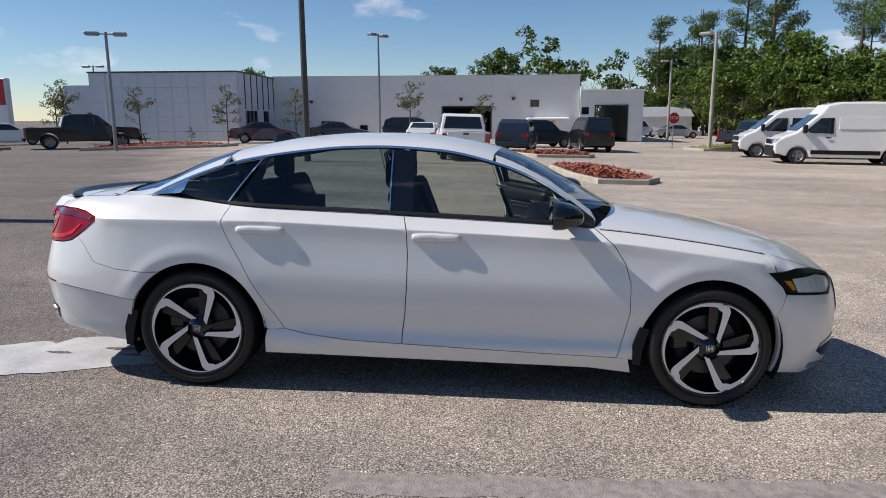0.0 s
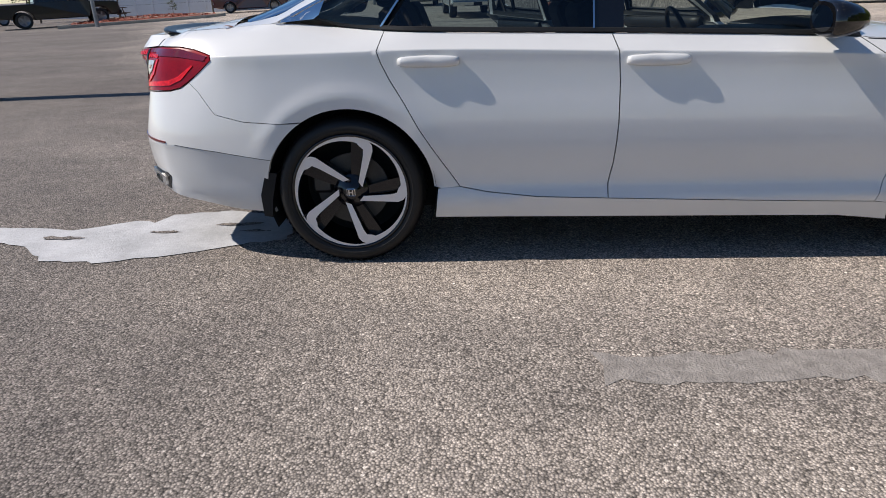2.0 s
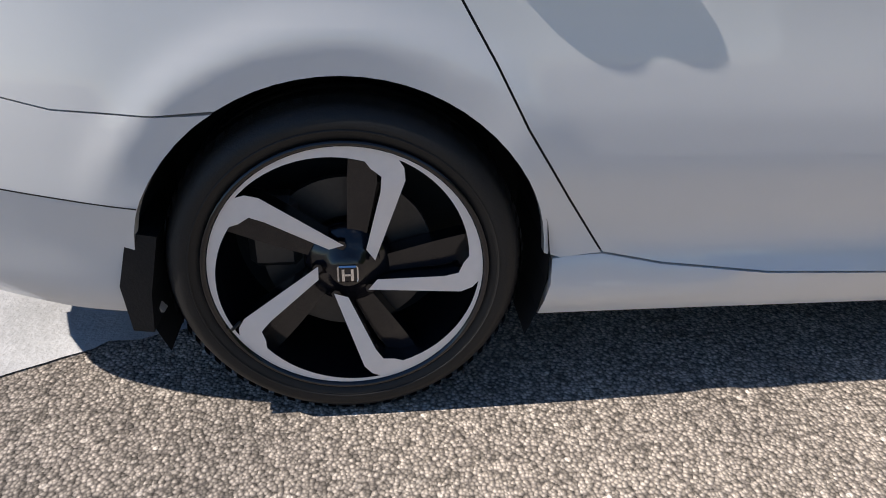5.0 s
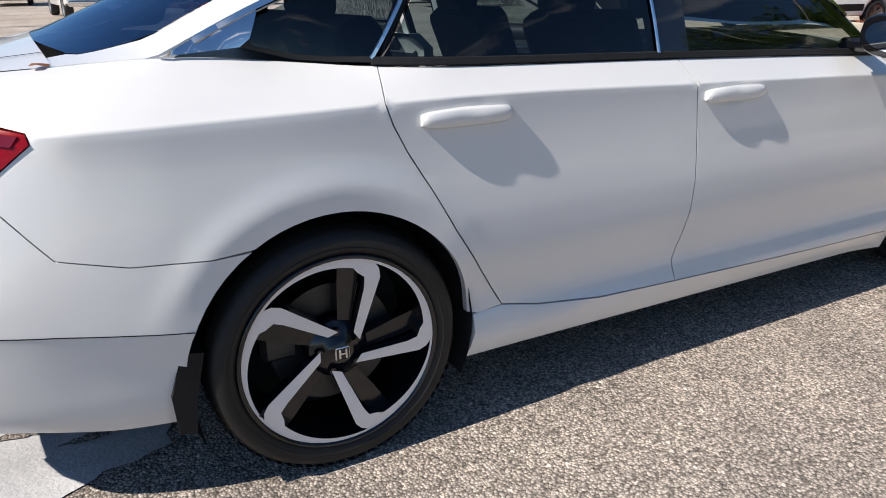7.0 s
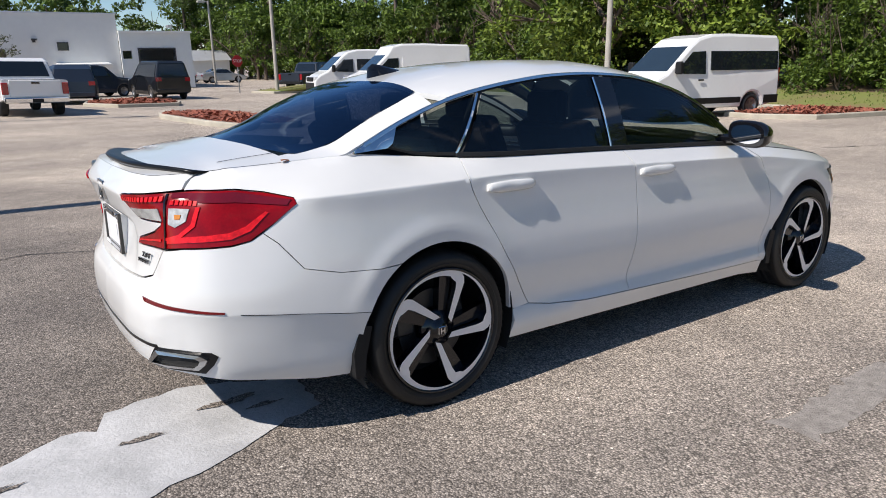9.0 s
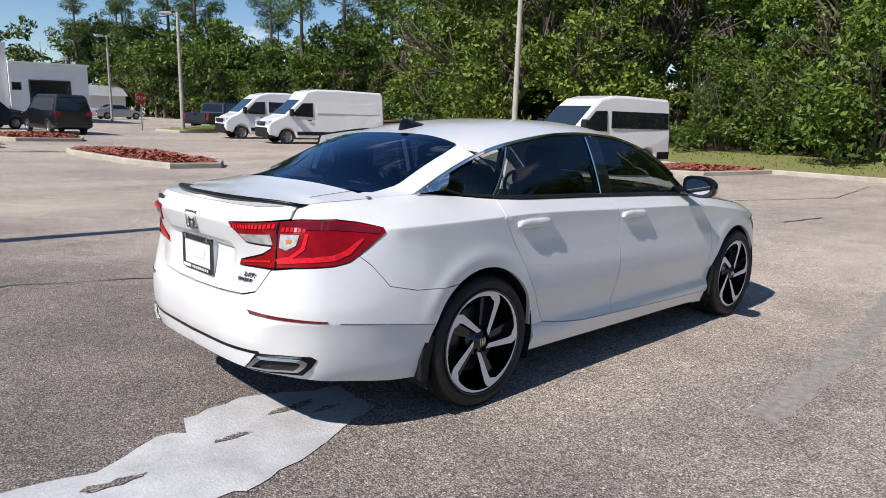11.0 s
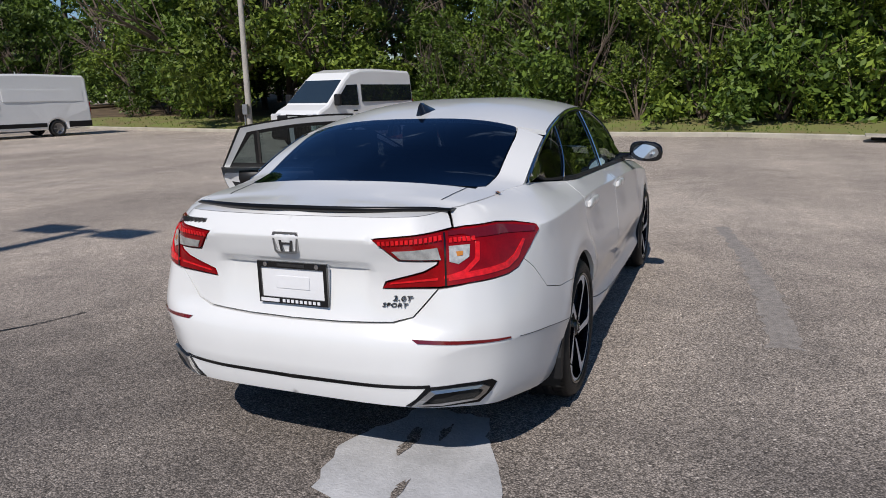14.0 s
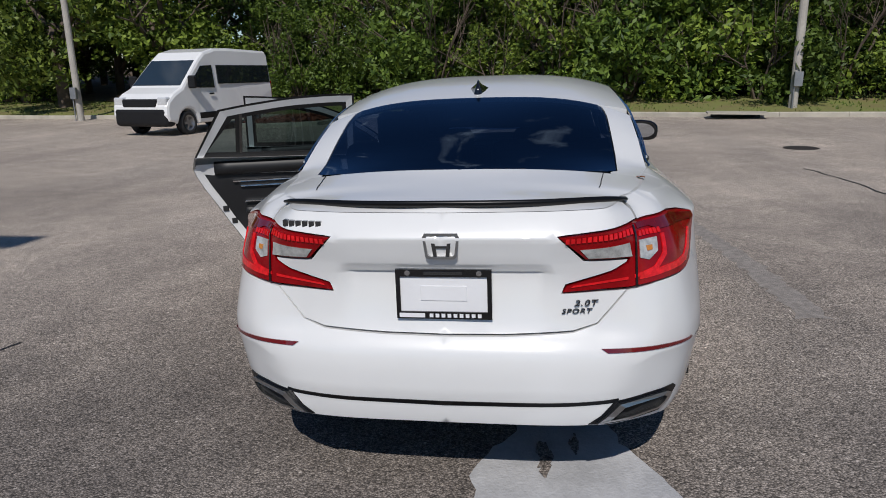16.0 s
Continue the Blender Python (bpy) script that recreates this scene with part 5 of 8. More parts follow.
# north-east woods behind the vans and the annex: pines over broadleaf
for i in range(46):
    t = i / 45
    x, y_ = 22 + 30 * (1 - t) + rnd.uniform(-3, 3), 44 + 48 * t + rnd.uniform(-3, 3)
    plant(FAR_BROAD if i % 2 else FAR_BUSH, x + 2, y_ - 1, -0.4, rnd.uniform(0.65, 0.95), rnd, used)
    plant(PINE if i % 5 == 0 else FAR_BROAD, x + 7, y_ + 6, -0.4, rnd.uniform(1.0, 1.22), rnd, used)
    if i % 6 == 0:
        plant(PINE, x + 11, y_ + 10, -0.4, rnd.uniform(0.75, 0.92), rnd, used)
# a few crowns that rise behind the building
for x, y_, s in ((2, 112, 1.15), (5, 110, 1.3), (10.5, 108, 1.5), (14.5, 106, 1.3), (-6, 118, 1.1), (-9, 120, 1.08), (-40, 120, 1.1), (20, 100, 1.1)):
    plant(FAR_BROAD, x, y_, -0.4, s, rnd, used)
for x, y_, s in ((-44, 75, 0.55), (-48, 80, 0.6), (-40, 78, 0.5), (-52, 84, 0.6)):
    plant(FAR_BROAD, x, y_, -0.2, s, rnd, used)
# young trees before the building
for x, y_, s in ((-20.9, 40.0, 1.0), (-15.5, 41.2, 1.05), (-11.2, 42.5, 1.0), (-3.3, 42.0, 1.1), (1.6, 47.5, 0.95), (-26.6, 41.0, 1.15), (-27.6, 41.6, 1.0)):
    plant(YOUNG, x, y_, lot_height(x, y_), s, rnd, used)
sh = plant(YOUNG, -18.4, 42.0, lot_height(-18.4, 42), 0.3, rnd, used)

# board fence glimpsed under the trees
fe = thing("board_fence", pose(30.5, 4.5, 0.25, 0, 0, 96), "weathered grey board fence under the trees", "fence")
for i in range(26):
    part("board", boxed(-3.2 + 0.25 * i, -3.2 + 0.25 * i + 0.22, -0.015, 0.015, -0.2, 1.25 + 0.03 * math.sin(i * 2.3)), M["fence"], fe)
for z in (0.25, 0.95):
    part("rail", boxed(-3.2, 3.3, 0.018, 0.06, z, z + 0.09), M["fence"], fe)
# storm drain mouth in the kerb: a dark box paints the opening's shade
part_d = thing("storm_drain", pose(19.35, -6.0, lot_height(19.35, -6), 0, 0, 82), "dark storm drain mouth in the kerb", "storm drain", kind="structure")
part("mouth", boxed(-0.7, 0.7, -0.03, 0.12, 0.01, 0.11), M["dark_inside"], part_d)
part("lintel", boxed(-0.85, 0.85, 0.05, 0.9, 0.155, 0.20), M["concrete"], part_d)


# ---------------------------------------------------------------- the white sedan
from mathutils.geometry import delaunay_2d_cdt

CAR_POSE = Matrix(((0.9996874, -0.0002863, 0.0250006, 0.018), (-0.0002863, 0.9997377, 0.0229006, 0.018), (-0.0250006, -0.0229006, 0.9994251, -0.001), (0, 0, 0, 1)))
car = thing("sedan", CAR_POSE, "white four-door sport sedan with black trim", "car")


def paint_material():
    """White pearl paint: a diffuse base under clear coat with very fine flake and a trace of dust."""
    m = mat("white pearl car paint", (0.735, 0.735, 0.726), 0.34, var=0.04, scale=1.4, coat=0.9, bump=0.02, bump_scale=420)
    m.node_tree.nodes["Principled BSDF"].inputs["Coat Roughness"].default_value = 0.04
    return m


C_ = {
    "paint": paint_material(),
    "glass": glass_material("smoked side glass", (0.82, 0.95, 0.88), clear=0.50),
    "glass_privacy": glass_material("dark privacy glass", (0.72, 0.95, 0.98), clear=0.30),
    # blue tint and sheen colour put the sky's reflection into the glass
    "glass_rear": glass_material("dark rear glass", (0.40, 0.60, 1.0), clear=0.13, ior=1.95, sheen=(0.55, 0.75, 1.0)),
    "red": mat("red lamp glass", (0.30, 0.002, 0.005), 0.16, var=0.45, scale=14, coat=0.15, spec=0.3),
    "red_deep": mat("deep red lamp glass", (0.16, 0.003, 0.006), 0.06, var=0.3, scale=14, coat=1.0),
    "red_led": mat("ribbed red reflector", (0.88, 0.015, 0.02), 0.15, var=0.5, scale=60, coat=0.2, spec=0.3),
    "clear": mat("clear ribbed lamp glass", (0.62, 0.62, 0.60), 0.12, 0.1, var=0.55, scale=45, coat=1.0),
    "machined": mat("machined aluminium face", (0.94, 0.85, 0.78), 0.40, 0.0, var=0.10, scale=6),
    "rim_black": mat("gloss black alloy", (0.007, 0.007, 0.010), 0.18, var=0.2, scale=6, coat=0.25),
    "disc": mat("brake steel", (0.07, 0.07, 0.07), 0.4, 0.7, var=0.3, scale=12),
    "tyre": mat("black tyre rubber", (0.014, 0.0135, 0.0135), 0.55, var=0.35, scale=7, spec=0.4, bump=0.12, bump_scale=220),
    "seat": mat("black seat cloth", (0.012, 0.012, 0.013), 0.85, var=0.3, scale=20, bump=0.2, bump_scale=260),
    "trim": mat("dark interior plastic", (0.012, 0.012, 0.013), 0.5, var=0.25, scale=12),
    "seal": mat("black rubber seal", (0.012, 0.012, 0.012), 0.6, var=0.3, scale=12),
    "badge": mat("dark chrome badge", (0.22, 0.23, 0.24), 0.18, 1.0, var=0.2, scale=30),
    "tip": mat("brushed exhaust steel", (0.55, 0.55, 0.55), 0.28, 1.0, var=0.2, scale=20),
    "under": mat("dark underbody", (0.012, 0.012, 0.012), 0.8, var=0.3, scale=5),
    "liner": mat("dark roof lining", (0.05, 0.05, 0.05), 0.9, var=0.15, scale=20),
    "leaf_dry": mat("dry brown leaf", (0.30, 0.11, 0.035), 0.7, var=0.5, scale=40),
}


def spline(pts):
    """A smooth curve through (t, a, b, ...) rows, by monotone cubic steps."""
    t = np.array([p[0] for p in pts], float)
    v = np.array([p[1:] for p in pts], float)
    d = np.diff(v, axis=0) / np.diff(t)[:, None]
    g = np.zeros_like(v)
    g[0], g[-1] = d[0], d[-1]
    for i in range(1, len(t) - 1):
        same = d[i - 1] * d[i] > 0
        h0, h1 = t[i] - t[i - 1], t[i + 1] - t[i]
        w0, w1 = 2 * h1 + h0, h1 + 2 * h0
        with np.errstate(divide="ignore", invalid="ignore"):
            g[i] = np.where(same, (w0 + w1) / (w0 / d[i - 1] + w1 / d[i]), 0)
    def f(x):
        x = min(max(x, t[0]), t[-1])
        i = min(max(int(np.searchsorted(t, x, "right")) - 1, 0), len(t) - 2)
        h = t[i + 1] - t[i]
        u = (x - t[i]) / h
        r = (1 + 2 * u) * (1 - u) ** 2 * v[i] + u * (1 - u) ** 2 * h * g[i] + u * u * (3 - 2 * u) * v[i + 1] + u * u * (u - 1) * h * g[i + 1]
        return r
    return f


# plan outline at its widest, from the middle of the tail along the right side to the middle of the nose
PLAN = [(-1.10, 0.0), (-1.094, -0.30), (-1.065, -0.50), (-0.99, -0.68), (-0.87, -0.80), (-0.62, -0.885), (-0.33, -0.922), (0.0, -0.928), (0.6, -0.926), (1.2, -0.928), (2.0, -0.926),
        (2.5, -0.925), (2.83, -0.922), (3.15, -0.895), (3.38, -0.815), (3.56, -0.67), (3.68, -0.46), (3.75, -0.22), (3.77, 0.0)]
acc, PS = 0.0, [(0.0, *PLAN[0])]
for a, b in zip(PLAN, PLAN[1:]):
    acc += math.hypot(b[0] - a[0], b[1] - a[1])
    PS.append((acc, *b))
plan = spline(PS)
S_END = acc
_ss = np.linspace(0, S_END, 1600)
_pp = np.array([plan(s) for s in _ss])


def sx(x):
    """Where along the outline the side stands at x."""
    i0 = int(np.argmin(np.abs(_ss - PS[3][0])))
    i1 = int(np.argmin(np.abs(_ss - PS[15][0])))
    return float(np.interp(x, _pp[i0:i1, 0], _ss[i0:i1]))


def sy(y):
    """Where along the outline the tail stands at a distance y from the middle."""
    i1 = int(np.argmin(np.abs(_ss - PS[5][0])))
    return float(np.interp(abs(y), -_pp[:i1, 1], _ss[:i1]))


def sf(y):
    """The same for the nose."""
    i0 = int(np.argmin(np.abs(_ss - PS[13][0])))
    return float(np.interp(-abs(y), _pp[i0:, 1], _ss[i0:]))


# height of the upper edge of the skirt, and how far the skirt lies inside the outline at each height
ZTOP = spline([(0, 1.018), (sy(0.5), 1.022), (sy(0.68), 1.030), (sx(-0.86), 1.04), (sx(-0.6), 1.052), (sx(-0.30), 1.066), (sx(0.0), 1.043), (sx(0.15), 1.03), (sx(1.17), 1.0), (sx(2.2), 0.962), (sx(2.8), 0.90), (sx(3.15), 0.845),
               (sf(0.815), 0.79), (sf(0.6), 0.735), (sf(0.3), 0.70), (S_END, 0.69)])
# height of the shoulder's edge along the side
CREASE_Z = spline([(0.0, 0.948), (sy(0.6), 0.946), (sx(-0.75), 0.938), (sx(-0.5), 0.943), (sx(-0.30), 0.947), (sx(-0.1), 0.950), (sx(0.35), 0.955), (sx(1.17), 0.934), (sx(2.25), 0.898), (sx(2.75), 0.848), (sx(3.1), 0.805)])
# height of the fold that runs round the rear bumper
HIP_Z = spline([(0.0, 0.50), (sy(0.5), 0.50), (sy(0.70), 0.556), (sy(0.83), 0.555), (sx(-0.60), 0.533), (sx(-0.345), 0.497), (S_END, 0.497)])
DOOR = [(0.16, 0.085), (0.20, 0.068), (0.25, 0.044), (0.282, 0.030), (0.298, 0.029), (0.33, 0.045), (0.362, 0.055), (0.40, 0.051), (0.47, 0.034), (0.56, 0.018), (0.62, 0.018), (0.70, 0.024), (0.78, 0.034), (0.85, 0.0405), (0.90, 0.043), (0.935, 0.0435), (0.942, 0.052), (1.0, 0.118)]
QUART = [(0.16, 0.13), (0.24, 0.07), (0.30, 0.042), (0.40, 0.023), (0.485, 0.0028), (0.4975, 0.0), (0.60, 0.004), (0.68, 0.011), (0.78, 0.024), (0.86, 0.034), (0.90, 0.0375), (0.940, 0.039), (0.948, 0.048), (1.0, 0.112), (1.035, 0.155), (1.055, 0.193), (1.066, 0.236)]
QUART2 = QUART[:-6] + [(0.953, 0.041), (0.960, 0.050), (1.0, 0.100), (1.066, 0.205)]
CORNER = [(0.16, 0.20), (0.25, 0.10), (0.31, 0.055), (0.40, 0.030), (0.54, 0.0045), (0.5545, 0.001), (0.60, 0.002), (0.66, 0.012), (0.76, 0.035), (0.86, 0.060), (0.94, 0.093), (0.98, 0.125), (1.01, 0.158), (1.024, 0.188), (1.03, 0.225)]
TAIL = [(0.16, 0.20), (0.24, 0.10), (0.27, 0.060), (0.30, 0.034), (0.378, 0.014), (0.392, 0.014), (0.43, 0.002), (0.50, 0.0), (0.585, 0.012), (0.60, 0.026), (0.63, 0.050), (0.66, 0.058), (0.78, 0.068), (0.86, 0.055), (0.92, 0.034), (0.948, 0.026), (0.957, 0.032), (1.0, 0.082)]
FEND = [(0.16, 0.08), (0.25, 0.046), (0.45, 0.024), (0.55, 0.010), (0.62, 0.010), (0.70, 0.018), (0.78, 0.030), (0.845, 0.036), (0.856, 0.047), (0.90, 0.115)]
FCORN = [(0.14, 0.10), (0.20, 0.05), (0.30, 0.012), (0.45, 0.0), (0.55, 0.012), (0.65, 0.045), (0.74, 0.085), (0.79, 0.14)]
NOSE = [(0.14, 0.12), (0.20, 0.05), (0.30, 0.01), (0.45, 0.0), (0.60, 0.02), (0.66, 0.05), (0.69, 0.09)]
RECESS = [p for p in TAIL if p[0] < 0.66] + [(0.66, 0.062), (0.75, 0.080), (0.824, 0.088), (0.858, 0.052), (0.92, 0.034), (0.948, 0.026), (0.957, 0.032), (1.0, 0.082)]
STATIONS = [(0.0, RECESS), (sy(0.30), RECESS), (sy(0.365), TAIL), (sy(0.50), TAIL), (sy(0.70), CORNER), (sx(-0.80), CORNER), (sx(-0.50), QUART), (sx(-0.30), QUART2), (sx(-0.1), QUART2), (sx(0.35), DOOR), (sx(2.25), DOOR), (sx(2.75), FEND), (sx(3.05), FEND), (sf(0.70), FCORN), (sf(0.45), NOSE), (S_END, NOSE)]
FOLD = {id(DOOR): 0.938, id(QUART): 0.943, id(QUART2): 0.956, id(FEND): 0.849, id(TAIL): 0.951, id(RECESS): 0.951, id(CORNER): 0.94}
HIP = {id(QUART): 0.4975, id(QUART2): 0.4975, id(CORNER): 0.5545, id(TAIL): 0.50, id(RECESS): 0.50}
STATIONS = [(s, p[-1][0], spline(p), FOLD.get(id(p), 0.0), HIP.get(id(p), 0.0)) for s, p in STATIONS]


def inset(s, z):
    zt, fold, hip = float(ZTOP(s)[0]), float(CREASE_Z(s)[0]), float(HIP_Z(s)[0])
    out = []
    for k in range(len(STATIONS) - 1):
        if STATIONS[k][0] <= s <= STATIONS[k + 1][0] or k == len(STATIONS) - 2:
            for st in (STATIONS[k], STATIONS[k + 1]):
                if z < 0.6:
                    zz = z
                    if st[4]:
                        zz = 0.16 + (z - 0.16) * (st[4] - 0.16) / (hip - 0.16) if z < hip else st[4] + (z - hip) * (0.6 - st[4]) / (0.6 - hip)
                elif st[3] and fold < zt - 0.015:
                    zz = 0.6 + (z - 0.6) * (st[3] - 0.6) / (fold - 0.6) if z < fold else st[3] + (z - fold) * (st[1] - st[3]) / (zt - fold)
                else:
                    zz = 0.6 + (z - 0.6) * (st[1] - 0.6) / max(zt - 0.6, 0.01)
                out.append(float(st[2](zz)[0]))
            u = (s - STATIONS[k][0]) / (STATIONS[k + 1][0] - STATIONS[k][0])
            u = min(max(u, 0.0), 1.0)
            u = u * u * (3 - 2 * u)
            return out[0] * (1 - u) + out[1] * u
    return 0.0


def skirt(s, z, deep=0.0):
    """A point of the body's lower skin."""
    p = plan(s)
    q = plan(min(s + 0.01, S_END)) - plan(max(s - 0.01, 0))
    ln = math.hypot(*q)
    nx, ny = -q[1] / ln, q[0] / ln
    if nx * (1.2 - p[0]) + ny * (0 - p[1]) < 0:
        nx, ny = -nx, -ny
    d = inset(s, z) + deep
    for cx in (0.0, 2.83):
        r = math.hypot(p[0] - cx, z - 0.335)
        if r < 0.50 and -0.5 < p[0] - cx < 0.5:
            u = min(max((0.50 - r) / 0.065, 0.0), 1.0)
            d -= 0.006 * u * u * (3 - 2 * u) * min(max((z - 0.48) / 0.12, 0.0), 1.0)
            if r < 0.432 and z > 0.50:
                # flat lip round the wheel opening
                w = min(max((z - 0.50) / 0.10, 0.0), 1.0)
                zl = 0.335 + math.sqrt(0.432 ** 2 - (p[0] - cx) ** 2)
                d += w * (inset(s, zl) - inset(s, z) + 0.05 * (0.432 - r))
    for hx, hz in ((0.369, 0.916), (1.336, 0.904)):
        # shallow cup behind each door handle
        d += 0.007 * math.exp(-((p[0] - hx) / 0.046) ** 2 - ((z - hz) / 0.021) ** 2)
    return Vector((p[0] + nx * d, min(p[1] + ny * d, 0.0), z))


# ---- upper body: roof rail, belt and centre line
def belt(x):
    return skirt(sx(x), float(ZTOP(sx(x))[0]))


RAIL = spline([(-0.32, -0.712, 1.068), (-0.06, -0.700, 1.188), (0.17, -0.688, 1.268), (0.32, -0.678, 1.302), (0.57, -0.665, 1.342), (0.82, -0.655, 1.368), (1.03, -0.652, 1.375), (1.33, -0.658, 1.362), (1.64, -0.678, 1.302), (1.88, -0.704, 1.212), (2.06, -0.730, 1.105), (2.24, -0.775, 0.972)])
MID = spline([(-1.06, 1.026), (-0.86, 1.046), (-0.66, 1.076), (-0.56, 1.100), (-0.44, 1.150), (-0.19, 1.248), (0.17, 1.352), (0.52, 1.418), (0.86, 1.446), (1.14, 1.449), (1.48, 1.418), (1.71, 1.368), (1.90, 1.295), (2.10, 1.195), (2.34, 1.066), (2.46, 1.012)])
CROWN = spline([(-0.6, 1.3), (-0.45, 1.35), (-0.30, 1.7), (-0.10, 2.5), (0.10, 3.4), (0.5, 3.2), (1.5, 3.0), (2.0, 2.6), (2.46, 2.4)])


def edge_at(x):
    """The upper body's outer edge at x: the roof rail, or the shoulder where there is no glass."""
    if x <= -0.32:
        e = shoulder_by_x(x)
        return e[1], e[2]
    r = RAIL(min(x, 2.24))
    return float(r[0]), float(r[1])


_tail_edge = [skirt(s, float(ZTOP(s)[0])) for s in np.linspace(0, sx(-0.25), 260)]


def shoulder_by_x(x):
    best = min(_tail_edge, key=lambda p: abs(p.x - x) - (0.0 if p.y < -0.05 else -0.0))
    return best


def top_z(x, y):
    ye, ze = edge_at(x)
    zc = float(MID(x)[0])
    v = min(1.0, abs(y) / max(abs(ye), 0.05))
    return ze + (zc - ze) * (1 - v ** float(CROWN(x)[0]))


def roof(x, y, deep=0.0):
    return Vector((x, y, top_z(x, y) - deep))


def flank(x, z, deep=0.0):
    """A point of the side glass plane between belt and roof rail."""
    b = belt(x)
    r = RAIL(min(max(x, -0.32), 2.24))
    w = (z - b.z) / max(float(r[1]) - b.z, 0.02)
    w = min(max(w, -0.1), 1.05)
    return Vector((x, b.y + (float(r[0]) - b.y) * w - 0.02 * 4 * w * (1 - w) * 0.6 + deep, z))


# ---- panels: outlines in a chart, filled with an even net, and folded in along the rim

def panel(bm, poly, surf, step=0.05, gap=0.0022, rim=0.014, crease=False):
    pts = [Vector(p[:2]) for p in poly]
    n = len(pts)
    area = sum(pts[i].x * pts[(i + 1) % n].y - pts[(i + 1) % n].x * pts[i].y for i in range(n))
    if area < 0:
        pts.reverse()
    dense = []
    for i in range(n):
        a, b = pts[i], pts[(i + 1) % n]
        k = max(1, int(math.ceil((b - a).length / step)))
        dense += [a.lerp(b, q / k) for q in range(k)]
    m = len(dense)
    ring = []
    for i in range(m):
        t1, t2 = (dense[i] - dense[i - 1]), (dense[(i + 1) % m] - dense[i])
        t1, t2 = t1.normalized() if t1.length > 1e-7 else t2.normalized(), t2.normalized() if t2.length > 1e-7 else t1.normalized()
        nn = Vector((-(t1 + t2).y, (t1 + t2).x))
        if nn.length < 1e-3:
            nn = Vector((-t1.y, t1.x))
        ring.append(dense[i] + nn.normalized() * gap)
    x0, x1 = min(p.x for p in ring), max(p.x for p in ring)
    y0, y1 = min(p.y for p in ring), max(p.y for p in ring)
    poly2 = [(p.x, p.y) for p in ring]
    R = np.array(poly2)
    inner = []
    for i in range(int((x1 - x0) / step) + 1):
        for j in range(int((y1 - y0) / step) + 1):
            q = (x0 + (i + 0.5 + 0.25 * (j % 2)) * step, y0 + (j + 0.5) * step)
            if inside_poly(q[0], q[1], poly2) and np.min(np.hypot(R[:, 0] - q[0], R[:, 1] - q[1])) > step * 0.45:
                if crease and any(abs(q[1] - z_) < step * 0.4 for z_ in crease_rows(q[0])):
                    continue
                inner.append(Vector(q))
    if crease:
        for s in np.arange(x0 + step / 2, x1, step * 0.7):
            for z_ in crease_rows(s):
                if inside_poly(s, z_, poly2) and np.min(np.hypot(R[:, 0] - s, R[:, 1] - z_)) > 0.012:
                    inner.append(Vector((s, z_)))
    out, _, faces, *_ = delaunay_2d_cdt(ring + inner, [], [list(range(len(ring)))], 1, 1e-6)
    vs = [bm.verts.new(surf(p.x, p.y, 0.0)) for p in out]
    made = []
    for f in faces:
        try:
            made.append(bm.faces.new([vs[i] for i in f]))
        except ValueError:
            pass
    for f in made:
        f.smooth = True
    if rim:
        a = [bm.verts.new(surf(p.x, p.y, 0.0)) for p in ring]
        b = [bm.verts.new(surf(p.x, p.y, rim)) for p in ring]
        for i in range(m):
            j = (i + 1) % m
            bm.faces.new((a[i], b[i], b[j], a[j]))
    return made


def crease_rows(s):
    """The rows of points that hold the shoulder's edge crisp."""
    if s > sx(3.1):
        return ()
    z = float(CREASE_Z(s)[0])
    rows = [z - 0.022, z - 0.007, z - 0.0018, z + 0.0018, z + 0.007, z + 0.022]
    if sy(0.6) < s < sx(-0.345):
        w = float(HIP_Z(s)[0])
        rows += [w - 0.008, w - 0.002, w + 0.002, w + 0.008]
    if s < sy(0.42):
        rows += [0.818, 0.826, 0.854, 0.862]
    return rows


def mirror_copy(bm):
    """Adds the mirror image across the middle plane."""
    g = bmesh.ops.duplicate(bm, geom=bm.verts[:] + bm.edges[:] + bm.faces[:])
    vs = [e for e in g["geom"] if isinstance(e, bmesh.types.BMVert)]
    for v in vs:
        v.co.y = -v.co.y
    bmesh.ops.reverse_faces(bm, faces=[e for e in g["geom"] if isinstance(e, bmesh.types.BMFace)])


def face_out(bm, centre=Vector((1.2, 0, 0.6))):
    """Turns each smooth skin to face away from the car's middle."""
    bm.normal_update()
    bad = [f for f in bm.faces if f.normal.dot(f.calc_center_median() - centre) < 0]
    bmesh.ops.reverse_faces(bm, faces=bad)


def skin(name, polys, surf, material, parent, label="", side=-1, step=0.05, gap=0.0016, rim=0.022, both=False, hinge=None, angle=0.0, offset=0.0):
    bm = bmesh.new()
    fn = surf if not offset else (lambda u, v, d=0.0: surf(u, v, d - offset))
    for p in polys:
        panel(bm, p, fn, step, gap, rim, crease=surf is skirt and not offset)
    face_out(bm)
    if both:
        for v in bm.verts:
            if abs(v.co.y) < 0.004:
                v.co.y = 0.0
        bmesh.ops.delete(bm, geom=[f for f in bm.faces if all(v.co.y == 0.0 for v in f.verts)], context="FACES")
        mirror_copy(bm)
        bmesh.ops.remove_doubles(bm, verts=[v for v in bm.verts if v.co.y == 0.0], dist=0.0004)
    elif side > 0:
        for v in bm.verts:
            v.co.y = -v.co.y
        bmesh.ops.reverse_faces(bm, faces=bm.faces)
    if hinge is not None:
        bmesh.ops.translate(bm, verts=bm.verts, vec=-hinge)
    ob = part(name, bm, material, parent, label)
    if hinge is not None:
        ob.matrix_basis = Matrix.Translation(hinge) @ Matrix.Rotation(angle, 4, "Z")
    return ob


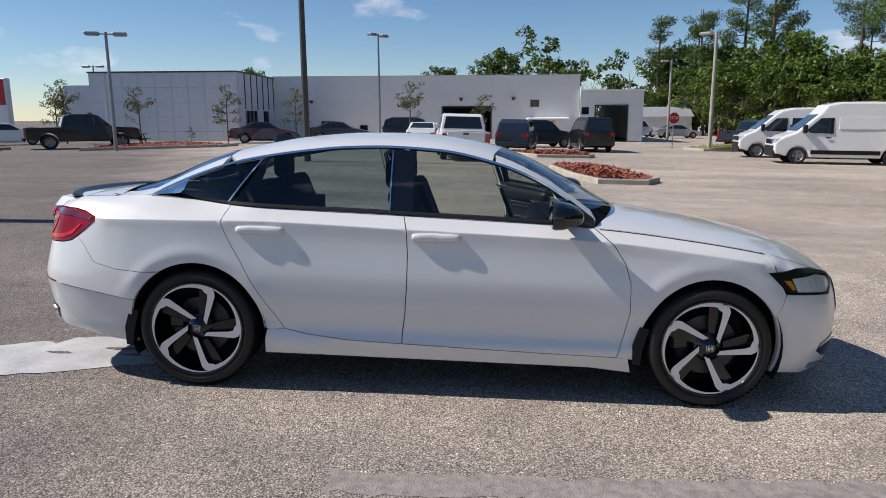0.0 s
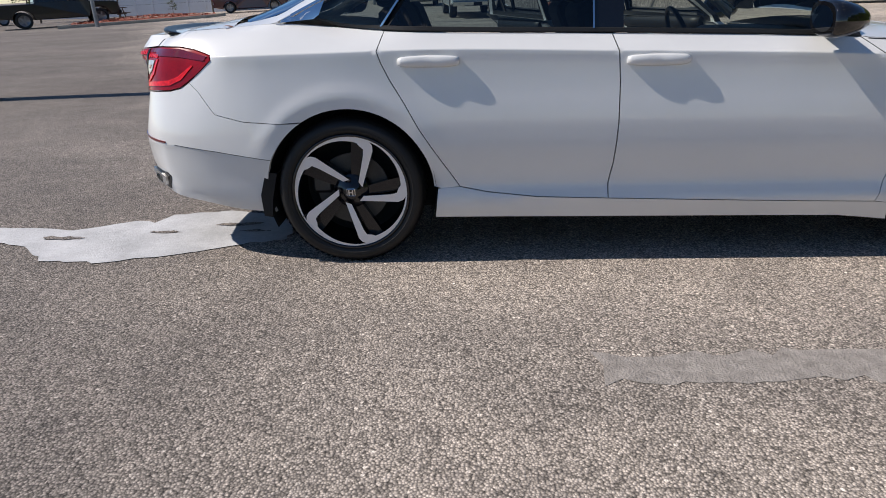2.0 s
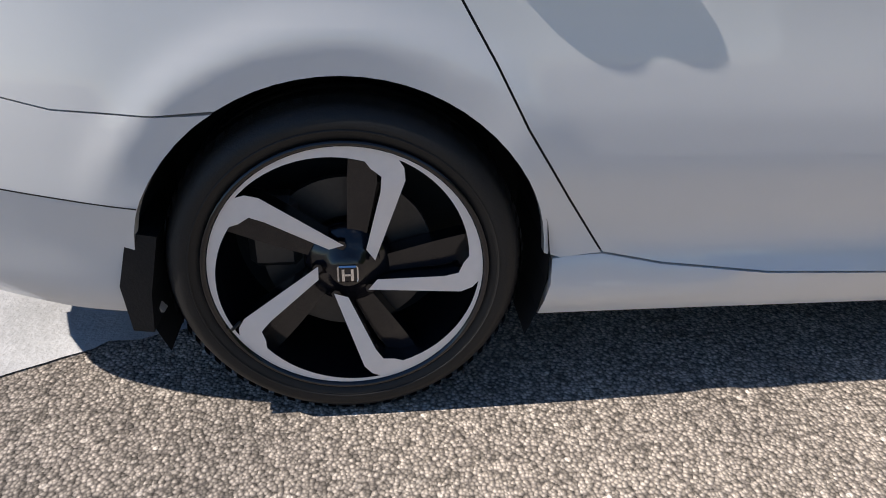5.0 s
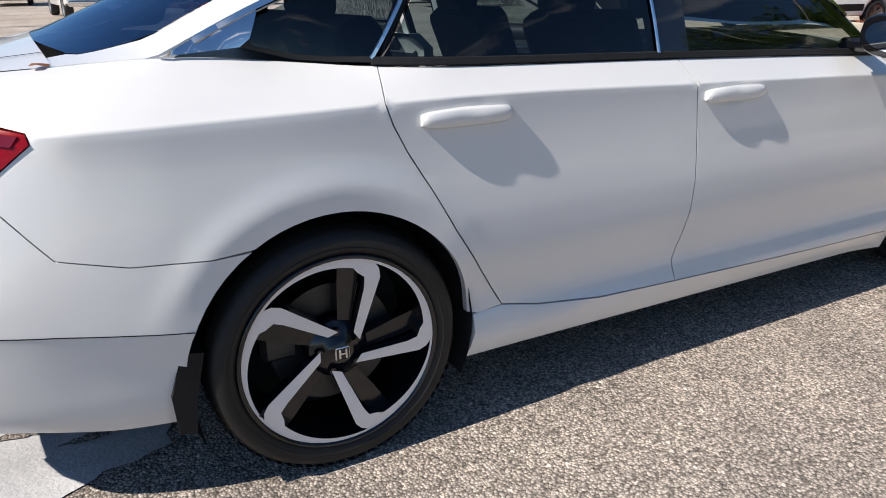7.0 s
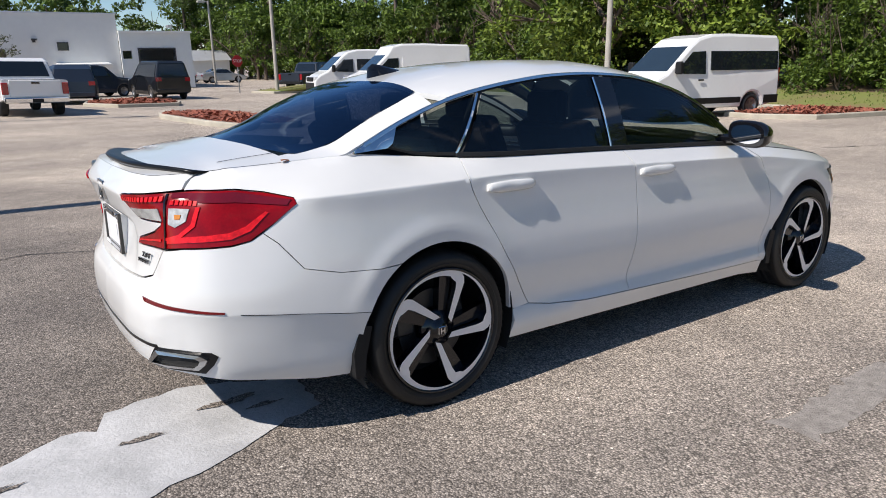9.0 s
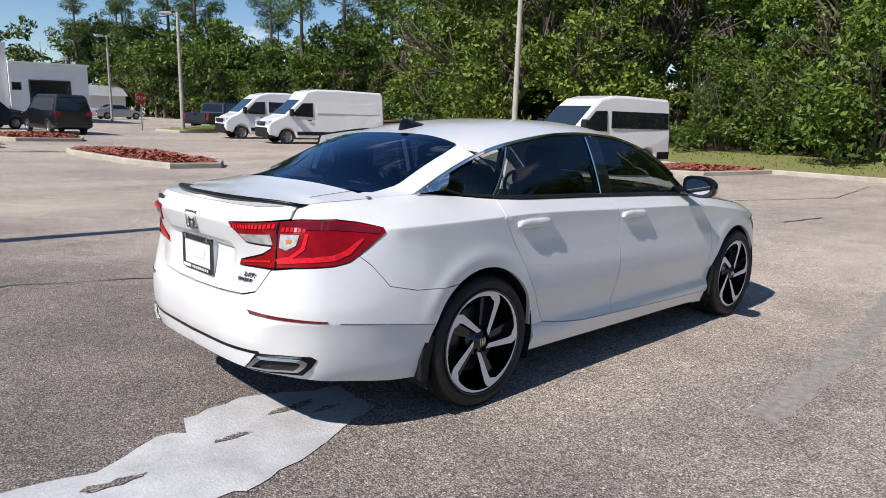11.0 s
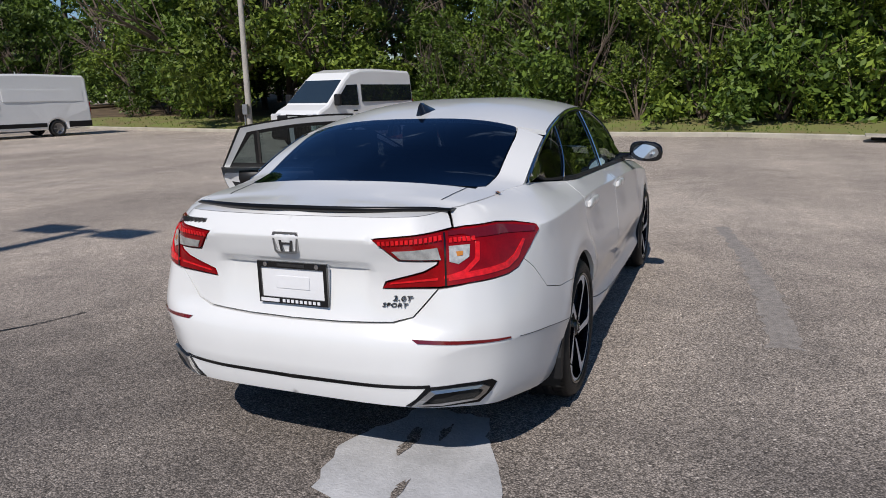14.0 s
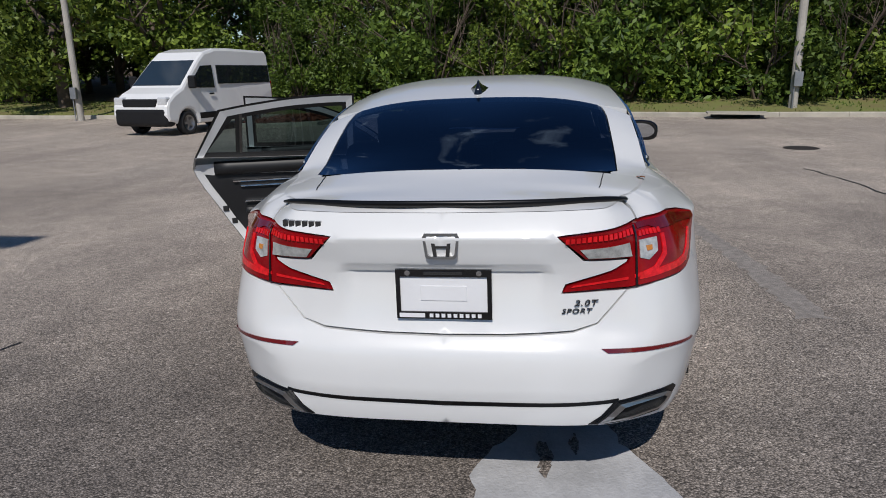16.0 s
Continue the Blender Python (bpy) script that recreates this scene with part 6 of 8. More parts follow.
def strip(name, line, half, thick, material, parent, label="", both=False, side=-1):
    """A thin raised moulding along a line of points and outward normals."""
    bm = bmesh.new()
    prev = None
    n = len(line)
    for i, (p, nrm) in enumerate(line):
        d = (line[min(i + 1, n - 1)][0] - line[max(i - 1, 0)][0]).normalized()
        w = d.cross(nrm).normalized()
        h = half(i / (n - 1)) if callable(half) else half
        q = [bm.verts.new(p - w * h), bm.verts.new(p - w * h * 0.7 + nrm * thick), bm.verts.new(p + w * h * 0.7 + nrm * thick), bm.verts.new(p + w * h)]
        if prev:
            for k in range(3):
                bm.faces.new((prev[k], prev[k + 1], q[k + 1], q[k]))
        else:
            bm.faces.new(q[::-1])
        prev = q
    bm.faces.new(prev)
    bmesh.ops.recalc_face_normals(bm, faces=bm.faces)
    if both:
        mirror_copy(bm)
    elif side > 0:
        for v in bm.verts:
            v.co.y = -v.co.y
        bmesh.ops.reverse_faces(bm, faces=bm.faces)
    return part(name, bm, material, parent, label)


def T(x):
    return float(ZTOP(sx(x))[0])


def arc(cx, r, a0, a1, n=16, cz=0.335):
    return [(sx(cx + r * math.cos(radians(a0 + (a1 - a0) * i / n))), cz + r * math.sin(radians(a0 + (a1 - a0) * i / n))) for i in range(n + 1)]


def top_line(xa, xb, n=24):
    return [(sx(xa + (xb - xa) * i / n), float(ZTOP(sx(xa + (xb - xa) * i / n))[0])) for i in range(n + 1)]


RA = 0.378
REAR_SEAM = [(sx(0.175), T(0.175)), (sx(0.148), 0.95), (sx(0.165), 0.90), (sx(0.20), 0.83), (sx(0.26), 0.73), (sx(0.32), 0.62), (sx(0.41), 0.48), (sx(0.495), 0.352)]
B_SEAM = [(sx(1.150), T(1.15)), (sx(1.172), 0.93), (sx(1.182), 0.80), (sx(1.182), 0.63), (sx(1.172), 0.45), (sx(1.158), 0.36), (sx(1.158), 0.296)]
F_SEAM = [(sx(2.19), T(2.19)), (sx(2.29), 0.88), (sx(2.355), 0.78), (sx(2.385), 0.68), (sx(2.390), 0.52), (sx(2.37), 0.38), (sx(2.335), 0.262)]
DOOR_BOT = [(sx(0.495), 0.352), (sx(0.62), 0.328), (sx(0.84), 0.306), (sx(1.158), 0.296)]
DOOR_BOT2 = [(sx(1.158), 0.296), (sx(1.6), 0.282), (sx(2.0), 0.270), (sx(2.335), 0.262)]
TOP1 = top_line(0.175, 1.15)
TOP2 = top_line(1.15, 2.19)
rear_door_poly = REAR_SEAM[::-1] + TOP1[1:] + B_SEAM[1:] + DOOR_BOT[::-1][1:-1]
front_door_poly = B_SEAM[::-1] + TOP2[1:] + F_SEAM[1:] + DOOR_BOT2[::-1][1:-1]
# tail lamp outline, in the skirt's chart
LAMP = [(sy(0.365), 0.947), (sy(0.60), 0.966), (sy(0.72), 0.974), (sx(-0.80), 0.975), (sx(-0.70), 0.965), (sx(-0.598), 0.945), (sx(-0.592), 0.925), (sx(-0.67), 0.865), (sx(-0.76), 0.808), (sx(-0.82), 0.795), (sy(0.70), 0.785), (sy(0.60), 0.772), (sy(0.385), 0.762), (sy(0.40), 0.782),
        (sy(0.55), 0.822), (sy(0.60), 0.850), (sy(0.605), 0.866), (sy(0.455), 0.870)]
BODY_LINE = [(sx(-0.29), 0.655), (sx(-0.45), 0.664), (sx(-0.585), 0.695), (sx(-0.665), 0.790)]
quarter_poly = ([BODY_LINE[0]] + BODY_LINE[1:] + [(sx(-0.716), 0.830), (sx(-0.668), 0.866), (sx(-0.592), 0.925), (sx(-0.598), 0.945), (sx(-0.70), 0.967), (sx(-0.80), 0.978), (sy(0.72), 0.977), (sy(0.668), 0.974)]
                + [(s, float(ZTOP(s)[0])) for s in np.linspace(sy(0.668), sx(-0.30), 20)] + top_line(-0.29, 0.175, 10)[0:] + REAR_SEAM[1:] + [(sx(0.41), 0.345)] + arc(0, RA, 3, 121, 22))
bumper_poly = ([(0.0, 0.324), (sy(0.35), 0.322), (sy(0.48), 0.318), (sy(0.60), 0.312), (sy(0.75), 0.296), (sx(-0.75), 0.272), (sx(-0.55), 0.245), (sx(-0.385), 0.235)] + arc(0, RA, 195, 122, 12)
               + BODY_LINE[0:] + [(sx(-0.716), 0.830), (sx(-0.76), 0.804), (sx(-0.82), 0.790), (sy(0.70), 0.780), (sy(0.60), 0.762), (sy(0.545), 0.70), (sy(0.50), 0.655), (sy(0.42), 0.632), (sy(0.20), 0.622), (0.0, 0.620)])
trunk_poly = [(0.0, 0.625), (sy(0.20), 0.627), (sy(0.42), 0.637), (sy(0.498), 0.657), (sy(0.543), 0.702), (sy(0.597), 0.763), (sy(0.382), 0.757), (sy(0.395), 0.786), (sy(0.545), 0.826), (sy(0.595), 0.852), (sy(0.60), 0.862), (sy(0.45), 0.866), (sy(0.36), 0.950), (sy(0.60), 0.970), (sy(0.66), 0.976)] + [(s, float(ZTOP(s)[0])) for s in np.linspace(sy(0.655), 0, 16)]
sill_poly = [(sx(0.395), 0.345)] + [(sx(0.43), 0.350)] + DOOR_BOT + DOOR_BOT2[1:] + [(sx(2.40), 0.255), (sx(2.425), 0.165), (sx(2.20), 0.188), (sx(1.9), 0.192), (sx(1.3), 0.198), (sx(0.38), 0.205)]
fender_poly = F_SEAM[::-1] + top_line(2.19, 3.13, 14)[1:] + [(sx(3.16), 0.752), (sx(3.22), 0.64), (sx(3.17), 0.52)] + arc(2.83, RA, 29, 181, 22) + [(sx(2.425), 0.25)]
nose_poly = [(sx(3.19), 0.20)] + arc(2.83, RA, -16, 28, 8) + [(sx(3.225), 0.64), (sf(0.80), 0.625), (sf(0.66), 0.61), (sf(0.55), 0.655), (sf(0.30), 0.66), (S_END, 0.66), (S_END, 0.16), (sf(0.5), 0.16), (sf(0.78), 0.165)]
headlamp_poly = [(sx(3.11), 0.757), (sx(3.30), 0.768), (sf(0.70), 0.745), (sf(0.52), 0.705), (sf(0.52), 0.66), (sf(0.66), 0.615), (sf(0.80), 0.63), (sx(3.23), 0.648)]
surround_poly = ([(s, float(ZTOP(s)[0])) for s in np.linspace(sx(3.13), sf(0.52), 14)] + [(sf(0.52), 0.709), (sf(0.70), 0.749), (sx(3.30), 0.771), (sx(3.165), 0.757)])

paint, glass = C_["paint"], C_["glass"]
skin("rear_bumper", [bumper_poly], skirt, paint, car, both=True, step=0.026)
trunk = skin("trunk_lid", [trunk_poly], skirt, paint, car, both=True, step=0.028)
for s_ in (-1, 1):
    skin("quarter_panel", [quarter_poly], skirt, paint, car, side=s_, step=0.024)
    skin("sill", [sill_poly], skirt, paint, car, side=s_)
    skin("fender", [fender_poly], skirt, paint, car, side=s_, step=0.028)
    skin("headlight_surround", [surround_poly], skirt, paint, car, side=s_, step=0.04)
skin("front_bumper", [nose_poly], skirt, paint, car, both=True, step=0.05)

# dark backing strips added behind the panel gaps to paint in their shade
for line_, up_ in ((REAR_SEAM, 0), (B_SEAM, 0), (F_SEAM, 0), (DOOR_BOT, 1), (DOOR_BOT2, 1), (BODY_LINE, 1)):
    pts_ = []
    for (s0, z0), (s1, z1) in zip(line_, line_[1:]):
        pts_ += [(s0 + (s1 - s0) * k / 4, z0 + (z1 - z0) * k / 4) for k in range(4)]
    pts_.append(line_[-1])
    for s_ in (-1, 1):
        if s_ > 0 and line_ is not BODY_LINE:
            continue
        strip("shut_seal", [(skirt(s, z, 0.020), Vector((0, -1, 0))) for s, z in pts_], 0.010, 0.004, C_["seal"], car, side=s_)

# ---- roof, deck, bonnet, screens
GL_B = [(-0.575 + 0.086 * (y / 0.555) ** 2, y) for y in np.linspace(-0.552, 0.552, 19)]
GL_T = [(0.135 - 0.03 * (y / 0.58) ** 2, y) for y in np.linspace(0.548, -0.548, 19)]
rear_glass_poly = GL_B + [(-0.462, 0.586), (-0.30, 0.592), (0.00, 0.580), (0.085, 0.566)] + GL_T + [(0.085, -0.566), (0.00, -0.580), (-0.30, -0.592), (-0.462, -0.586)]
WS_T = [(1.70 - 0.06 * (y / 0.55) ** 2, y) for y in np.linspace(-0.55, 0.55, 13)]
WS_B = [(2.40 - 0.22 * (y / 0.68) ** 2, y) for y in np.linspace(0.68, -0.68, 15)]
windscreen_poly = WS_T + WS_B


def rail_pts(xa, xb, sgn, n=20):
    return [(xa + (xb - xa) * i / n, sgn * abs(edge_at(xa + (xb - xa) * i / n)[0])) for i in range(n + 1)]


roof_poly = GL_T[::-1] + [(0.106, 0.562)] + rail_pts(0.10, 1.63, 1)[1:] + [(1.64, 0.56)] + WS_T[::-1][1:-1] + [(1.64, -0.56)] + rail_pts(0.10, 1.63, -1)[::-1][:-1] + [(0.106, -0.562)]
skin("roof", [roof_poly], roof, paint, car, step=0.055)
for s_ in (-1, 1):
    pillar = [(-0.562, s_ * 0.560), (-0.490, s_ * 0.560), (-0.466, s_ * 0.588), (-0.30, s_ * 0.595), (0.00, s_ * 0.583), (0.09, s_ * 0.568), (0.104, s_ * 0.560)] + rail_pts(0.10, -0.56, s_, 24)
    skin("rear_pillar", [pillar], roof, paint, car, step=0.04, gap=0.0012)
    apil = [(1.645, s_ * 0.565), (2.18, s_ * 0.688)] + rail_pts(2.20, 1.645, s_, 10)
    skin("windscreen_pillar", [apil], roof, paint, car, step=0.05, gap=0.0012)
rg = skin("rear_window", [rear_glass_poly], roof, C_["glass_rear"], car, "dark tinted rear window with sky blue put into its sheen", step=0.06, rim=0)
ws = skin("windscreen", [windscreen_poly], roof, glass_material("windscreen glass", (0.85, 0.97, 0.95), clear=0.62), car, "tinted windscreen", step=0.08, rim=0)


def patchwork(name, edge, centre, material, label="", power=2.2, nv=14):
    """A crowned sheet between the skirt's upper edge on both sides, row by row."""
    bm = bmesh.new()
    rows_ = []
    for e, c in zip(edge, centre):
        row = []
        for k in range(-nv, nv + 1):
            v = k / nv
            a = abs(v)
            z = c.z + (e.z - c.z) * a ** power
            x = c.x + (e.x - c.x) * a ** 1.8
            row.append(bm.verts.new((x, (e.y if v < 0 else -e.y) * a, z)))
        rows_.append(row)
    for A, B in zip(rows_, rows_[1:]):
        for i in range(len(A) - 1):
            try:
                f = bm.faces.new((A[i], A[i + 1], B[i + 1], B[i]))
                f.smooth = True
            except ValueError:
                pass
    bmesh.ops.remove_doubles(bm, verts=bm.verts, dist=0.0008)
    bm.normal_update()
    up = [f for f in bm.faces if f.normal.z < 0]
    bmesh.ops.reverse_faces(bm, faces=up)
    return part(name, bm, material, car, label)


ss = np.linspace(0.012, sx(-0.56), 26)
edge = [skirt(s, float(ZTOP(s)[0])) for s in ss]
cen = []
for i, s in enumerate(ss):
    u = i / (len(ss) - 1)
    x = edge[0].x + (-0.568 - edge[0].x) * u ** 1.15
    cen.append(Vector((x, 0, float(MID(x)[0]) if i else edge[0].z)))
deck = patchwork("deck", edge, cen, paint, "white trunk deck", 2.6)
seam_ = []
for e, c in zip(edge, cen):
    if e.y < -0.60:
        a = max(0.80, min(0.985, 0.80 + 0.30 * (-0.66 - e.x)))
        seam_.append((Vector((c.x + (e.x - c.x) * a ** 1.8, e.y * a, c.z + (e.z - c.z) * a ** 2.6 + 0.002)), Vector((0, 0, 1))))
for s_ in (-1, 1):
    strip("deck_seam", seam_, 0.0018, 0.0012, C_["seal"], car, side=s_)
ss = np.linspace(sx(2.19), S_END - 0.01, 26)
edge = [skirt(s, float(ZTOP(s)[0])) for s in ss]
HOOD = spline([(2.30, 1.030), (2.60, 0.997), (2.95, 0.948), (3.30, 0.878), (3.55, 0.802), (3.69, 0.735), (3.75, 0.70)])
cen = []
for i, s in enumerate(ss):
    u = i / (len(ss) - 1)
    x = 2.40 + (edge[-1].x - 2.40) * u ** 0.9
    cen.append(Vector((x, 0, float(HOOD(x)[0]) if i < len(ss) - 1 else edge[-1].z)))
patchwork("bonnet", edge, cen, paint, "white bonnet with soft creases", 2.6)
part("cowl", boxed(2.24, 2.40, -0.66, 0.66, 0.90, 0.955), C_["trim"], car, "black cowl below the windscreen")

# ---- doors: the right pair shut, the left pair open
def glass_poly(lo, hi, xa, xb, n=14, slant=0.0):
    bot = [(xa + (xb - xa) * i / n, belt(xa + (xb - xa) * i / n).z + lo) for i in range(n + 1)]
    xt = xa + slant
    top = [(xb + (xt - xb) * i / n, float(RAIL(xb + (xt - xb) * i / n)[1]) - hi) for i in range(n + 1)]
    return bot + top


fr_rear = glass_poly(0.020, 0.022, 0.195, 1.075, slant=0.17)
fr_front = glass_poly(0.020, 0.022, 1.20, 2.13)
quarter_glass = [(-0.115, 1.083), (-0.02, 1.060), (0.06, 1.052), (0.165, 1.050)] + [(0.335 - 0.45 * i / 10, float(RAIL(0.335 - 0.45 * i / 10)[1]) - 0.028) for i in range(11)]
quarter_glass = [p for p in quarter_glass if p[1] > 1.045]


def dlo_line(xa, xb, down, out=0.004, n=40):
    res = []
    for i in range(n + 1):
        x = xa + (xb - xa) * i / n
        z = float(RAIL(x)[1]) - down
        p = flank(x, z)
        res.append((p + Vector((0, -out, 0)), Vector((0, -0.97, 0.25))))
    return res


def belt_line(xa, xb, up, out=0.003, n=40):
    res = []
    for i in range(n + 1):
        x = xa + (xb - xa) * i / n
        p = flank(x, belt(x).z + up)
        res.append((p + Vector((0, -out, 0)), Vector((0, -0.97, 0.25))))
    return res


def door(name, poly, gpoly, side, hinge_x, angle, hx, label, xa, xb, rear):
    hinge = Vector((hinge_x, 0.865, 0.0)) if angle else None
    d = skin(name, [poly], skirt, paint, car, label, side=side, step=0.022, gap=0.0026, hinge=hinge, angle=angle)
    def sub(nm, bm, m_, lb=""):
        if side > 0:
            for v in bm.verts:
                v.co.y = -v.co.y
            bmesh.ops.reverse_faces(bm, faces=bm.faces)
        if hinge is not None:
            bmesh.ops.translate(bm, verts=bm.verts, vec=-hinge)
        return part(nm, bm, m_, d, lb)
    bm = bmesh.new()
    panel(bm, gpoly, flank, 0.10, 0.0, 0)
    face_out(bm)
    sub("window", bm, C_["glass_privacy"] if rear else glass, "smoked door glass")
    # black frame round the glass
    bm = bmesh.new()
    n = len(gpoly)
    cx_, cz_ = sum(p[0] for p in gpoly) / n, sum(p[1] for p in gpoly) / n
    sl = 0.17 if rear else 0.0
    outer = glass_poly(0.0, 0.002, xa, xb, slant=sl)
    for i in range(n):
        j = (i + 1) % n
        q = [flank(*gpoly[i], 0.002), flank(*gpoly[j], 0.002), flank(*outer[j], 0.002), flank(*outer[i], 0.002)]
        k = [p + Vector((0, 0.035, 0)) for p in q]
        f = [bm.verts.new(p) for p in q]
        b = [bm.verts.new(p) for p in k]
        bm.faces.new(f)
        bm.faces.new(b[::-1])
        for a_ in range(4):
            b_ = (a_ + 1) % 4
            bm.faces.new((f[b_], f[a_], b[a_], b[b_]))
    face_out(bm)
    sub("window_frame", bm, C_["seal"], "black window frame")
    # handle: grip bar over a shallow cup
    z = 0.905 if rear else 0.893
    bm = bmesh.new()
    rows_ = []
    for i in range(17):
        u = i / 16
        x = hx + 0.262 * u
        p = skirt(sx(x), z)
        prof = math.sin(math.pi * min(1, max(0, u))) ** 0.35
        hh = 0.025 * (0.55 + 0.45 * prof)
        o = 0.004 + 0.009 * prof
        row = []
        for a in range(8):
            t_ = 2 * math.pi * a / 8
            row.append(bm.verts.new(p + Vector((0, -o + 0.012 * math.cos(t_), hh * math.sin(t_)))))
        rows_.append(row)
    for A, B in zip(rows_, rows_[1:]):
        for i in range(8):
            f = bm.faces.new((A[i], A[(i + 1) % 8], B[(i + 1) % 8], B[i]))
            f.smooth = True
    bm.faces.new(rows_[0])
    bm.faces.new(rows_[-1][::-1])
    bmesh.ops.recalc_face_normals(bm, faces=bm.faces)
    sub("door_handle", bm, paint, "white door handle")
    if angle:
        # white pressed inner shell with the black trim laid on it
        low = [(p[0], min(p[1], 0.985)) for p in poly]
        bm = bmesh.new()
        panel(bm, low, lambda s, zz, dd=0.0: skirt(s, zz, 0.070 + dd), 0.09, 0.003, 0)
        face_out(bm)
        bmesh.ops.reverse_faces(bm, faces=bm.faces)
        sub("inner_shell", bm, paint)
        bm = bmesh.new()
        panel(bm, low, lambda s, zz, dd=0.0: skirt(s, zz, 0.080 - dd), 0.06, 0.050, 0.012)
        face_out(bm)
        bmesh.ops.reverse_faces(bm, faces=bm.faces)
        sub("inner_trim", bm, C_["trim"], "black inner door trim")
        bm = bmesh.new()
        m_ = len(poly)
        for i in range(m_):
            j = (i + 1) % m_
            vs = [bm.verts.new(skirt(*poly[i], 0.004)), bm.verts.new(skirt(*poly[j], 0.004)), bm.verts.new(skirt(*poly[j], 0.072)), bm.verts.new(skirt(*poly[i], 0.072))]
            bm.faces.new(vs)
        bmesh.ops.recalc_face_normals(bm, faces=bm.faces)
        sub("door_edge", bm, paint)
        # black outer seal, white frame and black glass channel, seen from inside
        r1, r2, r3 = glass_poly(0.0, 0.014, xa + 0.012, xb - 0.012, slant=sl), glass_poly(0.0, 0.050, xa + 0.048, xb - 0.048, slant=sl), glass_poly(0.03, 0.072, xa + 0.070, xb - 0.070, slant=sl)
        for nm, ra, rb, m2, lb in (("door_seal", outer, r1, C_["seal"], ""), ("inner_frame", r1, r2, paint, "white inner door frame"), ("glass_channel", r2, r3, C_["seal"], "")):
            bm = bmesh.new()
            for i in range(len(ra)):
                j = (i + 1) % len(ra)
                q = [flank(*ra[i], 0.046), flank(*ra[j], 0.046), flank(*rb[j], 0.046), flank(*rb[i], 0.046)]
                k = [p - Vector((0, 0.012, 0)) for p in q]
                f, b = [bm.verts.new(p) for p in q], [bm.verts.new(p) for p in k]
                bm.faces.new(f)
                bm.faces.new((f[0], f[1], b[1], b[0]))
                bm.faces.new((f[2], f[3], b[3], b[2]))
            bmesh.ops.recalc_face_normals(bm, faces=bm.faces)
            sub(nm, bm, m2, lb)
        if rear:
            for x0, w_, m2 in ((xa + 0.235, 0.022, C_["seal"]), (xa + 0.258, 0.016, C_["badge"])):
                bm = bmesh.new()
                q = [flank(x0, belt(x0).z + 0.01, 0.03), flank(x0 + w_, belt(x0).z + 0.01, 0.03), flank(x0 + w_ + 0.03, float(RAIL(x0)[1]) - 0.03, 0.03), flank(x0 + 0.03, float(RAIL(x0)[1]) - 0.03, 0.03)]
                f = [bm.verts.new(p) for p in q]
                b = [bm.verts.new(p + Vector((0, 0.014, 0))) for p in q]
                bm.faces.new(f)
                bm.faces.new(b[::-1])
                for k in range(4):
                    bm.faces.new((f[(k + 1) % 4], f[k], b[k], b[(k + 1) % 4]))
                sub("glass_divider", bm, m2)
        # padded belt rail, bright strips, arm rest and latch
        bm = bmesh.new()
        rows_ = []
        for i in range(9):
            x = xa + 0.10 + (xb - xa - 0.20) * i / 8
            c = skirt(sx(x), 0.955, 0.092)
            rows_.append([bm.verts.new(c + Vector((0, 0.026 * math.cos(t_), 0.042 * math.sin(t_)))) for t_ in [2 * math.pi * k / 10 for k in range(10)]])
        for A, B in zip(rows_, rows_[1:]):
            for k in range(10):
                bm.faces.new((A[k], A[(k + 1) % 10], B[(k + 1) % 10], B[k])).smooth = True
        bm.faces.new(rows_[0])
        bm.faces.new(rows_[-1][::-1])
        bmesh.ops.recalc_face_normals(bm, faces=bm.faces)
        sub("belt_rail", bm, C_["trim"])
        for z_, h_, w0 in ((0.865, 0.012, 0.20), (0.835, 0.007, 0.24), (0.735, 0.010, 0.26)):
            y_ = skirt(sx(xa + 0.5), z_, 0.095).y
            sub("trim_strip", boxed(xa + w0, xb - 0.08, y_ - 0.02, y_ + 0.006, z_, z_ + h_, bevel=0.003), M["chrome"], "bright trim strip")
        y_ = skirt(sx(xa + 0.5), 0.70, 0.09).y
        sub("arm_rest", boxed(xa + 0.26, xb - 0.1, y_ - 0.02, y_ + 0.06, 0.66, 0.715, bevel=0.02, seg=2), C_["trim"])
        for z_ in (0.60, 0.68):
            x_ = float(np.interp(z_, [p[1] for p in REAR_SEAM[::-1]], [plan(p[0])[0] for p in REAR_SEAM[::-1]])) if rear else 1.18
            p = skirt(sx(x_ + 0.03), z_, 0.072)
            sub("latch", boxed(p.x - 0.022, p.x + 0.012, p.y, p.y + 0.006, z_, z_ + 0.035, bevel=0.003), C_["seal"])
    return d


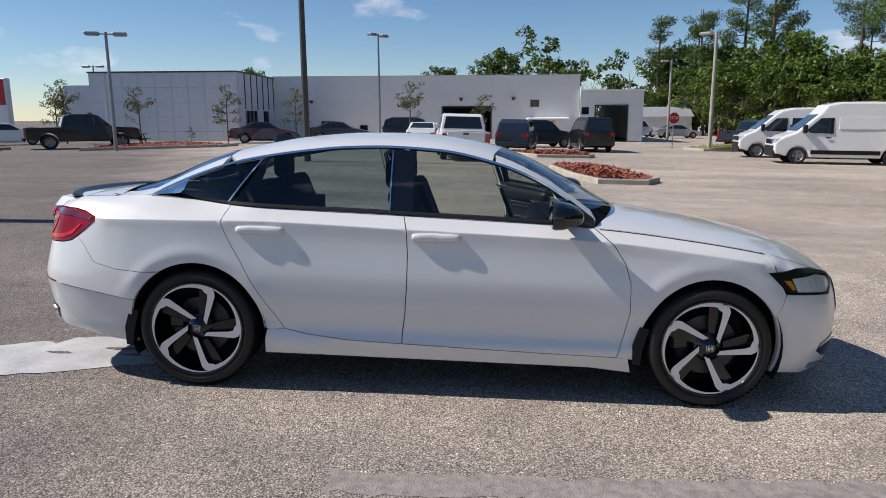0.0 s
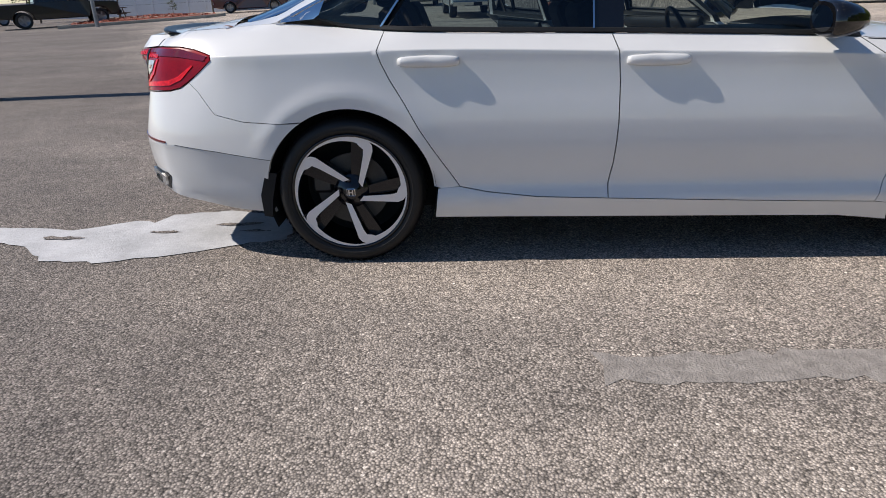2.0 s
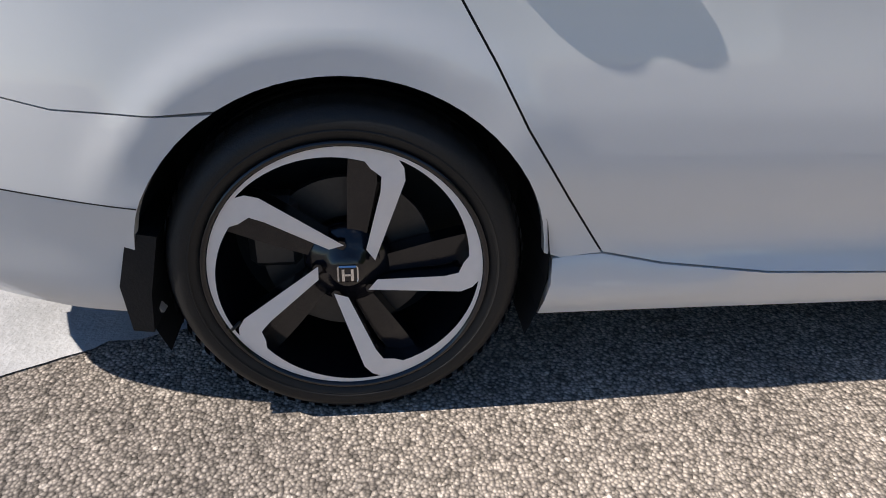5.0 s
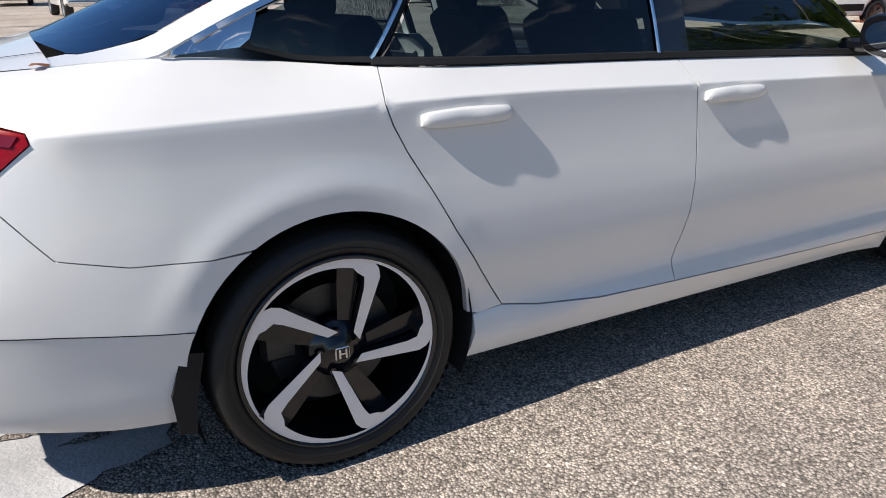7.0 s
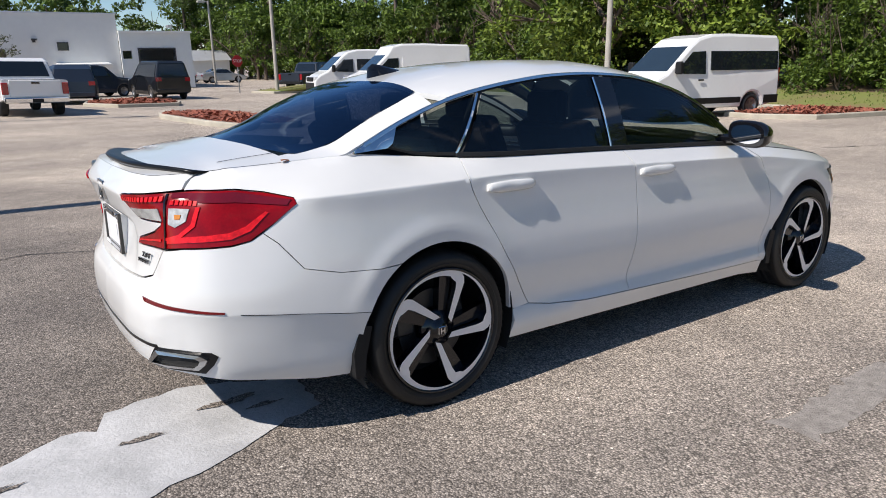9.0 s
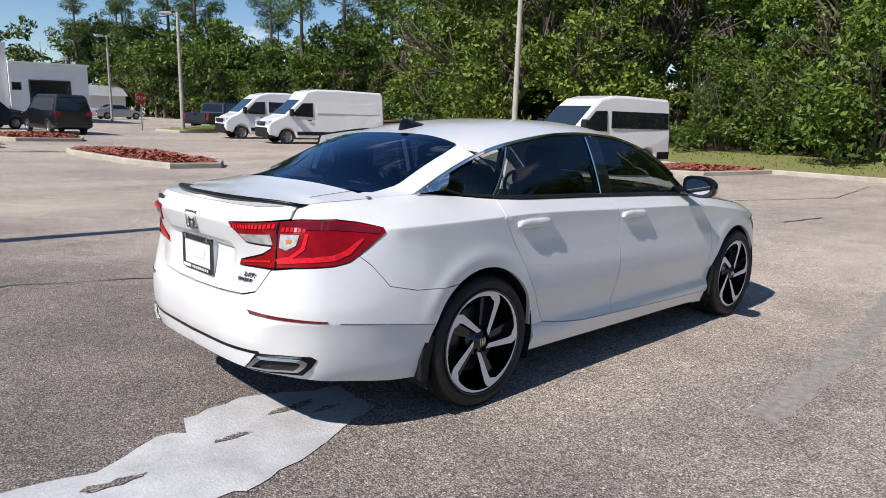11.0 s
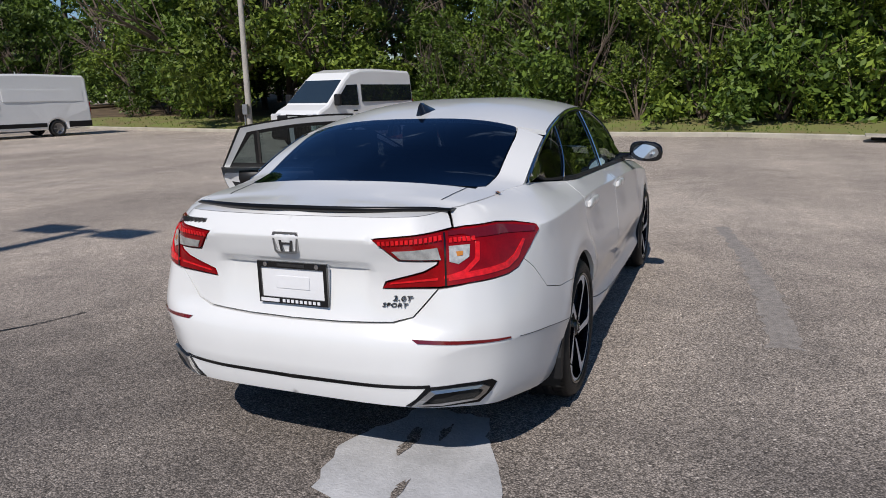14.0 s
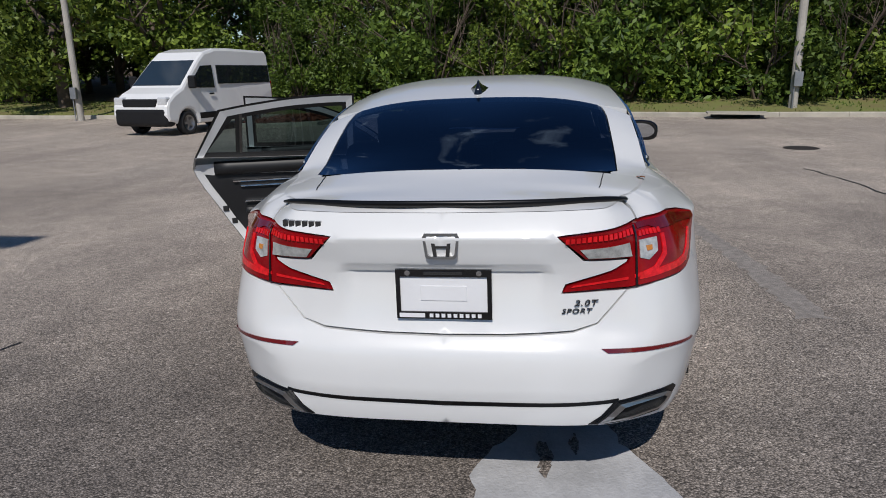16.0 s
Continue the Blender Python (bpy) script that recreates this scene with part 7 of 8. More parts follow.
door("rear_door", rear_door_poly, fr_rear, -1, 1.16, 0, 0.238, "", 0.175, 1.13, True)
door("front_door", front_door_poly, fr_front, -1, 2.3, 0, 1.205, "", 1.16, 2.19, False)
door("rear_door", rear_door_poly, fr_rear, 1, 1.16, radians(-70), 0.238, "white rear door standing open", 0.175, 1.13, True)
door("front_door", front_door_poly, fr_front, 1, 2.33, radians(-64), 1.205, "white front door standing open", 1.16, 2.19, False)
for s_ in (-1, 1):
    if s_ < 0:
        skin("quarter_glass", [quarter_glass], flank, C_["glass_privacy"], car, "small smoked quarter glass", side=s_, rim=0)
        skin("quarter_frame", [[(-0.17, 1.088), (-0.02, 1.048), (0.06, 1.040), (0.18, 1.034), (0.18, 1.052), (0.06, 1.055), (-0.02, 1.063), (-0.115, 1.086), (-0.115, float(RAIL(-0.115)[1]) - 0.03), (-0.15, float(RAIL(-0.15)[1]) - 0.02)]], flank, C_["seal"], car, side=s_, step=0.04, offset=0.002)
        skin("pillar_cover", [[(1.075, belt(1.075).z + 0.018), (1.20, belt(1.2).z + 0.018), (1.20, float(RAIL(1.2)[1]) - 0.02), (1.075, float(RAIL(1.075)[1]) - 0.02)]], flank, M["gloss_black"], car, "gloss black pillar cover", side=s_, offset=0.004)
        strip("bright_divider", [(flank(0.160 + 0.175 * i / 10, 1.045 + 0.240 * i / 10) + Vector((0, -0.004, 0)), Vector((0, -1, 0.2))) for i in range(11)], 0.006, 0.004, M["chrome"], car, "thin chrome divider")
        strip("bright_divider", [(flank(1.072, 1.02 + 0.33 * i / 10) + Vector((0, -0.006, 0)), Vector((0, -1, 0.2))) for i in range(11)], 0.005, 0.004, M["chrome"], car, "thin chrome divider")
        strip("belt_seal", belt_line(0.16, 2.16, 0.012), 0.010, 0.005, C_["seal"], car, "black belt seal")
    strip("roof_moulding", dlo_line(-0.24, 2.05, 0.008), 0.008, 0.006, M["chrome"], car, "chrome window surround", side=s_)
    # bright finisher that widens into the rear pillar
    tip = [(-0.315, 1.068), (-0.14, 1.082), (-0.115, 1.10), (-0.09, 1.158), (-0.09, float(RAIL(-0.09)[1]) - 0.006)] + [(-0.09 - 0.21 * i / 8, float(RAIL(-0.09 - 0.21 * i / 8)[1]) - 0.004) for i in range(1, 9)]
    skin("pillar_finisher", [tip], flank, M["chrome"], car, "chrome pillar finisher", side=s_, step=0.03, gap=0.0, rim=0.006, offset=0.004)

# ---- tail lamps
for s_ in (-1, 1):
    lamp = skin("tail_light", [LAMP], skirt, C_["red"], car, "red wraparound tail light with clear section", side=s_, step=0.03, gap=0.001, rim=0.02, offset=0.004)
    def lens(nm, poly, m_, off, lb=""):
        o = skin(nm, [poly], skirt, m_, lamp, lb, side=s_, step=0.03, gap=0.001, rim=0.006, offset=off)
        return o
    lens("clear_lens", [(sy(0.432), 0.905), (sy(0.60), 0.916), (sy(0.612), 0.870), (sy(0.462), 0.873)], C_["clear"], 0.0075, "clear reversing lens")
    lens("clear_lens", [(sy(0.640), 0.918), (sy(0.720), 0.918), (sy(0.712), 0.875), (sy(0.672), 0.852), (sy(0.64), 0.862)], C_["clear"], 0.0075, "clear lens")
    lens("amber_lens", [(sy(0.665), 0.898), (sy(0.692), 0.898), (sy(0.690), 0.882), (sy(0.668), 0.880)], M["lamp_amber"], 0.010)
    lens("dark_band", [(sy(0.64), 0.969), (sx(-0.80), 0.971), (sx(-0.61), 0.942), (sx(-0.625), 0.922), (sx(-0.80), 0.936), (sy(0.74), 0.938), (sy(0.70), 0.952), (sy(0.64), 0.952)], C_["red_deep"], 0.0075)
    lens("lamp_gap", [(sy(0.622), 0.966), (sy(0.630), 0.966), (sy(0.630), 0.775), (sy(0.622), 0.775)], M["gloss_black"], 0.009)
    # glowing-looking ribbed guide strips, unlit
    for k in range(14):
        y = 0.385 + 0.0168 * k
        lens("led_cell", [(sy(y), 0.925 + 0.0011 * k), (sy(y + 0.013), 0.926 + 0.0011 * k), (sy(y + 0.013), 0.943 + 0.0012 * k), (sy(y), 0.942 + 0.0012 * k)], C_["red_led"], 0.008)
    for k in range(6):
        y = 0.642 + 0.0175 * k
        lens("led_cell", [(sy(y), 0.928), (sy(y + 0.013), 0.928), (sy(y + 0.013), 0.945), (sy(y), 0.945)], C_["red_led"], 0.008)
    lens("light_guide", [(sy(0.74), 0.925), (sy(0.755), 0.925), (sy(0.745), 0.86), (sy(0.70), 0.82), (sy(0.62), 0.80), (sy(0.62), 0.812), (sy(0.69), 0.832), (sy(0.73), 0.868)], C_["red_led"], 0.008)
    lens("light_guide", [(sy(0.635), 0.794), (sy(0.72), 0.804), (sx(-0.82), 0.815), (sx(-0.755), 0.840), (sx(-0.69), 0.900), (sx(-0.70), 0.905), (sx(-0.775), 0.856), (sx(-0.83), 0.838), (sy(0.72), 0.826), (sy(0.635), 0.814)], C_["red_led"], 0.0075)
    lens("light_guide", [(sy(0.41), 0.776), (sy(0.60), 0.796), (sy(0.60), 0.806), (sy(0.42), 0.784)], C_["red_led"], 0.008)
    # bumper reflector, crease strip, exhaust tip
    skin("reflector", [[(sy(0.50), 0.588), (sy(0.70), 0.580), (sy(0.808), 0.568), (sy(0.808), 0.561), (sy(0.70), 0.568), (sy(0.52), 0.574)]], skirt, C_["red_deep"], car, "slim dark red bumper reflector", side=s_, step=0.03, gap=0, rim=0.006, offset=0.004)
    skin("exhaust_surround", [[(sy(0.465), 0.324), (sy(0.505), 0.356), (sy(0.548), 0.404), (sy(0.66), 0.409), (sy(0.768), 0.409), (sy(0.784), 0.394), (sy(0.768), 0.358), (sy(0.735), 0.318), (sy(0.60), 0.318)]], skirt, M["satin_black"], car, "black exhaust surround", side=s_, step=0.03, gap=0, rim=0.012, offset=0.003)
    ex = new("exhaust_finisher")
    ex.parent = car
    edge_o = [(0.490, 0.330), (0.522, 0.358), (0.562, 0.396), (0.735, 0.399), (0.758, 0.384), (0.748, 0.362), (0.722, 0.336), (0.60, 0.330)]
    edge_i = [(0.530, 0.342), (0.548, 0.357), (0.578, 0.383), (0.722, 0.387), (0.736, 0.378), (0.728, 0.362), (0.708, 0.346), (0.60, 0.342)]
    bm = bmesh.new()
    rings = [[bm.verts.new(skirt(sy(y), z, -d)) for y, z in e] for e, d in ((edge_o, 0.003), (edge_o, 0.016), (edge_i, 0.019), (edge_i, -0.045))]
    for A, B in zip(rings, rings[1:]):
        for i in range(8):
            bm.faces.new((A[i], A[(i + 1) % 8], B[(i + 1) % 8], B[i]))
    bmesh.ops.recalc_face_normals(bm, faces=bm.faces)
    bm2 = bmesh.new()
    bm2.faces.new([bm2.verts.new(skirt(sy(y), z, -0.0055)) for y, z in edge_i])
    for b_ in (bm, bm2):
        if s_ > 0:
            for v in b_.verts:
                v.co.y = -v.co.y
            bmesh.ops.reverse_faces(b_, faces=b_.faces)
    part("tip", bm, C_["tip"], ex, "chrome trapezoid exhaust tip")
    part("outlet", bm2, C_["under"], ex)
skin("diffuser_strip", [[(0.0, 0.392), (sy(0.43), 0.396), (sy(0.56), 0.400), (sy(0.56), 0.414), (sy(0.43), 0.410), (0.0, 0.408)]], skirt, M["satin_black"], car, "thin black line across the rear bumper", both=True, step=0.04, gap=0, rim=0.005, offset=0.003)
# thin dark strip paints the shade line along the bumper's fold
for s_ in (-1, 1):
    skin("bumper_crease", [[(sy(0.83), 0.556), (sx(-0.60), 0.534), (sx(-0.345), 0.497), (sx(-0.345), 0.4945), (sx(-0.60), 0.5315), (sy(0.83), 0.5535)]], skirt, C_["trim"], car, side=s_, step=0.05, gap=0, rim=0.002, offset=0.0008)

# ---- spoiler lip on the deck's edge
bm = bmesh.new()
rows_ = []
for i in range(33):
    u = -1 + i / 16
    y = 0.585 * u
    x = -0.995 + 0.155 * abs(u) ** 2.6
    z = 1.037 - 0.008 * u * u
    k = 1 - abs(u) ** 14 * 0.75
    sec = [(-0.012, -0.004), (-0.020, 0.009 * k), (-0.013, 0.018 * k), (0.012, 0.012 * k), (0.045, 0.002 * k), (0.075, 0.0)]
    rows_.append([bm.verts.new((x + a, y, z + b)) for a, b in sec])
for A, B in zip(rows_, rows_[1:]):
    for i in range(6):
        f = bm.faces.new((A[i], A[(i + 1) % 6], B[(i + 1) % 6], B[i]))
        f.smooth = True
bm.faces.new(rows_[0])
bm.faces.new(rows_[-1][::-1])
bmesh.ops.recalc_face_normals(bm, faces=bm.faces)
part("spoiler", bm, M["satin_black"], car, "gloss black lip spoiler")

# ---- plate, badges
plate = new("plate_frame")
plate.parent = car
px = -1.036
def flat_ring(bm, y0, y1, z0, z1, t, x, depth):
    for a in ((y0, y1, z0, z0 + t), (y0, y1, z1 - t, z1), (y0, y0 + t * 0.6, z0 + t, z1 - t), (y1 - t * 0.6, y1, z0 + t, z1 - t)):
        box(bm, x - depth, x, a[0], a[1], a[2], a[3])
bm = bmesh.new()
flat_ring(bm, -0.155, 0.155, 0.675, 0.840, 0.024, px, 0.012)
part("frame", bm, M["gloss_black"], plate, "black plate frame")
part("plate", boxed(px - 0.005, px + 0.03, -0.15, 0.15, 0.68, 0.836), M["plate_white"], plate, "blank white temporary plate")
part("emboss", boxed(px - 0.008, px - 0.0055, -0.075, 0.075, 0.735, 0.785, bevel=0.001), M["plate_white"], plate)
for y, w in ((0.0, 0.062),):
    part("number_bar", boxed(px - 0.0142, px - 0.0122, y - w, y + w, 0.823, 0.834), C_["badge"], plate)
part("word_bar", boxed(px - 0.0142, px - 0.0122, 0.062, 0.146, 0.680, 0.694), M["plate_white"], plate)
for k in range(9):
    part("letter_bar", boxed(px - 0.0142, px - 0.0122, 0.035 - 0.0195 * k, 0.047 - 0.0195 * k, 0.681, 0.693), M["plate_white"], plate)
for y in (-0.115, 0.115):
    bm = bmesh.new()
    tube(bm, (px - 0.016, y, 0.829), (px - 0.010, y, 0.829), 0.009, 0.009, 12)
    part("bolt", bm, M["chrome"], plate)
emb = new("emblem")
emb.parent = car
ex0 = -1.060
bm = bmesh.new()
outer_ = [(-0.052, 0.962), (-0.058, 0.950), (-0.050, 0.888), (-0.040, 0.880), (0.040, 0.880), (0.050, 0.888), (0.058, 0.950), (0.052, 0.962)]
inner_ = [(y * 0.84, 0.921 + (z - 0.921) * 0.82) for y, z in outer_]
for x_, in ((ex0 - 0.012,),):
    a = [bm.verts.new((x_, y, z)) for y, z in outer_]
    b = [bm.verts.new((x_, y, z)) for y, z in inner_]
    c = [bm.verts.new((ex0 + 0.03, y, z)) for y, z in outer_]
    d_ = [bm.verts.new((ex0 + 0.03, y, z)) for y, z in inner_]
    for i in range(8):
        j = (i + 1) % 8
        bm.faces.new((a[i], a[j], b[j], b[i]))
        bm.faces.new((a[i], c[i], c[j], a[j]))
        bm.faces.new((b[i], b[j], d_[j], d_[i]))
bmesh.ops.recalc_face_normals(bm, faces=bm.faces)
part("ring", bm, C_["tip"], emb)
for s_ in (-1, 1):
    bm = bmesh.new()
    prism(bm, [(s_ * 0.013, 0.884), (s_ * 0.024, 0.884), (s_ * 0.035, 0.958), (s_ * 0.023, 0.958)], lambda u, v: Vector((ex0 - 0.010, u, v)), lambda u, v: Vector((ex0 + 0.02, u, v)))
    bmesh.ops.recalc_face_normals(bm, faces=bm.faces)
    part("bar", bm, C_["badge"], emb)
part("crossbar", boxed(ex0 - 0.009, ex0 + 0.02, -0.020, 0.020, 0.914, 0.922), C_["badge"], emb)


def word(text, y, z, size, x):
    cu = bpy.data.curves.new("word", "FONT")
    cu.body, cu.size, cu.extrude, cu.shear, cu.space_character = text, size, 0.003, 0.25, 1.15
    cu.materials.append(C_["badge"])
    o = new("badge_word", cu)
    o.matrix_basis = pose(x, y, z, 90, 0, -90 + 9) @ Matrix.Diagonal((1.3, 1, 1, 1))
    o.parent = car
    return o


word("2.0T", -0.412, 0.718, 0.027, skirt(sy(0.412), 0.722).x - 0.004)
word("SPORT", -0.372, 0.694, 0.022, skirt(sy(0.372), 0.70).x - 0.004)
for k in range(6):
    p = skirt(sy(0.525 - 0.024 * k), 0.985)
    bm = boxed(p.x - 0.004, p.x + 0.02, 0.515 - 0.024 * k, 0.533 - 0.024 * k, 0.974, 0.994)
    part("badge_bar", bm, C_["badge"], car, "dark chrome model badge bar")

# ---- roof fin
bm = bmesh.new()
rows_ = []
for x, h, w_ in ((0.185, 0.0, 0.012), (0.19, 0.050, 0.010), (0.215, 0.064, 0.013), (0.26, 0.050, 0.022), (0.32, 0.024, 0.030), (0.37, 0.004, 0.018)):
    zb = top_z(x, 0) - 0.003
    rows_.append([bm.verts.new(p) for p in ((x, -w_ * 1.6, zb), (x, -w_ * 0.4, zb + h * 0.8), (x, 0, zb + h + 0.002), (x, w_ * 0.4, zb + h * 0.8), (x, w_ * 1.6, zb))])
for A, B in zip(rows_, rows_[1:]):
    for i in range(4):
        bm.faces.new((A[i], A[i + 1], B[i + 1], B[i])).smooth = True
bm.faces.new(rows_[0])
bmesh.ops.recalc_face_normals(bm, faces=bm.faces)
part("antenna_fin", bm, M["gloss_black"], car, "black shark-fin antenna")

# ---- mirrors
for s_ in (-1, 1):
    mr = new("door_mirror")
    mr.parent = car
    if s_ > 0:
        mr.matrix_basis = Matrix.Translation((2.33, 0.865, 0)) @ Matrix.Rotation(radians(-64), 4, "Z") @ Matrix.Translation((-2.33, -0.865, 0))
    bm = bmesh.new()
    rows_ = []
    for x, h, d_ in ((1.935, 0.064, 0.105), (1.95, 0.072, 0.115), (1.99, 0.070, 0.112), (2.04, 0.056, 0.095), (2.085, 0.034, 0.066), (2.10, 0.012, 0.03)):
        row = []
        for a in range(16):
            t_ = 2 * math.pi * a / 16
            c, s = math.cos(t_), math.sin(t_)
            row.append(bm.verts.new((x, s_ * (0.985 + d_ * (abs(c) ** 0.7) * (1 if c > 0 else -1)), 1.045 + h * (abs(s) ** 0.7) * (1 if s > 0 else -1) - 0.010 * c)))
        rows_.append(row)
    for A, B in zip(rows_, rows_[1:]):
        for i in range(16):
            bm.faces.new((A[i], A[(i + 1) % 16], B[(i + 1) % 16], B[i])).smooth = True
    bm.faces.new(rows_[0])
    bm.faces.new(rows_[-1][::-1])
    bmesh.ops.recalc_face_normals(bm, faces=bm.faces)
    part("housing", bm, M["gloss_black"], mr, "gloss black mirror housing")
    bm = bmesh.new()
    f = [bm.verts.new((1.933, s_ * (0.985 + 0.088 * math.cos(2 * math.pi * a / 20)), 1.045 + 0.05 * math.sin(2 * math.pi * a / 20) - 0.008 * math.cos(2 * math.pi * a / 20))) for a in range(20)]
    bm.faces.new(f)
    bmesh.ops.recalc_face_normals(bm, faces=bm.faces)
    gm = part("mirror_glass", bm, mat("mirror silver", (0.9, 0.9, 0.9), 0.01, 1.0), mr, "mirror glass")
    bm = bmesh.new()
    box(bm, 2.00, 2.10, min(s_ * 0.76, s_ * 0.93), max(s_ * 0.76, s_ * 0.93), 0.985, 1.03, bevel=0.012)
    part("stalk", bm, M["gloss_black"], mr)

# ---- head lamps, grille and fog trims
for s_ in (-1, 1):
    seam_hi = top_line(2.22, 3.12, 18)
    skin("bonnet_seam", [[(a, z - 0.003) for a, z in seam_hi] + [(a, z - 0.0075) for a, z in seam_hi[::-1]]], skirt, C_["seal"], car, side=s_, step=0.05, gap=0, rim=0.002, offset=0.001)
    hl = skin("headlight", [headlamp_poly], skirt, M["satin_black"], car, "black-bordered headlight with clear lens and amber corner", side=s_, step=0.04, gap=0.001, rim=0.03, offset=0.002)
    skin("brow", [[(sx(3.165), 0.757), (sx(3.30), 0.771), (sf(0.70), 0.749), (sf(0.52), 0.709), (sf(0.52), 0.690), (sf(0.70), 0.728), (sx(3.30), 0.750)]], skirt, M["satin_black"], hl, side=s_, step=0.04, gap=0, rim=0.006, offset=0.008)
    skin("turn_lens", [[(sx(3.205), 0.716), (sx(3.252), 0.712), (sx(3.282), 0.662), (sx(3.258), 0.662)]], skirt, M["lamp_amber"], hl, side=s_, step=0.03, gap=0, rim=0.004, offset=0.006)
    skin("lens", [[(sx(3.262), 0.722), (sf(0.74), 0.724), (sf(0.62), 0.700), (sf(0.62), 0.650), (sf(0.70), 0.628), (sx(3.297), 0.650)]], skirt, M["lamp_clear"], hl, "clear headlight lens", side=s_, step=0.03, gap=0, rim=0.004, offset=0.006)
    skin("fog_trim", [[(sf(0.74), 0.345), (sf(0.60), 0.375), (sf(0.50), 0.34), (sf(0.52), 0.25), (sf(0.70), 0.26), (sf(0.76), 0.30)]], skirt, M["gloss_black"], car, "black fog lamp surround", side=s_, step=0.04, gap=0, rim=0.01, offset=0.004)
    skin("chin_trim", [[(sf(0.78), 0.20), (sf(0.50), 0.20), (sf(0.50), 0.225), (sf(0.78), 0.235)]], skirt, M["chrome"], car, side=s_, step=0.05, gap=0, rim=0.006, offset=0.006)
skin("grille", [[(sf(0.50), 0.655), (sf(0.20), 0.665), (S_END, 0.668), (S_END, 0.42), (sf(0.40), 0.42), (sf(0.52), 0.52)]], skirt, M["gloss_black"], car, "black grille", both=True, step=0.06, gap=0, rim=0.01, offset=0.006)

# ---- inner shell: dark floor, wheel wells and pillars behind the shut lines
bm = bmesh.new()
box(bm, 0.42, 2.40, -0.80, 0.80, 0.19, 0.40)
part("floor_pan", bm, C_["under"], car)
part("trunk_floor", boxed(-0.80, -0.42, -0.52, 0.52, 0.32, 0.92), C_["under"], car)
part("rear_bulkhead", boxed(-0.42, 0.40, -0.56, 0.56, 0.30, 0.98), C_["under"], car)
part("engine_bay", boxed(2.42, 3.58, -0.55, 0.55, 0.22, 0.66), C_["under"], car)
for cx in (0.0, 2.83):
    for s_ in (-1, 1):
        bm = bmesh.new()
        R0 = 0.388
        ring_a, ring_b = [], []
        for i in range(25):
            a = radians(-25 + 230 * i / 24)
            c, s = math.cos(a), math.sin(a)
            ring_a.append(bm.verts.new((cx + R0 * c, s_ * 0.885, 0.335 + R0 * s)))
            ring_b.append(bm.verts.new((cx + R0 * c, s_ * 0.55, 0.335 + R0 * s)))
        for i in range(24):
            bm.faces.new((ring_a[i], ring_a[i + 1], ring_b[i + 1], ring_b[i]))
        bm.faces.new(ring_b)
        part("wheel_well", bm, C_["under"], car)
        # flap behind the wheel
        fx = cx - 0.415
        bm = bmesh.new()
        prism(bm, [(fx + 0.008, 0.232), (fx + 0.045, 0.226), (fx + 0.055, 0.31), (fx + 0.085, 0.43), (fx + 0.035, 0.44), (fx + 0.002, 0.33)], lambda u, v: Vector((u, s_ * 0.898, v)), lambda u, v: Vector((u, s_ * 0.74, v)))
        bmesh.ops.recalc_face_normals(bm, faces=bm.faces)
        part("mud_flap", bm, M["plastic_black"], car, "black mud flap")


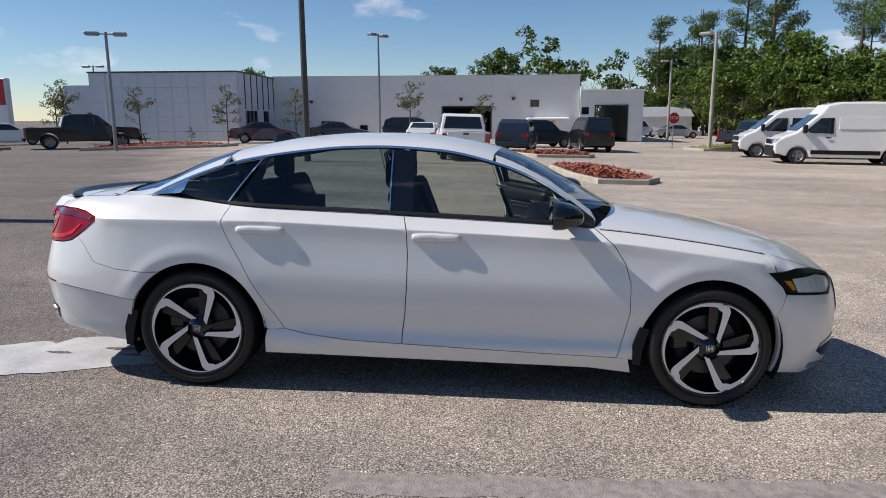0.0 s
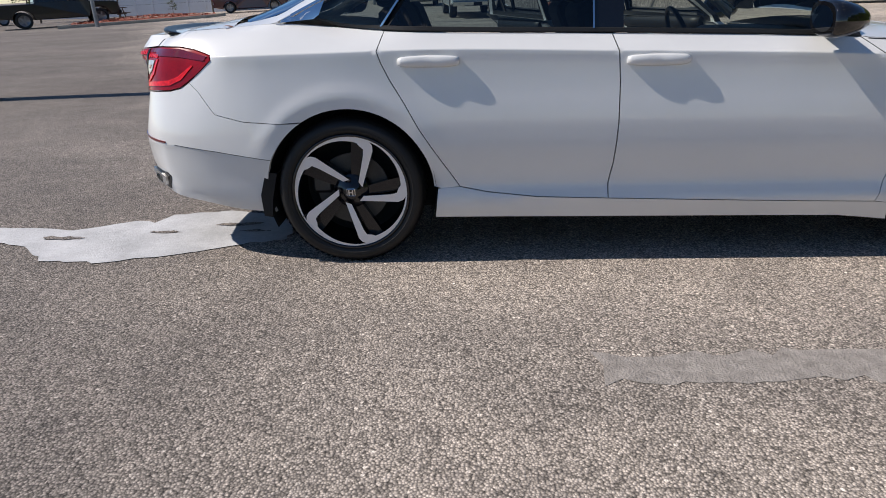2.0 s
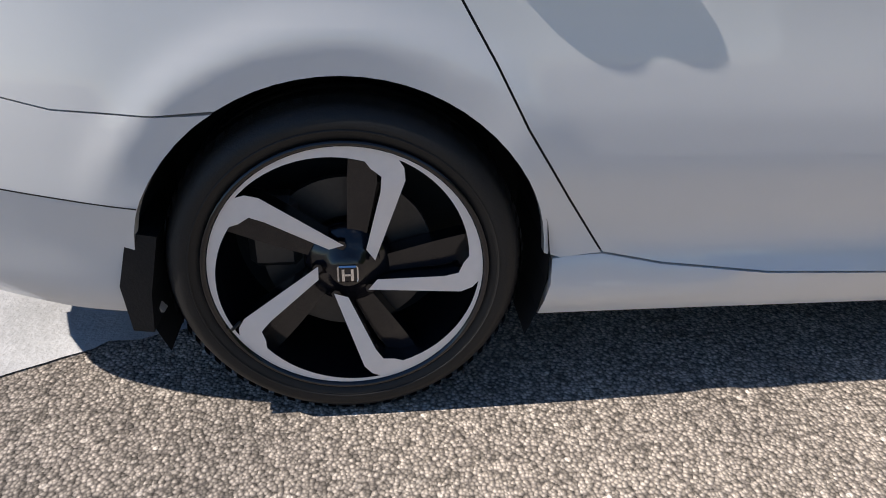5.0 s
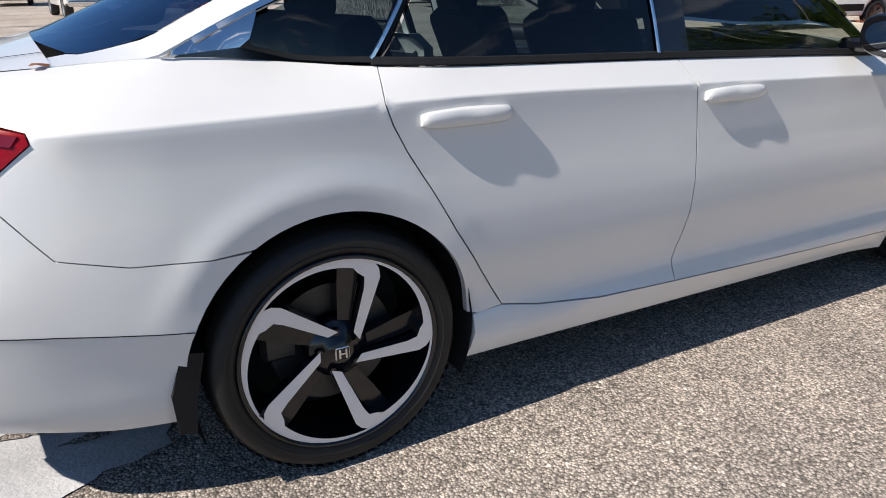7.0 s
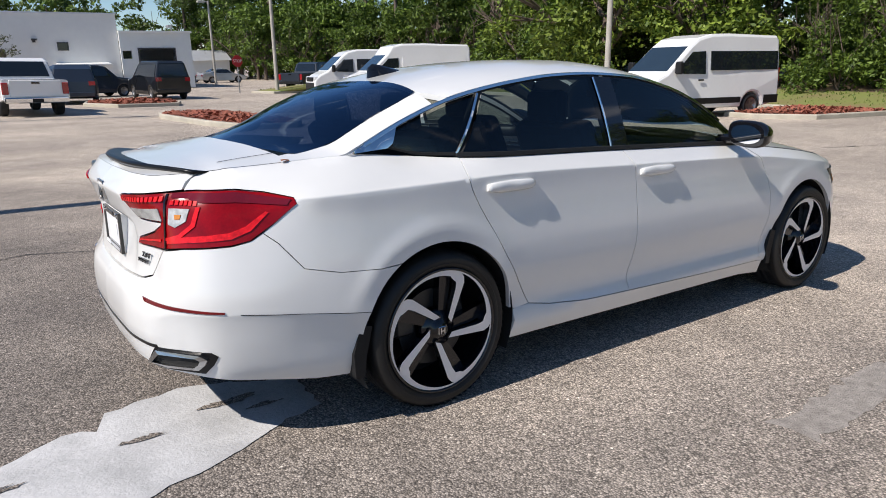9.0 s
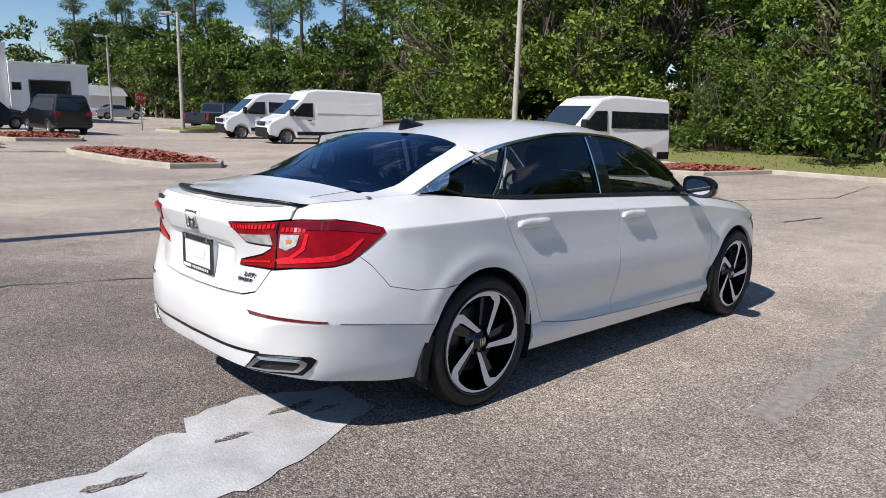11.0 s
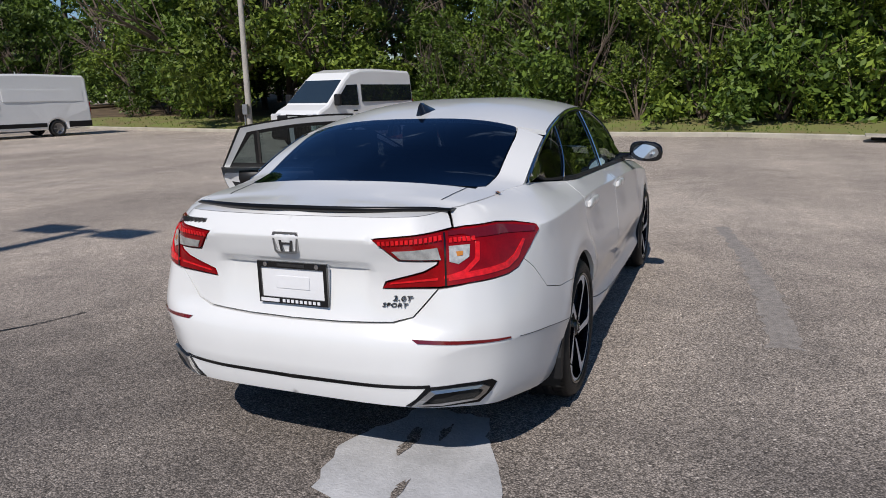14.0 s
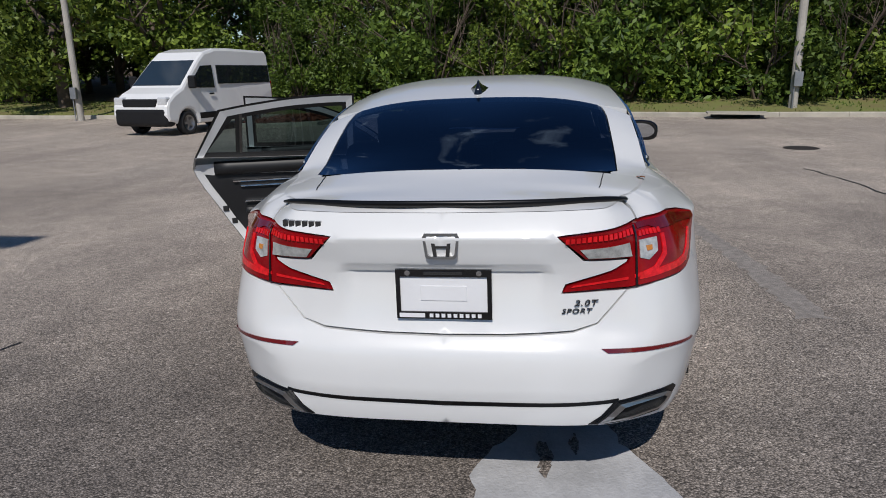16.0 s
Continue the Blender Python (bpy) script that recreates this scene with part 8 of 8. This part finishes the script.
# ---- wheels
def alloy_wheel(side):
    e = new("wheel")
    r = 0.335
    bm = bmesh.new()
    o = -side
    # tyre section, outer face first (local y = 0 is the wheel's outer plane, + is inwards)
    lathe(bm, [(0.262, 0.012), (0.272, 0.002), (0.300, -0.008), (0.318, 0.004), (0.330, 0.022), (0.335, 0.048), (0.336, 0.075), (0.331, 0.078), (0.331, 0.084), (0.336, 0.087), (0.337, 0.12), (0.332, 0.123), (0.332, 0.129), (0.337, 0.132), (0.336, 0.165), (0.330, 0.19), (0.305, 0.215), (0.262, 0.205)], 72)
    tyre = part("tyre", bm, C_["tyre"], e, smooth=True)
    bm = bmesh.new()
    for i in range(72):
        a = 2 * math.pi * i / 72
        for (y0, y1, sk) in ((0.012, 0.07, 0.02), (0.14, 0.20, -0.02)):
            p = [Vector((rr * math.cos(a + da), y, rr * math.sin(a + da))) for rr, y, da in ((0.3315, y0, 0), (0.3375, y0 + 0.02, 0.0), (0.3385, y1, sk), (0.3385, y1, sk + 0.05), (0.3375, y0 + 0.02, 0.05), (0.3315, y0, 0.05))]
            vs = [bm.verts.new(q) for q in p]
            bm.faces.new((vs[0], vs[1], vs[4], vs[5]))
            bm.faces.new((vs[1], vs[2], vs[3], vs[4]))
    tagged(part("tread_block", bm, C_["tyre"], tyre), kind="stuff")
    # raised sidewall marks
    bm = bmesh.new()
    lathe(bm, [(0.284, -0.004), (0.285, -0.0055), (0.287, -0.0055), (0.288, -0.0045)], 72)
    part("sidewall_bead", bm, C_["tyre"], tyre, smooth=True)
    bm = bmesh.new()
    lathe(bm, [(0.268, 0.004), (0.266, -0.002), (0.259, -0.002), (0.256, 0.006), (0.250, 0.040), (0.240, 0.10), (0.236, 0.19)], 72)
    part("rim", bm, C_["rim_black"], e, smooth=True)
    bm = bmesh.new()
    lathe(bm, [(0.165, 0.085), (0.165, 0.10), (0.08, 0.10)], 48)
    lathe(bm, [(0.165, 0.085), (0.085, 0.085)], 48)
    part("brake_disc", bm, C_["disc"], e)
    bm = bmesh.new()
    lathe(bm, [(0.237, 0.19), (0.05, 0.20)], 40)
    part("back_plate", bm, C_["under"], e)
    part("caliper", boxed(-0.19, -0.09, 0.07, 0.13, -0.02, 0.13, bevel=0.015), C_["disc"], e)
    for k in range(5):
        rot = Matrix.Rotation(-radians(72 * k), 3, "Y")
        # machined face: an arm that bends into an arc along the rim
        face = [(0.052, 0.022), (0.110, 0.190), (0.108, 0.214), (0.094, 0.236)]
        for i in range(15):
            a = radians(70 + 77 * i / 14)
            rr = 0.2555
            face.append((rr * math.cos(a), rr * math.sin(a)))
        for i in range(15):
            a = radians(146 - 66 * i / 14)
            rr = 0.2495 - 0.019 * (i / 14) ** 1.7
            face.append((rr * math.cos(a), rr * math.sin(a)))
        face += [(0.050, 0.213), (0.068, 0.198), (0.066, 0.170), (0.036, 0.046)]
        def lift(u, v):
            q = math.hypot(u, v)
            return rot @ Vector((u, 0.004 + 0.022 * max(0.0, 1 - q / 0.2) ** 1.4, v))
        def back(u, v):
            q = math.hypot(u, v)
            return rot @ Vector((u * 0.99, 0.045 + 0.01 * max(0.0, 1 - q / 0.2), v * 0.99))
        bm = bmesh.new()
        poly = [Vector(p) for p in face]
        out, _, fs, *_ = delaunay_2d_cdt(poly, [], [list(range(len(poly)))], 1, 1e-6)
        vs = [bm.verts.new(lift(p.x, p.y)) for p in out]
        for f in fs:
            try:
                bm.faces.new([vs[i] for i in f])
            except ValueError:
                pass
        for f in bm.faces:
            f.smooth = False
        bmesh.ops.recalc_face_normals(bm, faces=bm.faces)
        if sum(f.normal.y for f in bm.faces) > 0:
            bmesh.ops.reverse_faces(bm, faces=bm.faces)
        spoke = part("spoke", bm, C_["machined"], e, "machined twisted spoke face")
        bm = bmesh.new()
        n = len(face)
        a_ = [bm.verts.new(lift(*p) + Vector((0, 0.0005, 0))) for p in face]
        b_ = [bm.verts.new(back(*p)) for p in face]
        for i in range(n):
            j = (i + 1) % n
            bm.faces.new((a_[i], a_[j], b_[j], b_[i]))
        bmesh.ops.recalc_face_normals(bm, faces=bm.faces)
        part("spoke_flank", bm, C_["rim_black"], spoke)
        # black web between the arms
        bm = bmesh.new()
        wp = [(0.03, 0.03), (0.060, 0.17), (0.062, 0.238), (0.012, 0.245), (0.006, 0.17), (0.0, 0.04)]
        prism(bm, wp, lambda u, v: rot @ Vector((u, 0.040, v)), lambda u, v: rot @ Vector((u, 0.08, v)))
        bmesh.ops.recalc_face_normals(bm, faces=bm.faces)
        part("web", bm, C_["rim_black"], spoke)
        bm = bmesh.new()
        a = radians(72 * k + 100)
        c = Vector((0.057 * math.cos(a), 0, 0.057 * math.sin(a)))
        tube(bm, c + Vector((0, 0.018, 0)), c + Vector((0, 0.05, 0)), 0.010, 0.011, 6)
        part("lug_nut", bm, C_["rim_black"], e)
    bm = bmesh.new()
    lathe(bm, [(0.001, 0.012), (0.028, 0.013), (0.034, 0.018), (0.050, 0.030), (0.078, 0.038), (0.085, 0.06)], 32)
    part("hub", bm, C_["rim_black"], e, smooth=True)
    cap = part("cap_ring", boxed(-0.020, 0.020, 0.007, 0.012, -0.018, 0.018, bevel=0.004), M["chrome"], e, "chrome cap emblem")
    part("cap_field", boxed(-0.0165, 0.0165, 0.0055, 0.0068, -0.0145, 0.0145), C_["rim_black"], cap)
    for x0 in (-0.011, 0.006):
        part("cap_bar", boxed(x0, x0 + 0.005, 0.0035, 0.0053, -0.013, 0.013), M["chrome"], cap)
    part("cap_bar", boxed(-0.0058, 0.0058, 0.0037, 0.0053, -0.0022, 0.0022), M["chrome"], cap)
    bm = bmesh.new()
    tube(bm, (-0.21, 0.01, -0.10), (-0.225, -0.006, -0.107), 0.004, 0.003, 8)
    part("valve", bm, C_["seal"], e)
    e.parent = car
    return e


wheel = alloy_wheel(-1)
wheel.matrix_basis = pose(0.0, -0.902, 0.337)
for x, y, rz, ang in ((2.83, -0.905, 0, -6), (0.0, 0.902, 180, 30), (2.83, 0.905, 180, 70)):
    w2 = copy_thing(wheel, pose(x, y, 0.337, 0, ang, rz))
    w2.parent = car

# ---- cabin
def seat(x, y, w_, parent_name="seat"):
    e = new(parent_name)
    e.parent = car
    part("cushion", boxed(x, x + 0.52, y - w_, y + w_, 0.45, 0.60, bevel=0.05, seg=2), C_["seat"], e)
    bm = boxed(-0.08, 0.06, -w_, w_, 0.0, 0.62, bevel=0.05, seg=2)
    bmesh.ops.rotate(bm, cent=(0, 0, 0), matrix=Matrix.Rotation(radians(-22), 3, "Y"), verts=bm.verts)
    bmesh.ops.translate(bm, verts=bm.verts, vec=(x, y, 0.56))
    part("backrest", bm, C_["seat"], e)
    hx_ = x - 0.27
    part("headrest", boxed(hx_ - 0.05, hx_ + 0.05, y - 0.12, y + 0.12, 1.12, 1.29, bevel=0.035, seg=2), C_["seat"], e)
    for k in (-0.05, 0.05):
        bm = bmesh.new()
        tube(bm, (hx_ + 0.03, y + k, 1.05), (hx_, y + k, 1.15), 0.006, 0.006, 8)
        part("headrest_post", bm, M["chrome"], e)


seat(1.32, -0.38, 0.26)
seat(1.32, 0.38, 0.26)
seat(0.42, -0.36, 0.30)
seat(0.42, 0.36, 0.30)
part("parcel_shelf", boxed(-0.40, 0.22, -0.60, 0.60, 0.985, 1.0), C_["trim"], car)
part("dashboard", boxed(1.92, 2.38, -0.68, 0.68, 0.62, 0.96, bevel=0.06, seg=2), C_["trim"], car)
part("console", boxed(1.2, 1.95, -0.12, 0.12, 0.40, 0.64, bevel=0.03), C_["trim"], car)
bm = bmesh.new()
rings = []
for i in range(28):
    a = 2 * math.pi * i / 28
    c = Vector((0, 0.18 * math.cos(a), 0.18 * math.sin(a)))
    rings.append([bm.verts.new(c + Vector((0.014 * math.sin(b), 0.014 * math.cos(b) * math.cos(a), 0.014 * math.cos(b) * math.sin(a)))) for b in [2 * math.pi * k / 8 for k in range(8)]])
for i in range(28):
    for k in range(8):
        bm.faces.new((rings[i][k], rings[(i + 1) % 28][k], rings[(i + 1) % 28][(k + 1) % 8], rings[i][(k + 1) % 8]))
bmesh.ops.rotate(bm, cent=(0, 0, 0), matrix=Matrix.Rotation(radians(-22), 3, "Y"), verts=bm.verts)
bmesh.ops.translate(bm, verts=bm.verts, vec=(1.78, 0.38, 0.90))
part("steering_wheel", bm, C_["trim"], car)
part("rear_mirror", boxed(1.86, 1.90, -0.12, 0.12, 1.23, 1.29, bevel=0.015), C_["trim"], car)
bm = bmesh.new()
panel(bm, [(p[0], p[1] * 0.96) for p in roof_poly], lambda x, y, d=0.0: roof(x, y, 0.03 + d), 0.12, 0.0, 0)
part("headliner", bm, C_["liner"], car)

# a dry leaf caught on the rear pillar
bm = bmesh.new()
lf = [(-0.022, 0), (-0.01, -0.011), (0.012, -0.012), (0.026, 0.0), (0.012, 0.010), (-0.008, 0.012)]
c0 = bm.verts.new((0, 0, 0.006))
ring = [bm.verts.new((x, y, 0.0 + 0.004 * (i % 2))) for i, (x, y) in enumerate(lf)]
for i in range(6):
    bm.faces.new((c0, ring[i], ring[(i + 1) % 6]))
leaf_ob = link("dry_leaf", bm, C_["leaf_dry"])
leaf_ob.matrix_basis = CAR_POSE @ pose(-0.545, -0.665, top_z(-0.545, -0.665) + 0.004, 6, 4, 30)
tagged(leaf_ob, "small dry brown leaf lying on white paint", "leaf")
